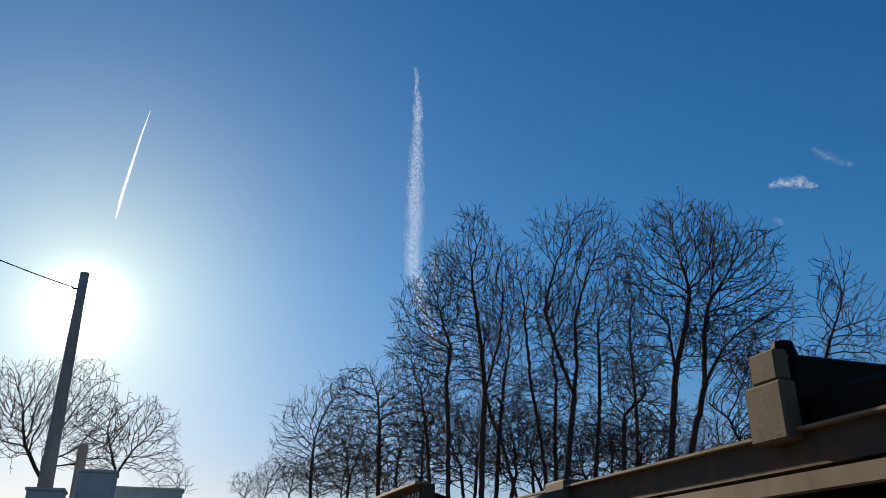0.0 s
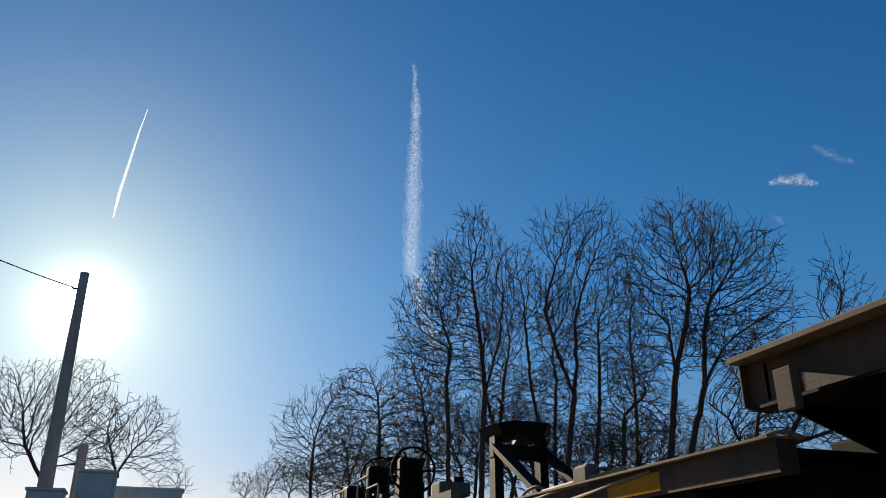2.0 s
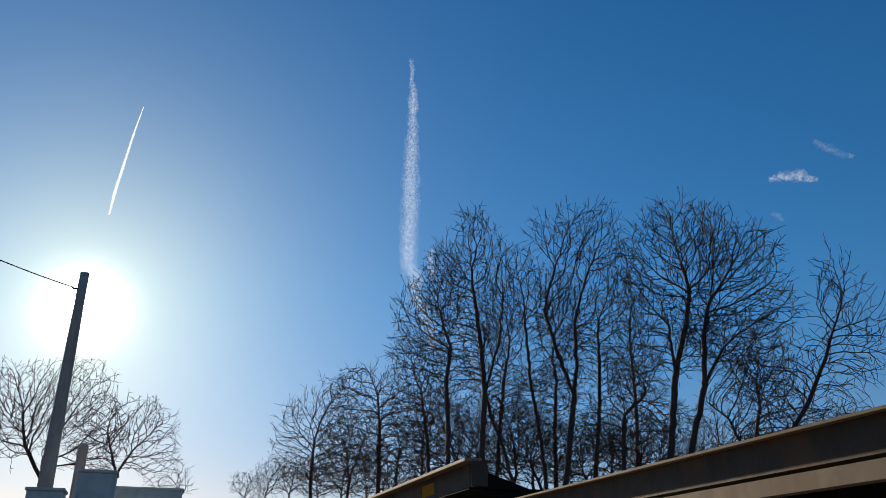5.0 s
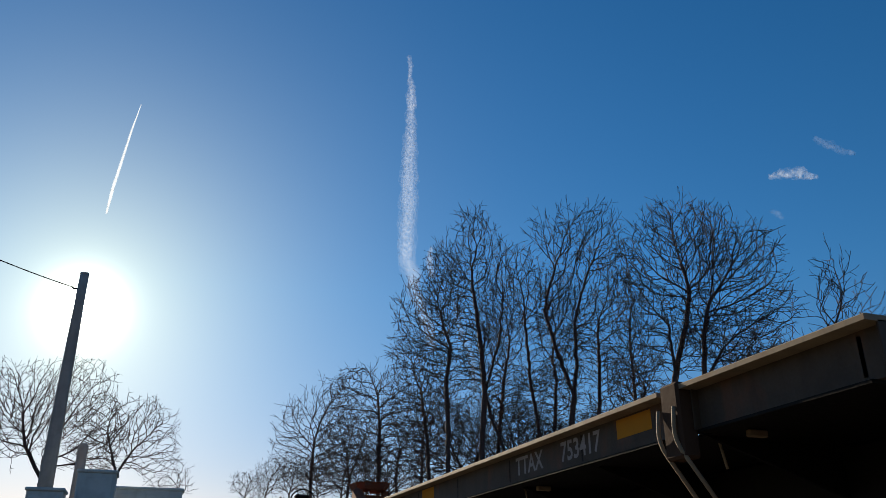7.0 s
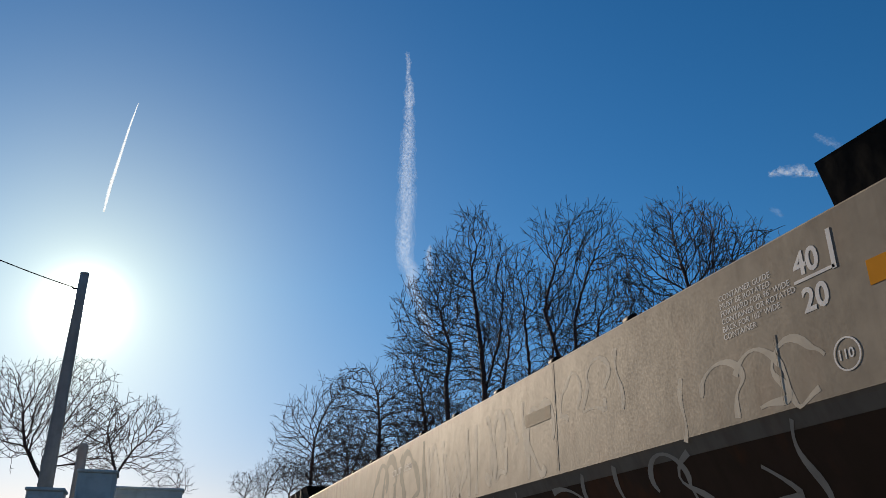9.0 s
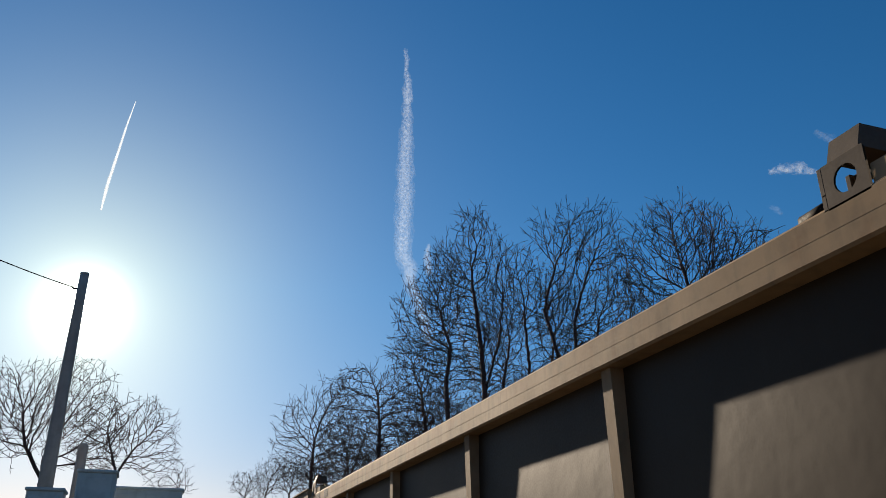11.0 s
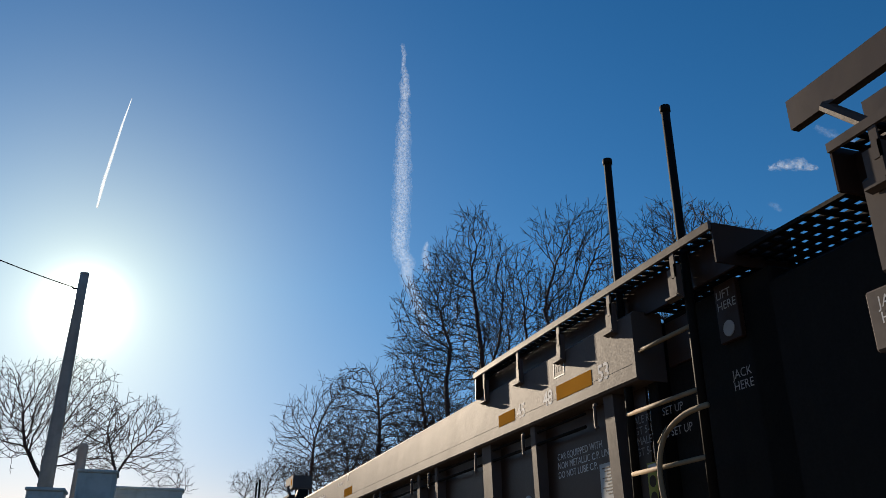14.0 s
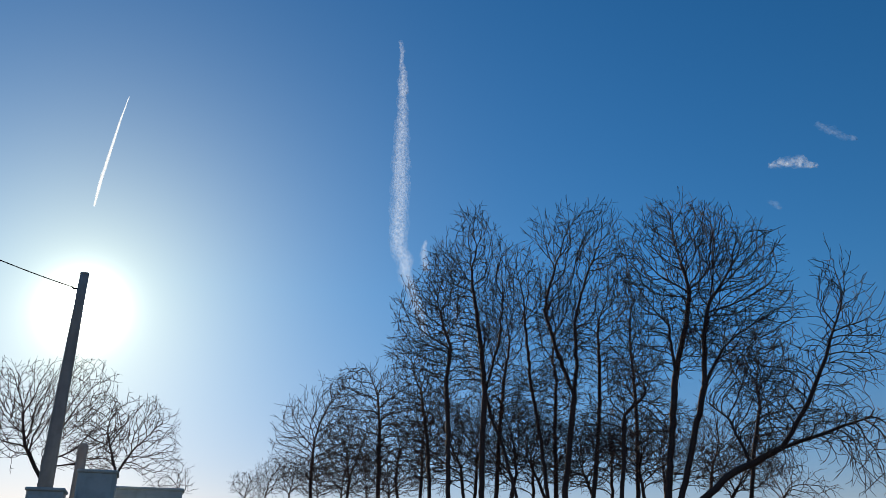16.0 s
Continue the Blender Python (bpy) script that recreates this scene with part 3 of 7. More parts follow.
tree('distant bare bush behind the line',
     [[(15.91, 73.29, -0.1), (15.91, 73.29, 7.11), (16.08, 73.26, 8.8)]],
     [(16.25, 73.22, 10.28, 2.96, 2.22, 2.09)], 15, tip=0.011, count=1296, twig=0.7, step=0.42, kill=0.52)
tree('distant bare bush behind the line',
     [[(20.38, 72.59, -0.1), (20.38, 72.59, 7.19), (20.24, 72.63, 8.89)]],
     [(20.3, 72.61, 10.38, 2.97, 2.23, 2.1)], 35, tip=0.011, count=1296, twig=0.7, step=0.42, kill=0.52)
tree('distant bare bush behind the line',
     [[(18.54, 73.5, -0.1), (18.54, 73.5, 7.21), (18.37, 73.54, 8.92)]],
     [(18.44, 73.52, 9.91, 2.49, 1.87, 2.11)], 55, tip=0.011, count=1296, twig=0.7, step=0.42, kill=0.52)
tree('distant bare bush behind the line',
     [[(14.2, 74.87, -0.1), (14.2, 74.87, 7.19), (14.24, 74.86, 8.9)]],
     [(14.04, 74.9, 9.89, 2.5, 1.88, 1.89)], 75, tip=0.011, count=1296, twig=0.7, step=0.42, kill=0.52)
tree('pale backlit bare winter tree with a round crown',
     [[(-6.62, 59.63, -0.1), (-6.62, 59.63, 5.29), (-6.9, 59.6, 7.21), (-7.02, 59.59, 9.01)],
      [(-6.9, 59.6, 7.21), (-8.4, 59.41, 9.64)]],
     [(-8.04, 59.46, 11.34, 3.35, 2.51, 3.16), (-5.82, 59.72, 12.5, 2.76, 2.07, 2.79), (-9.45, 59.25, 11.76, 2.36, 1.77, 2.97), (-4.4, 59.84, 10.32, 2.36, 1.77, 2.6)], 16, tip=0.011, count=6336, twig=0.7, step=0.42, kill=0.52)
tree('pale backlit bare winter tree with ascending limbs',
     [[(-2.89, 57.93, -0.1), (-2.89, 57.93, 5.26), (-2.33, 57.95, 7.56), (-1.38, 57.98, 9.44)],
      [(-2.33, 57.95, 7.56), (-3.23, 57.91, 10.06)]],
     [(-1.48, 57.98, 10.17, 2.29, 1.71, 2.44), (-0.44, 58.0, 9.12, 1.71, 1.3, 1.98), (-3.17, 57.91, 9.69, 2.29, 1.71, 2.52)], 17, tip=0.011, count=4032, twig=0.7, step=0.42, kill=0.52)
tree('small distant bare tree at the end of the row',
     [[(2.83, 84.95, -0.1), (2.83, 84.95, 7.71), (2.71, 84.96, 9.54)]],
     [(2.54, 84.96, 10.07, 0.78, 1.9, 1.79), (0.89, 85.0, 9.48, 1.23, 1.9, 1.32)], 18, tip=0.011, count=921, twig=0.7, step=0.42, kill=0.52)
tree('small bare sapling behind the large trees',
     [[(39.6, 45.08, -0.1), (39.6, 45.08, 5.43), (39.8, 44.9, 6.5)]],
     [(39.94, 44.78, 7.22, 2.17, 1.63, 1.3), (41.14, 43.67, 6.6, 1.38, 1.34, 1.12)], 19, tip=0.011, count=561, twig=0.7, step=0.42, kill=0.52)

# ---- pole, wire, cabinets ----
def utility_pole():
    root = tagged(new("utility_pole"), "tapered grey weathered wooden utility pole with a wire, paled for glare", "utility pole")
    root.location = POLE[0]
    o = POLE[0]
    top = Vector(POLE[1]) - Vector(o)
    bm = bmesh.new()
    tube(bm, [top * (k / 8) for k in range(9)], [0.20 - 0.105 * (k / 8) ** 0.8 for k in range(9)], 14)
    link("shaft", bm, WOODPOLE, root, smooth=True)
    bm = bmesh.new()
    c = top - Vector((0, 0, 0.38))
    tube(bm, [c + Vector((0.05, 0, 0)), c + Vector((-0.17, 0, 0)), c + Vector((-0.2, 0, 0.03))], 0.022, 8)
    link("wire_bracket", bm, BLACK, root, smooth=True)
    bm = bmesh.new()
    tube(bm, [top - Vector((0, 0, 0.02)), top + Vector((0, 0, 0.015))], [0.105, 0.09], 14)
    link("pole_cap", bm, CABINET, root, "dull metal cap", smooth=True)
    a = Vector(o) + c + Vector((-0.2, 0, 0.03))
    b = Vector(WIRE_END)
    pts = []
    for k in range(25):
        f = k / 24
        p = a.lerp(b, f)
        p.z -= 4 * 0.12 * f * (1 - f)
        pts.append(p)
    bm = tube(bmesh.new(), pts, 0.012, 6)
    tagged(link("overhead_wire", bm, BLACK, smooth=True), "thin dark overhead wire sagging from the wooden pole", "wire")


POLE = ((-2.08, 18.89, 0.0), (-2.09, 18.88, 7.18))
WIRE_END = (-5.28, 11.33, 5.70)
POST = ((-1.61, 20.44, 0.0), 3.63)
CABINETS = (
    ((-1.05, 17.97, 0.0), 0.71, 0.71, 2.69, 'tall grey-green metal signal cabinet beside the track'),
    ((-0.15, 20.00, 0.0), 1.63, 0.80, 2.61, 'long low grey metal equipment cabinet beside the track'),
    ((-1.87, 17.40, 0.0), 0.63, 0.63, 2.26, 'small grey metal box at the foot of the pole'))

utility_pole()
root = tagged(new("short_post"), "short round-topped grey wooden post", "post")
root.location = POST[0]
h = POST[1]
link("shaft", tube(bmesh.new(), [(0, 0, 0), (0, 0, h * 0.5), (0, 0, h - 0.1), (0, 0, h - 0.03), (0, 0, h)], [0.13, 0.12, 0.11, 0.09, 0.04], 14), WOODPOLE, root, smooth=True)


def cabinet(at, w, d, h, label, lip=0.03):
    root = tagged(new("signal_cabinet"), label, "equipment cabinet")
    root.location = at
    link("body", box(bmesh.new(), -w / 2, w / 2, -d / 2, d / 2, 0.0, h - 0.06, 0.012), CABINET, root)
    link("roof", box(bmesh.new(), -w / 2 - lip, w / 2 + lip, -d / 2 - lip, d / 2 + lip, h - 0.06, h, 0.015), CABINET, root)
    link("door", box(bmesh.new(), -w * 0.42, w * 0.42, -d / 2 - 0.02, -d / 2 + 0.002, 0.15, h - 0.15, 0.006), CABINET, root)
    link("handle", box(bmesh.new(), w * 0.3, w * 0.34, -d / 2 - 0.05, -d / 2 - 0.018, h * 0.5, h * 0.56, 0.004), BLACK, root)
    return root


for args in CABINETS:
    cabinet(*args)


# ---- contrails and clouds ----
def trail(name, label, pts, radii, material, shells=(1.0, 0.78, 0.55), rough=0.25, seed=1, sides=14):
    """Nested torn tubes of ice cloud along a run of points."""
    rng = random.Random(seed)
    mid = sum((Vector(p) for p in pts), Vector()) / len(pts)
    root = tagged(new(name), label, "contrail" if "trail" in name else "cloud")
    root.location = mid
    for s in shells:
        fine, rr = [], []
        for i in range(len(pts) - 1):
            for k in range(8):
                f = k / 8
                fine.append(Vector(pts[i]).lerp(Vector(pts[i + 1]), f) - mid)
                rr.append((radii[i] * (1 - f) + radii[i + 1] * f) * s)
        fine.append(Vector(pts[-1]) - mid)
        rr.append(radii[-1] * s)
        bm = tube(bmesh.new(), fine, rr, sides)
        for v in bm.verts:
            g = noise.noise_vector(v.co * (0.9 / max(radii)) + Vector((seed * 7.1, s * 3, 0)))
            g2 = noise.noise_vector(v.co * (2.6 / max(radii)) + Vector((seed * 3.1, s * 5, 4)))
            v.co += (g + 0.6 * g2) * rough * max(radii) * s
        link("vapour_shell", bm, material, root, smooth=True)
    return root


TRAILS = []
TRAILS.append((trail('contrail', 'broad white ragged contrail dissolving across the blue sky',
    [(707.0, 2324.0, 1760.0), (737.0, 2381.0, 1669.0), (756.0, 2451.0, 1556.0), (777.0, 2531.0, 1411.0), (797.0, 2603.0, 1261.0), (811.0, 2660.0, 1125.0), (864.0, 2698.0, 987.0), (917.0, 2721.0, 868.0), (949.0, 2735.0, 788.0)],
    [3.0, 13.0, 23.0, 32.0, 37.0, 37.0, 29.0, 22.0, 9.0], CONTRAIL, seed=1, rough=0.45), (-65.0, -23.0, 84.0)))
TRAILS.append((trail('contrail', 'short fresh thin white contrail near the sun',
    [(-175.0, 2570.0, 1538.0), (-194.0, 2614.0, 1459.0), (-213.0, 2666.0, 1360.0), (-230.0, 2709.0, 1268.0), (-239.0, 2744.0, 1189.0)],
    [1.2, 3.8, 5.2, 6.2, 4.0], FRESHTRAIL, seed=2, rough=0.15), (-73.0, -22.0, 28.0)))
TRAILS.append((trail('contrail', 'small torn piece of contrail behind the trees',
    [(887.0, 2615.0, 1173.0), (887.0, 2635.0, 1126.0), (903.0, 2655.0, 1067.0)],
    [4.6, 16.3, 13.9], CONTRAIL, seed=3, rough=0.4), (-41.0, -3.0, 38.0)))
TRAILS.append((trail('contrail', 'faint torn contrail piece low behind the trees',
    [(979.0, 2655.0, 997.0), (1006.0, 2676.0, 908.0), (1063.0, 2693.0, 788.0), (1085.0, 2716.0, 668.0)],
    [4.6, 13.9, 18.6, 9.3], WISP, seed=7, rough=0.4), (-14.0, -1.0, 20.0)))
TRAILS.append((trail('cloud', 'small white wispy cloud with a torn edge',
    [(1878.0, 1949.0, 1295.0), (1901.0, 1925.0, 1296.0), (1927.0, 1901.0, 1293.0), (1961.0, 1876.0, 1278.0), (1990.0, 1856.0, 1264.0)],
    [7.0, 18.0, 22.0, 18.0, 7.0], CLOUD, seed=4, rough=0.5), (-13.0, -29.0, 61.0)))
TRAILS.append((trail('cloud', 'faint white cloud wisp in the blue sky',
    [(1958.0, 1809.0, 1377.0), (1990.0, 1793.0, 1350.0), (2027.0, 1775.0, 1319.0), (2057.0, 1751.0, 1304.0)],
    [7.0, 16.3, 11.6, 7.0], WISP, seed=5, rough=0.5), (-10.0, -44.0, 73.0)))
TRAILS.append((trail('cloud', 'faint shred of white cloud',
    [(1900.0, 1991.0, 1194.0), (1917.0, 1982.0, 1182.0), (1936.0, 1976.0, 1161.0)],
    [4.6, 11.6, 7.0], WISP, seed=6, rough=0.5), (-18.0, -16.0, 55.0)))


# ---- the freight train ----
FACE, FAR = 2.7, 5.7                 # near and far sides of the cars
SPEED, SHIFT = 21.0, -0.12
TRAIN = []


def mirror_x(x):
    return 2 * MID - x


def graffiti(car, x, y0, y1, z0, z1, seed, material, r=0.02, n=7, fold=None):
    """Loose sprayed loops and strokes, no letters; fold is the height below which the plate leans in."""
    rng = random.Random(seed)
    for k in range(n):
        cy, cz = y1 - (y1 - y0) * (k + 0.5) / n + rng.uniform(-0.05, 0.05), (z0 + z1) / 2
        w, h = (y1 - y0) / n * rng.uniform(0.45, 0.8), (z1 - z0) / 2
        a0, da, e = rng.uniform(0, 6), rng.choice((-1, 1)) * rng.uniform(3.0, 6.2), rng.uniform(0.1, 0.5)
        pts = []
        for i in range(26):
            a = a0 + da * i / 25
            pts.append((cy + w * math.cos(a) * (1 - e * math.sin(2 * a + k)), cz + h * math.sin(a) * (0.8 + 0.2 * math.cos(3 * a + k))))
        if rng.random() < 0.35:
            lean = rng.uniform(-0.3, 0.3)
            pts = [(cy + lean * w * (f / 12 - 0.5) + 0.12 * w * math.sin(f * 0.5), cz + h * (1 - f / 6)) for f in range(13)]
        bm = bmesh.new()
        prev = None
        for i, p in enumerate(pts):
            q, o = pts[min(i + 1, len(pts) - 1)], pts[max(i - 1, 0)]
            d = Vector((q[0] - o[0], q[1] - o[1])).normalized()
            s = r * (0.75 + 0.35 * math.sin(i * 0.6 + k))
            ends = ((p[0] - d.y * s, p[1] + d.x * s), (p[0] + d.y * s, p[1] - d.x * s))
            cur = []
            for a, b in ends:
                dx = 0.0 if fold is None else 0.3 * max(0.0, fold - b) / (fold - 0.5)
                cur.append(bm.verts.new((x + dx - 0.0004 - 0.0001 * (k % 3), a, b)))
            if prev:
                f = bm.faces.new((prev[0], cur[0], cur[1], prev[1]))
                f.normal_update()
                if f.normal.x > 0:
                    f.normal_flip()
            prev = cur
        car.part("spray_stroke", bm, material)


def bubble(car, y, z, w, h, rim=None, fill=None, out=0.0003, fold=None):
    """Sprayed dome: a filled arch and, where rim is given, its outline."""
    arch = [(math.cos(a), math.sin(a)) for a in (math.pi * (k / 20) for k in range(21))]
    lean = lambda b: 0.0 if fold is None else 0.3 * max(0.0, fold - b) / (fold - 0.5)
    at = lambda p, f, o: (FACE - o + lean(z + h * f * p[1]), y + w * f * p[0], z + h * f * p[1])
    bm = bmesh.new()
    f = bm.faces.new([bm.verts.new(at(p, 0.97, out)) for p in arch])
    f.normal_update()
    if f.normal.x > 0:
        f.normal_flip()
    car.part("spray_fill", bm, fill or SPRAY)
    if rim:
        stroke(car, [(y + w * p[0], z + h * p[1]) for p in arch], 0.014, rim, fold)


def stroke(car, pts, r, material, fold=None):
    bm = bmesh.new()
    prev = None
    for i, p in enumerate(pts):
        q, o = pts[min(i + 1, len(pts) - 1)], pts[max(i - 1, 0)]
        d = Vector((q[0] - o[0], q[1] - o[1])).normalized()
        cur = []
        for a, b in ((p[0] - d.y * r, p[1] + d.x * r), (p[0] + d.y * r, p[1] - d.x * r)):
            cur.append(bm.verts.new((FACE - 0.0008 + (0.0 if fold is None else 0.3 * max(0.0, fold - b) / (fold - 0.5)), a, b)))
        if prev:
            f = bm.faces.new((prev[0], cur[0], cur[1], prev[1]))
            f.normal_update()
            if f.normal.x > 0:
                f.normal_flip()
        prev = cur
    car.part("spray_stroke", bm, material)


def truck(car, y):
    """Two-axle truck: side frames, wheels, bolster."""
    for sx in (-1, 1):
        x = MID + sx * 1.02
        bm = bmesh.new()
        prof = [(-1.15, 0.86), (-1.1, 0.95), (-0.55, 0.99), (-0.3, 1.06), (0.3, 1.06), (0.55, 0.99), (1.1, 0.95), (1.15, 0.86),
                (0.98, 0.74), (0.72, 0.74), (0.45, 0.52), (-0.45, 0.52), (-0.72, 0.74), (-0.98, 0.74)]
        a = [bm.verts.new((x - 0.09, y + p, z)) for p, z in prof]
        b = [bm.verts.new((x + 0.09, y + p, z)) for p, z in prof]
        for i in range(len(prof)):
            j = (i + 1) % len(prof)
            bm.faces.new((a[i], a[j], b[j], b[i]))
        bm.faces.new(a)
        bm.faces.new(b[::-1])
        for q in (-0.34, 0.0, 0.34):
            tube(bm, [(x + sx * 0.02, y + q * 0.7, 0.55), (x + sx * 0.02, y + q * 0.7, 0.93)], 0.09, 10)
        bmesh.ops.recalc_face_normals(bm, faces=bm.faces[:])
        sf = car.part("side_frame", bm, CAST, "dusty cast steel truck side frame")
        for q in (-0.85, 0.85):
            bm = bmesh.new()
            tube(bm, [(x + sx * 0.05, y + q, 0.71), (x + sx * 0.17, y + q, 0.71), (x + sx * 0.2, y + q, 0.71)], [0.12, 0.12, 0.08], 16)
            car.part("bearing_cap", bm, CAST, smooth=False)
            bm = bmesh.new()
            xw = MID + sx * 0.75
            tube(bm, [(xw - 0.065, y + q, 0.71), (xw - 0.06, y + q, 0.71), (xw + 0.06, y + q, 0.71), (xw + 0.065, y + q, 0.71)], [0.40, 0.455, 0.455, 0.40], 36)
            tube(bm, [(xw - sx * 0.07, y + q, 0.71), (xw - sx * 0.04, y + q, 0.71)], [0.48, 0.48], 36)
            car.part("wheel", bm, WHEEL, smooth=False)
    car.box("bolster", MID - 1.15, MID + 1.15, y - 0.22, y + 0.22, 0.72, 1.0, BLACK, bevel=0.03)
    for q in (-0.85, 0.85):
        car.bar("axle", [(MID - 0.8, y + q, 0.71), (MID + 0.8, y + q, 0.71)], 0.085, BLACK, sides=12)


def hitch(car, y, way, material, boxy=False, lift=0.0):
    """Raised trailer hitch: two legs, two braces that run to way, and a slotted head plate."""
    for x in (MID - 0.3, MID + 0.3):
        car.prism("leg", [(x - 0.06, 1.2), (x + 0.06, 1.2), (x + 0.05, 2.21 + lift), (x - 0.05, 2.21 + lift)], y - 0.08, y + 0.08, material)
        bm = bmesh.new()
        tube(bm, [(x, y, 2.1 + lift), (x, y + way * 1.5, 1.25)], 0.07, 6)
        car.part("brace", bm, material)
    bm = bmesh.new()
    w = 0.36
    pts = [(-w, -0.42), (-w * 0.55, -0.52), (-0.14, -0.5), (0, -0.05), (0.14, -0.5), (w * 0.55, -0.52), (w, -0.42), (w, 0.22), (w * 0.6, 0.42), (-w * 0.6, 0.42), (-w, 0.22)]
    lo = [bm.verts.new((MID + a * 0.82, y + b * way * 0.85, 2.20 + lift)) for a, b in pts]
    hi = [bm.verts.new((MID + a, y + b * way, 2.34 + lift + 0.03 * (b < -0.3))) for a, b in pts]
    for i in range(len(pts)):
        j = (i + 1) % len(pts)
        bm.faces.new((lo[i], lo[j], hi[j], hi[i]))
    bm.faces.new(lo[::-1])
    bm.faces.new(hi)
    bmesh.ops.recalc_face_normals(bm, faces=bm.faces[:])
    car.part("head_plate", bm, material)
    car.box("cross_beam", MID - 0.36, MID + 0.36, y - 0.07, y + 0.07, 1.95 + lift, 2.12 + lift, material, bevel=0.015)
    car.box("foot_plate", MID - 0.7, MID + 0.7, y - 0.35, y + 0.35, 1.16, 1.22, material, bevel=0.01)
    if boxy:
        car.box("leg_web", MID - 0.3, MID + 0.3, y - 0.05, y + 0.05, 1.2, 1.85, material, bevel=0.01)


def brake_wheel(car, x, y, z, r=0.28, along="y"):
    """Spoked hand brake wheel facing the track's line."""
    bm = bmesh.new()
    ring = [(x + r * math.cos(a), y, z + r * math.sin(a)) for a in (2 * math.pi * k / 28 for k in range(29))]
    tube(bm, ring, 0.016, 8)
    for k in range(6):
        a = 2 * math.pi * k / 6
        tube(bm, [(x, y + 0.05, z), (x + r * 0.5 * math.cos(a), y + 0.02, z + r * 0.5 * math.sin(a)), (x + r * math.cos(a), y, z + r * math.sin(a))], 0.012, 6)
    tube(bm, [(x, y + 0.07, z), (x, y - 0.03, z)], 0.05, 12)
    car.part("brake_wheel", bm, BLACK, "black spoked hand brake wheel", True)
    car.box("brake_gear_box", x - 0.16, x + 0.16, y + 0.06, y + 0.24, z - 0.2, z + 0.18, BLACK, bevel=0.03)


def grab(car, x, y0, y1, z0, z1, r=0.014, material=None, name="grab_iron"):
    """U-shaped handrail: up at y0, across, down at y1."""
    car.bar(name, rounded([(x, y0, z0), (x, y0, z1), (x, y1, z1), (x, y1, z0 + 0.1)], 0.05), r, material or BLACK)


def girder(car, y0, y1, top, bottom, words=(), patches=(), split=None, logo=None):
    """Side girders of a spine car platform: channel web, pale worn top flange, dark cross deck below."""
    bottom = top - 0.25
    runs = [(y0, y1)] if split is None else [(y0, split - 0.06), (split + 0.16, y1)]
    for side in (0, 1):
        m = (lambda v: v) if side == 0 else mirror_x
        for k, (a, b) in enumerate(runs):
            t = top
            prof = [(FACE + 0.10, bottom), (FACE + 0.10, t - 0.02), (FACE + 0.14, t - 0.02), (FACE + 0.14, bottom)]
            car.prism("girder_web", [(m(x), z) for x, z in prof], a + 0.05, b, GIRDER, skew=-0.05)
            prof = [(FACE - 0.01, t - 0.028), (FACE - 0.01, t - 0.004), (FACE - 0.006, t), (FACE + 0.16, t), (FACE + 0.16, t - 0.028)]
            car.prism("top_flange", [(m(x), z) for x, z in prof], a, b, EDGE, "worn pale top flange")
            prof = [(FACE + 0.07, bottom - 0.016), (FACE + 0.07, bottom), (FACE + 0.2, bottom), (FACE + 0.2, bottom - 0.016)]
            # Black puts the shade below the web into this flange.
            car.prism("bottom_flange", [(m(x), z) for x, z in prof], a + 0.1, b - 0.02, BLACK)
            for q in (a, b - 0.012):
                car.box("end_plate", m(FACE + 0.06), m(FACE + 0.22), q, q + 0.012, bottom, t - 0.02, GIRDER, bevel=0.002)
    n = int((y1 - y0) / 1.2)
    for k in range(n + 1):
        y = y0 + 0.15 + (y1 - y0 - 0.3) * k / n
        bm = bmesh.new()
        prism(bm, [(FACE + 0.1, bottom + 0.02), (MID - 0.35, 0.95), (MID - 0.35, 1.22), (FACE + 0.1, top - 0.05)], y - 0.012, y + 0.012)
        car.part("cross_bearer", bm, BLACK)
        bm = bmesh.new()
        prism(bm, [(mirror_x(FACE + 0.1), bottom + 0.02), (MID + 0.35, 0.95), (MID + 0.35, 1.22), (mirror_x(FACE + 0.1), top - 0.05)], y - 0.012, y + 0.012)
        car.part("cross_bearer", bm, BLACK)
    # The deck's black holds the shade of its underside.
    car.box("deck_plate", FACE + 0.2, FAR - 0.2, y0 + 0.1, y1 - 0.1, bottom - 0.006, bottom + 0.006, BLACK, bevel=0)
    car.box("spine_beam", MID - 0.35, MID + 0.35, y0 - 0.6, y1 + 0.6, 0.85, bottom - 0.01, BLACK, bevel=0.02)
    if split is not None:
        bm = bmesh.new()
        box(bm, FACE - 0.02, FACE + 0.1, split - 0.05, split + 0.12, bottom - 0.15, top + 0.02, 0.015)
        car.part("guide_pocket", bm, LOWER, "dark rusty pocket between the girder lengths")
        for q in (-0.02, 0.13):
            car.bar("release_rod", rounded([(FACE - 0.03, split + q, top - 0.12), (FACE - 0.05, split + q, bottom - 0.05), (FACE + 0.25, split + q - 0.1, 0.7)], 0.08), 0.012, EDGE)
    rng = random.Random(int(y0 * 10 + car.at))
    for k in range(3):
        y = y0 + (y1 - y0) * (0.12 + 0.33 * k) + rng.uniform(-0.3, 0.3)
        car.box("tie_down_lug", FACE + 0.28, FACE + 0.4, y, y + 0.04, bottom - 0.05, bottom - 0.012, EDGE)
        car.bar("hanger_rod", [(FACE + 0.3, y + 0.3, bottom), (FACE + 0.34, y + 0.3, bottom - 0.18)], 0.009, EDGE, sides=6)
    for y, length, lo in patches:
        car.box("reflector_strip", FACE + 0.098, FACE + 0.1005, y, y + length, lo, lo + 0.12, YELLOW, "amber reflective strip", bevel=0)
    for w, y, z, size, mat in words:
        car.text(w, FACE + 0.0995, y, z, size, mat, bold=0.004)
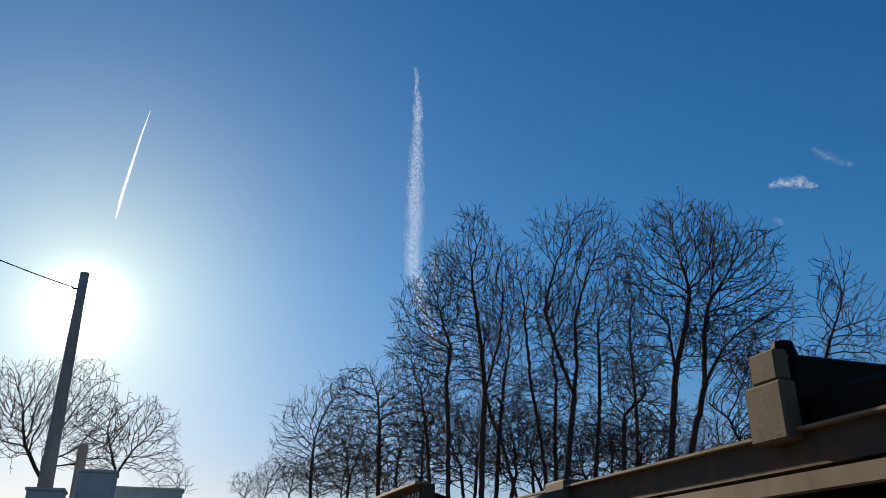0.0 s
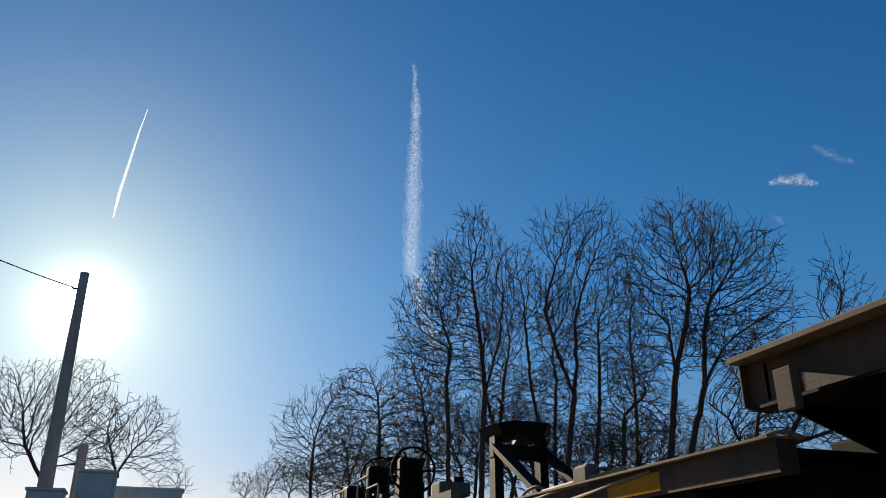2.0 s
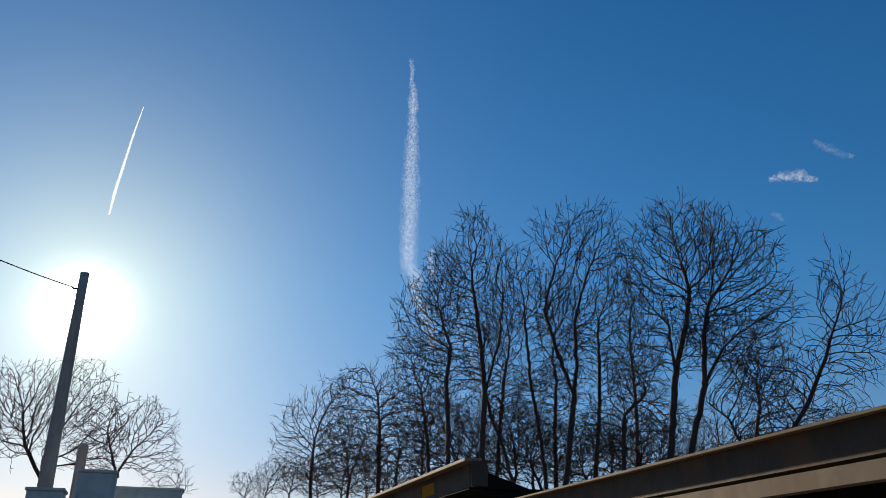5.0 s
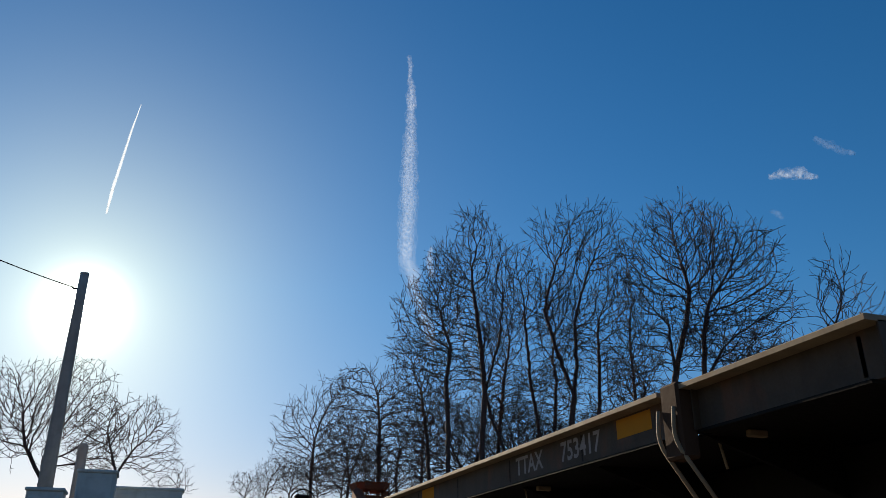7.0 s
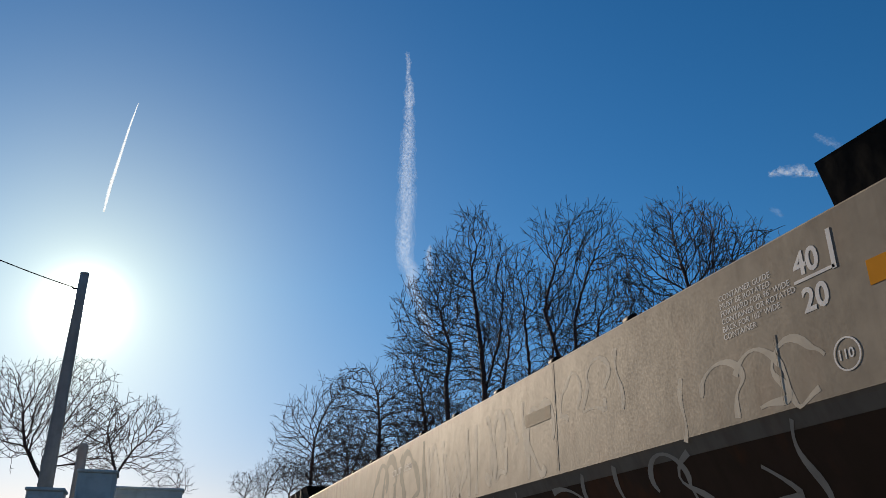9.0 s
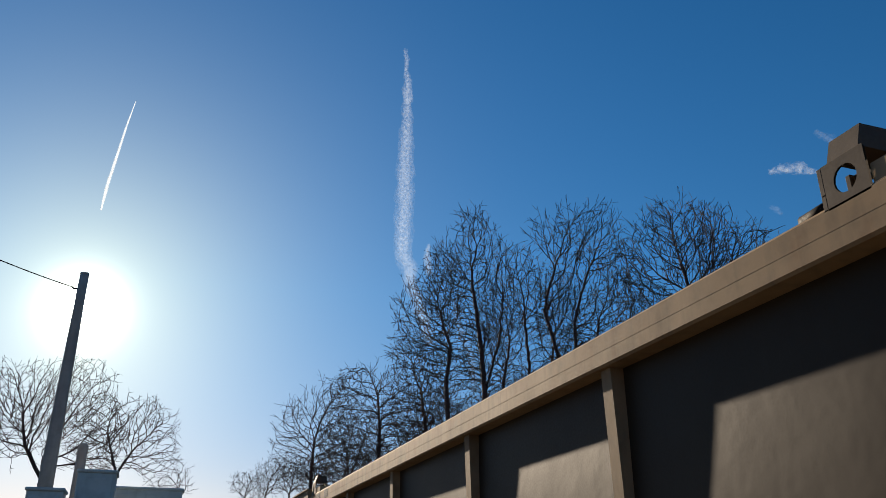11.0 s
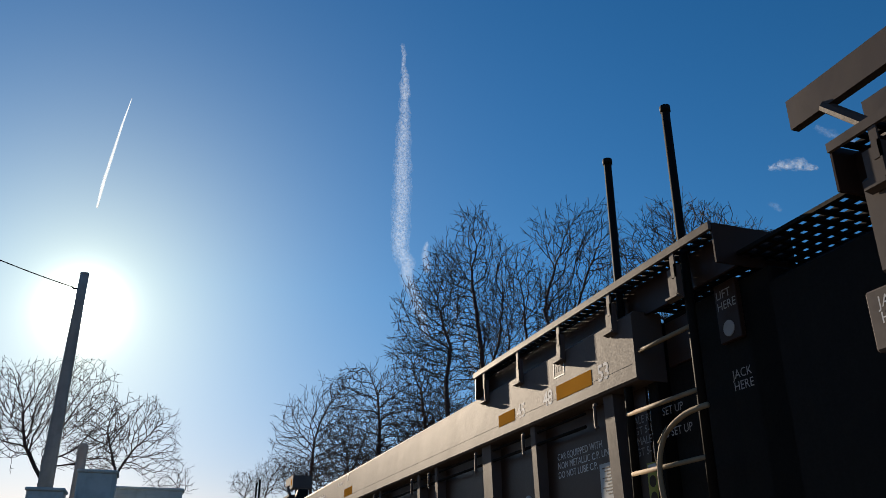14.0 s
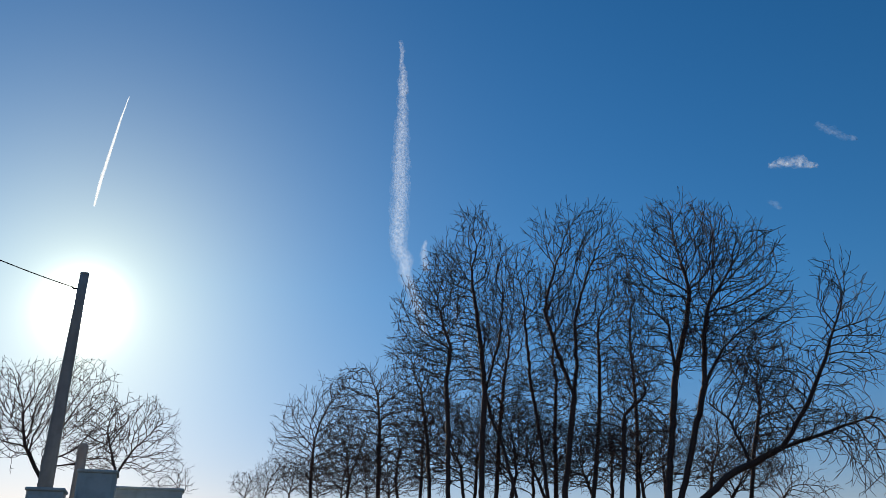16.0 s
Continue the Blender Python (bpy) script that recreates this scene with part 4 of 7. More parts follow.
    if logo:
        y, z = logo
        bm = bmesh.new()
        for k in range(4):
            prism(bm, [(FACE + 0.098, z), (FACE + 0.1005, z), (FACE + 0.1005, z + 0.15), (FACE + 0.098, z + 0.15)], y + k * 0.13, y + k * 0.13 + 0.07)
        car.part("emblem", bm, FADED, "faded plain bars")


def low_sill(car, y0, y1, patch=True):
    """Lower deck beam over the joint between two platforms, and the pipe run below it."""
    for side in (0, 1):
        m = (lambda v: v) if side == 0 else mirror_x
        car.prism("low_sill", [(m(x), z) for x, z in [(FACE + 0.12, 0.98 if y1 - y0 > 2 else 1.08), (FACE + 0.12, 1.14), (FACE + 0.24, 1.14), (FACE + 0.24, 0.98 if y1 - y0 > 2 else 1.08)]], y0, y1, GIRDER if y1 - y0 > 2 else BLACK)
        car.prism("sill_flange", [(m(x), z) for x, z in [(FACE + 0.07, 1.14), (FACE + 0.07, 1.154), (FACE + 0.28, 1.154), (FACE + 0.28, 1.14)]], y0, y1, EDGE)
        if y1 - y0 > 5:
            car.prism("lower_rail", [(m(x), z) for x, z in [(FACE + 0.06, 0.87), (FACE + 0.06, 0.95), (FACE + 0.14, 0.95), (FACE + 0.14, 0.87)]], y0 + 0.3, y1 - 0.1, EDGE)
    car.box("deck_plate", FACE + 0.24, FAR - 0.24, y0, y1, 1.08, 1.1, BLACK, bevel=0)
    car.box("underframe", FACE + 0.5, FAR - 0.5, y0 + 0.1, y1 - 0.1, 0.8, 1.07, BLACK, bevel=0.02)
    if patch and y1 - y0 > 3:
        car.box("reflector_strip", FACE + 0.113, FACE + 0.12, y0 + 1.0, y0 + 1.6, 1.0, 1.11, YELLOW, "amber reflective strip", bevel=0)


def bulkhead_box(car, y, pale=True, z0=1.1, z1=1.58):
    """Stop block at the end of a platform: pale front face, dark body, small cap."""
    bm = bmesh.new()
    box(bm, FACE + 0.02, FACE + 0.12, y, y + 0.26, z0, z0 + 0.28, 0.012)
    box(bm, FACE + 0.04, FACE + 0.13, y + 0.03, y + 0.22, z0 + 0.285, z1 - 0.04, 0.012)
    car.part("stop_block", bm, OLIVE, "dull pale stop block")
    car.part("block_cap", tube(bmesh.new(), [(FACE + 0.2, y + 0.14, z1 - 0.04), (FACE + 0.2, y + 0.14, z1 + 0.03)], [0.07, 0.05], 10), BLACK)
    car.box("stop_beam", FACE + 0.13, FAR - 0.5, y + 0.02, y + 0.28, z0, z1 - 0.06, BLACK, bevel=0.02)


def side_box(car, y, z=1.05, w=0.32, h=0.2, material=None):
    car.box("equipment_box", FACE + 0.06, FACE + 0.4, y, y + w, z, z + h, material or OLIVE, "dull olive-grey box", bevel=0.015)


def under_gear(car, y, z=1.06):
    """Air hoses, rods and small valves slung at the joint between two platforms."""
    rng = random.Random(int(y * 13 + car.at))
    for k in range(6):
        q, h = y + rng.uniform(-1.6, 1.6), z + rng.uniform(-0.1, 0.04)
        n = rng.uniform(0.25, 0.6)
        car.bar("air_hose", rounded([(FACE + 0.2, q, h - 0.03), (FACE + 0.16, q + 0.1, h + 0.03), (FACE + 0.16, q + n * 0.6, h), (FACE + 0.18, q + n, h - 0.15)], 0.09), rng.uniform(0.009, 0.014), CAST, "dusty air hose")
    for k in range(3):
        q = y + rng.uniform(-1.5, 1.2)
        car.bar("brake_rod", [(FACE + 0.11, q, z - 0.03 * k), (FACE + 0.11, q + rng.uniform(0.5, 1.3), z - 0.02 - 0.05 * k)], 0.013, EDGE)
    car.box("valve_body", FACE + 0.08, FACE + 0.2, y + 0.5, y + 0.72, z - 0.06, z + 0.09, CAST, bevel=0.025)


def spine(at, front, girders, back, label, extras):
    """One platform unit of a spine car: at is its front end, everything in train metres."""
    car = Car("spine_car", at, label)
    TRAIN.append(car)
    y = lambda u: u - at
    for g in girders:
        u0, u1, top, bottom, kw = g
        kw = dict(kw)
        kw["words"] = [(w, y(u), z, s, m) for w, u, z, s, m in kw.get("words", ())]
        kw["patches"] = [(y(u), l, z) for u, l, z in kw.get("patches", ())]
        if "split" in kw:
            kw["split"] = y(kw["split"])
        if "logo" in kw:
            kw["logo"] = (y(kw["logo"][0]), kw["logo"][1])
        girder(car, y(u0), y(u1), top, bottom, **kw)
    for a, b in front, back:
        if b > a:
            low_sill(car, y(a), y(b))
    extras(car, y)
    return car


D1 = "grimy dark brown spine car platform with stencilled lettering"


def ex0(car, y):
    bulkhead_box(car, y(3.1))
    truck(car, y(1.5))
    car.box("deck_body", FACE + 0.15, FAR - 0.15, y(-2.0), y(3.1), 0.9, 1.32, BLACK, bevel=0.03)
    side_box(car, y(5.4), 1.0)
    car.box("pocket_plate", FACE - 0.03, FACE + 0.05, y(15.05), y(15.25), 1.37, 1.53, EDGE, "pale worn pocket plate")
    car.box("pocket_shelf", FACE - 0.05, FACE + 0.05, y(14.97), y(15.36), 1.345, 1.362, EDGE)
    graffiti(car, FACE + 0.1, y(12.7), y(13.9), 1.36, 1.5, 61, FADED, 0.012, 5)
    for q in (13.95, 14.1, 14.5):
        car.box("lashing_lug", FACE + 0.02, FACE + 0.1, y(q), y(q) + 0.09, 1.57, 1.62, BLACK, bevel=0.012)
    bm = tube(bmesh.new(), [(FACE + 0.1, y(6.4), 1.02), (FACE + 0.1, y(5.4), 1.02)], 0.12, 16)
    car.part("air_tank", bm, OLIVE, "pale cylindrical air tank", True)


spine(-8.0, (-8, 8.6), [(8.72, 16.62, 1.57, 1.30, dict(
    words=[("ALL PURPOSE SPINE CAR", 10.72, 1.365, 0.12, WHITE), ("53", 12.8, 1.34, 0.14, WHITE)],
    patches=[(10.92, 0.55, 1.36), (13.2, 0.45, 1.40)], logo=(11.7, 1.35)))], (17.0, 20.0), D1, ex0)


def ex1(car, y):
    under_gear(car, y(24.6), 1.12)
    # Hitch coloured black for its backlit silhouette: shade put into the colour.
    hitch(car, y(18.75), 1, BLACK)
    truck(car, y(18.0 + 0.5))
    bulkhead_box(car, y(19.6))
    side_box(car, y(17.0), 1.12, 0.4)


spine(16.9, (20.0, 25.9), [(25.94, 34.4, 1.54, 1.28, dict(
    words=[("53", 29.6, 1.33, 0.14, WHITE)], patches=[(28.6, 0.5, 1.36), (31.6, 0.5, 1.34)], logo=(27.0, 1.34)))], (34.4, 36.0), D1, ex1)


def ex2(car, y):
    under_gear(car, y(36.0), 1.08)
    under_gear(car, y(46.6), 1.18)
    truck(car, y(35.7))
    side_box(car, y(35.1), 1.14, 0.24, 0.14)
    for u, z in ((45.0, 1.22), (39.5, 1.24)):
        car.box("pocket_plate", FACE + 0.0, FACE + 0.05, y(u), y(u) + 0.12, z, z + 0.2, OLIVE, "worn pocket plate")
    # car end with hitch, platform and ladder
    hitch(car, y(51.3), -1, BLACK)
    car.box("end_body", FACE + 0.16, FAR - 0.16, y(46.0), y(52.4), 0.7, 1.17, BLACK, bevel=0.03)
    truck(car, y(48.0))
    car.box("end_platform", FACE + 0.05, FAR - 0.05, y(50.2), y(52.6), 1.18, 1.24, BLACK)
    car.prism("platform_sill", [(FACE, 1.2), (FACE, 1.36), (FACE + 0.1, 1.36), (FACE + 0.1, 1.2)], y(49.6), y(52.2), OLIVE, "yellowed platform sill")
    side_box(car, y(50.1), 1.36, 0.26, 0.14)
    car.bar("block_cap", [(FACE + 0.3, y(50.2), 1.36), (FACE + 0.3, y(50.2), 1.56)], 0.06, BLACK)
    for k in range(4):
        car.box("ladder_rung", FACE - 0.02, FACE + 0.01, y(52.35), y(52.75), 0.5 + 0.24 * k, 0.525 + 0.24 * k, EDGE, bevel=0.004)
    for q in (52.35, 52.75):
        car.bar("ladder_rail", [(FACE - 0.005, y(q), 0.4), (FACE - 0.005, y(q), 1.5)], 0.014, EDGE)
    grab(car, FACE, y(52.9), y(52.3), 1.3, 1.72, material=EDGE)
    brake_wheel(car, FACE + 0.55, y(52.6), 1.95, 0.3)
    car.box("brake_stand", FACE + 0.4, FACE + 0.75, y(52.7), y(53.0), 1.1, 1.85, BLACK, bevel=0.03)


spine(36.2, (45.3, 50.0), [(37.03, 45.42, 1.55, 1.28, dict(
    words=[("53", 40.2, 1.33, 0.14, WHITE)], patches=[(39.2, 0.5, 1.34), (42.3, 0.5, 1.34)], logo=(43.0, 1.33)))], (0, 0), D1, ex2)


def ex3(car, y):
    # leading car end: steps, walkway, brake wheel, hitch
    car.prism("platform_sill", [(FACE, 1.42), (FACE, 1.6), (FACE + 0.12, 1.6), (FACE + 0.12, 1.42)], y(54.9), y(56.1), YELPAINT, "chipped yellow platform sill")
    car.box("end_platform", FACE + 0.05, FAR - 0.05, y(53.4), y(56.1), 1.38, 1.42, BLACK)
    car.box("pocket_plate", FACE - 0.01, FACE + 0.2, y(56.1), y(56.45), 1.3, 1.48, OLIVE)
    car.box("pocket_hole", FACE - 0.016, FACE - 0.008, y(56.2), y(56.34), 1.36, 1.43, BLACK, bevel=0.02)
    car.prism("platform_sill", [(FACE + 0.02, 1.2), (FACE + 0.02, 1.36), (FACE + 0.14, 1.36), (FACE + 0.14, 1.2)], y(56.4), y(57.4), OLIVE, "grey-yellow platform sill")
    car.part("block_cap", tube(bmesh.new(), [(FACE + 0.35, y(57.0), 1.36), (FACE + 0.35, y(57.0), 1.52), (FACE + 0.35, y(57.0), 1.6)], [0.14, 0.1, 0.05], 10), BLACK)
    hitch(car, y(56.45), 1, BLACK, lift=0.28)
    car.box("end_body", FACE + 0.16, FAR - 0.16, y(53.3), y(57.6), 0.7, 1.37, BLACK, bevel=0.03)
    car.bar("grab_iron", rounded([(FACE + 0.02, y(55.17), 1.45), (FACE + 0.02, y(55.17), 1.75), (FACE + 0.02, y(55.2), 2.0), (FACE + 0.02, y(54.2), 2.02)], 0.06), 0.012, EDGE)
    truck(car, y(57.8))
    for q in (53.75, 54.35):
        car.bar("ladder_rail", [(FACE - 0.01, y(q), 0.35), (FACE - 0.01, y(q), 1.45)], 0.015, EDGE)
    for k in range(3):
        car.bar("ladder_rung", [(FACE - 0.01, y(53.75), 0.5 + 0.36 * k), (FACE - 0.01, y(54.35), 0.5 + 0.36 * k)], 0.013, EDGE)
    car.box("end_frame", FACE + 0.1, FACE + 0.5, y(54.5), y(54.9), 0.9, 1.95, BLACK, bevel=0.03)
    brake_wheel(car, FACE + 0.45, y(53.9), 2.0, 0.29)
    grab(car, FACE, y(54.9), y(54.3), 1.42, 1.85, material=EDGE)
    grab(car, FACE + 0.02, y(53.5), y(52.9), 1.45, 1.9, material=EDGE)
    bulkhead_box(car, y(75.5))
    car.box("tool_box", FACE + 0.04, FACE + 0.2, y(75.95), y(76.22), 1.1, 1.22, OLIVE, "small tan box", bevel=0.012)
    truck(car, y(73.7))
    side_box(car, y(73.0), 1.18, 0.36)
    car.box("marker_box", FACE + 0.25, FACE + 0.5, y(76.5), y(76.8), 1.08, 1.25, REDP, "bright red box on the deck")


spine(53.2, (57.4, 62.1), [(62.15, 72.17, 1.64, 1.38, dict(split=69.54, words=[("TTRX 552396", 66.20, 1.44, 0.15, FADED), ("1-28'/1-57'", 69.0, 1.43, 0.15, FADED)],
      patches=[(62.35, 0.35, 1.45), (67.1, 0.5, 1.45), (69.1, 0.4, 1.44), (71.6, 0.4, 1.42)]))], (72.2, 81.0),
      "grimy dark brown spine car platform with yellow end sill", ex3)


def ex4(car, y):
    truck(car, y(92.1))
    side_box(car, y(91.2), 1.2, 0.4)


spine(81.05, (0, 0), [(81.13, 90.64, 1.67, 1.40, dict(split=88.1, words=[("ALL PURPOSE SPINE CAR", 85.9, 1.44, 0.13, FADED)],
      patches=[(82.6, 0.4, 1.44), (84.2, 0.4, 1.45), (89.2, 0.4, 1.42)]))], (90.7, 93.5), D1, ex4)


def ex5(car, y):
    under_gear(car, y(104.0), 1.1)
    truck(car, y(104.6))
    bulkhead_box(car, y(106.4))


spine(93.55, (0, 0), [(93.59, 103.0, 1.62, 1.36, dict(split=100.5, patches=[(94.0, 0.4, 1.42), (98.0, 0.4, 1.42)]))], (103.0, 112.0), D1, ex5)


def ex6(car, y):
    truck(car, y(123.2))
    bulkhead_box(car, y(125.0))


spine(112.1, (0, 0), [(112.2, 121.6, 1.60, 1.34, dict(split=119.0, patches=[(113.4, 0.4, 1.4), (118.0, 0.4, 1.4)]))], (121.6, 130.3), D1, ex6)


def ex7(car, y):
    under_gear(car, y(140.5), 1.1)
    truck(car, y(141.6))
    bulkhead_box(car, y(143.4))
    car.box("side_rib_beam", FACE + 0.03, FACE + 0.12, y(140.3), y(143.3), 1.06, 1.22, EDGE)
    car.box("deck_channel", FACE + 0.4, FACE + 0.55, y(144.5), y(147.5), 1.24, 1.36, ORANGE, "rusty red deck channel")
    truck(car, y(147.2))


spine(130.4, (0, 0), [(130.5, 140.02, 1.54, 1.14, dict(words=[("CAR", 133.9, 1.3, 0.12, WHITE), ("53 CONTAINER", 139.68, 1.38, 0.065, BLACK)],
      patches=[(136.0, 0.4, 1.32)]))], (140.0, 149.4), D1, ex7)


def ex8(car, y):
    hitch(car, y(163.6), -1, ORANGE, True, lift=0.15)
    for x in (MID - 0.17, MID + 0.15):
        car.box("hitch_cheek", x, x + 0.02, y(162.7), y(163.6), 1.2, 2.02, ORANGE, "rusty red cheek plate of the hitch", bevel=0.004)
        car.prism("hitch_strut", [(x - 0.02, 1.5), (x - 0.02, 1.62), (x + 0.1, 1.62), (x + 0.1, 1.5)], y(161.8), y(162.0), ORANGE)
    car.part("strut_plate", tube(bmesh.new(), [(MID - 0.34, y(163.3), 2.28), (MID - 0.3, y(161.9), 1.52)], 0.11, 6), ORANGE, "rusty red diagonal strut")
    car.box("end_body", FACE + 0.16, FAR - 0.16, y(158.0), y(165.4), 0.7, 1.15, BLACK, bevel=0.03)
    truck(car, y(159.6))
    car.box("end_platform", FACE + 0.05, FAR - 0.05, y(161.2), y(165.4), 1.16, 1.2, BLACK)
    car.box("deck_riser", FACE + 0.25, FAR - 0.25, y(161.0), y(163.9), 1.2, 1.34, BLACK, bevel=0.02)
    car.prism("draft_sill", [(FACE + 0.3, 1.16), (FACE + 0.3, 1.31), (FACE + 0.5, 1.31), (FACE + 0.5, 1.16)], y(157.6), y(160.85), ORANGE, "rusty red deck beam")
    bm = bmesh.new()
    side = [(162.1, 1.22), (162.1, 1.42), (162.22, 1.5), (162.45, 1.5), (162.95, 1.28), (162.95, 1.22)]
    lo = [bm.verts.new((FACE, y(p), z)) for p, z in side]
    hi = [bm.verts.new((FACE + 0.1, y(p), z)) for p, z in side]
    for i in range(6):
        j = (i + 1) % 6
        bm.faces.new((lo[i], lo[j], hi[j], hi[i]))
    bm.faces.new(lo)
    bm.faces.new(hi[::-1])
    bmesh.ops.recalc_face_normals(bm, faces=bm.faces[:])
    car.part("step_bracket", bm, OLIVE, "pale grey-yellow wedge bracket")
    car.box("bracket_slot", FACE - 0.004, FACE + 0.002, y(162.16), y(162.34), 1.27, 1.38, BLACK, bevel=0)
    car.part("block_cap", tube(bmesh.new(), [(FACE + 0.2, y(162.2), 1.4), (FACE + 0.2, y(162.2), 1.55), (FACE + 0.2, y(162.2), 1.6)], [0.12, 0.09, 0.04], 10), BLACK)
    car.prism("platform_sill", [(FACE, 1.42), (FACE, 1.47), (FACE + 0.04, 1.57), (FACE + 0.14, 1.57), (FACE + 0.14, 1.42)], y(163.75), y(165.0), OLIVE, "grey-yellow platform sill")
    car.box("sill_bracket", FACE - 0.01, FACE + 0.05, y(163.72), y(163.95), 1.3, 1.52, OLIVE, bevel=0.01)
    car.box("bracket_slot", FACE - 0.014, FACE - 0.008, y(163.78), y(163.89), 1.36, 1.43, BLACK, bevel=0)
    car.box("sill_support", FACE + 0.06, FACE + 0.2, y(163.75), y(165.2), 1.18, 1.44, BLACK)
    grab(car, FACE, y(165.32), y(164.9), 1.45, 2.0, material=EDGE)


spine(149.45, (157.3, 162.2), [(149.53, 157.33, 1.52, 1.26, dict(split=150.9, words=[("TTAX", 153.3, 1.33, 0.14, FADED), ("753417", 152.5, 1.33, 0.14, FADED)],
      patches=[(151.3, 0.4, 1.36), (155.4, 0.4, 1.36)]))], (0, 0), D1, ex8)


# ---- well cars ----
def perforated(car, x0, x1, y0, y1, z, name="walkway_grating"):
    """Grating plate with rows of round-cornered holes through it."""
    bm = bmesh.new()
    nx, ny = max(2, int((x1 - x0) / 0.085)), max(2, int((y1 - y0) / 0.085))
    dx, dy = (x1 - x0) / nx, (y1 - y0) / ny
    th = 0.02
    for i in range(nx + 1):
        box(bm, x0 + i * dx - 0.014, x0 + i * dx + 0.014, y0, y1, z, z + th, 0)
    for j in range(ny + 1):
        box(bm, x0, x1, y0 + j * dy - 0.014, y0 + j * dy + 0.014, z + 0.001, z + th - 0.001, 0)
    return car.part(name, bm, BLACK, "black open grating")


def tall_rods(car, y, z1=3.25, hooked=False):
    """Pair of tall grab posts with ladder rungs on the car end."""
    for q in (0.0, 0.72):
        car.bar("tall_post", [(FACE + 0.06 - 0.0, y + q, 0.6), (FACE + 0.06, y + q, z1)], 0.027, BLACK, "tall black post", sides=10)
        car.bar("post_cap", [(FACE + 0.06, y + q, z1), (FACE + 0.06, y + q, z1 + 0.04)], 0.034, BLACK, sides=10)
    for k in range(4):
        car.bar("ladder_rung", [(FACE + 0.04, y, 0.75 + 0.36 * k), (FACE + 0.04, y + 0.72, 0.75 + 0.36 * k)], 0.014, EDGE)


def end_posts(car, y, z0, z1, flip=1, steps=True):
    """Car-end handrails: two flat posts with round loops before them, and steps below."""
    for q, x in ((0.0, FACE + 0.1), (0.62, FACE + 0.12)):
        car.box("hand_post", x, x + 0.05, y + q - 0.05, y + q + 0.05, z0, z1, BLACK, "black flat hand post", bevel=0.008)
        car.bar("hand_loop", rounded([(x - 0.03, y + q + 0.05, z0 + 0.15), (x - 0.03, y + q + 0.17, z0 + 0.15), (x - 0.03, y + q + 0.17, z1 + 0.02), (x - 0.03, y + q, z1 + 0.02), (x - 0.03, y + q, z1 - 0.1)], 0.05), 0.014, BLACK)
    if steps:
        for q in (0.02, 0.6):
            car.bar("ladder_rail", [(FACE, y + q, 0.4), (FACE, y + q, z0 + 0.1)], 0.014, EDGE)
        for k in range(3):
            car.bar("ladder_rung", [(FACE, y + 0.02, 0.5 + 0.36 * k), (FACE, y + 0.6, 0.5 + 0.36 * k)], 0.013, EDGE)


def coupler_end(car, y, way):
    car.box("end_sill", FACE + 0.25, FAR - 0.25, y - 0.1, y + 0.1, 1.15, 1.55, BLACK, bevel=0.02)
    car.box("draft_beam", MID - 0.3, MID + 0.3, min(y, y + way * 1.6), max(y, y + way * 1.6), 0.85, 1.2, BLACK, bevel=0.03)
    car.bar("coupler", [(MID, y + way * 1.5, 1.02), (MID, y + way * 2.0, 1.02)], 0.14, CAST, sides=10)
    car.bar("air_hose", rounded([(MID + 0.4, y + way * 1.2, 1.0), (MID + 0.4, y + way * 1.6, 0.6), (MID + 0.2, y + way * 2.0, 0.8)], 0.15), 0.03, BLACK)


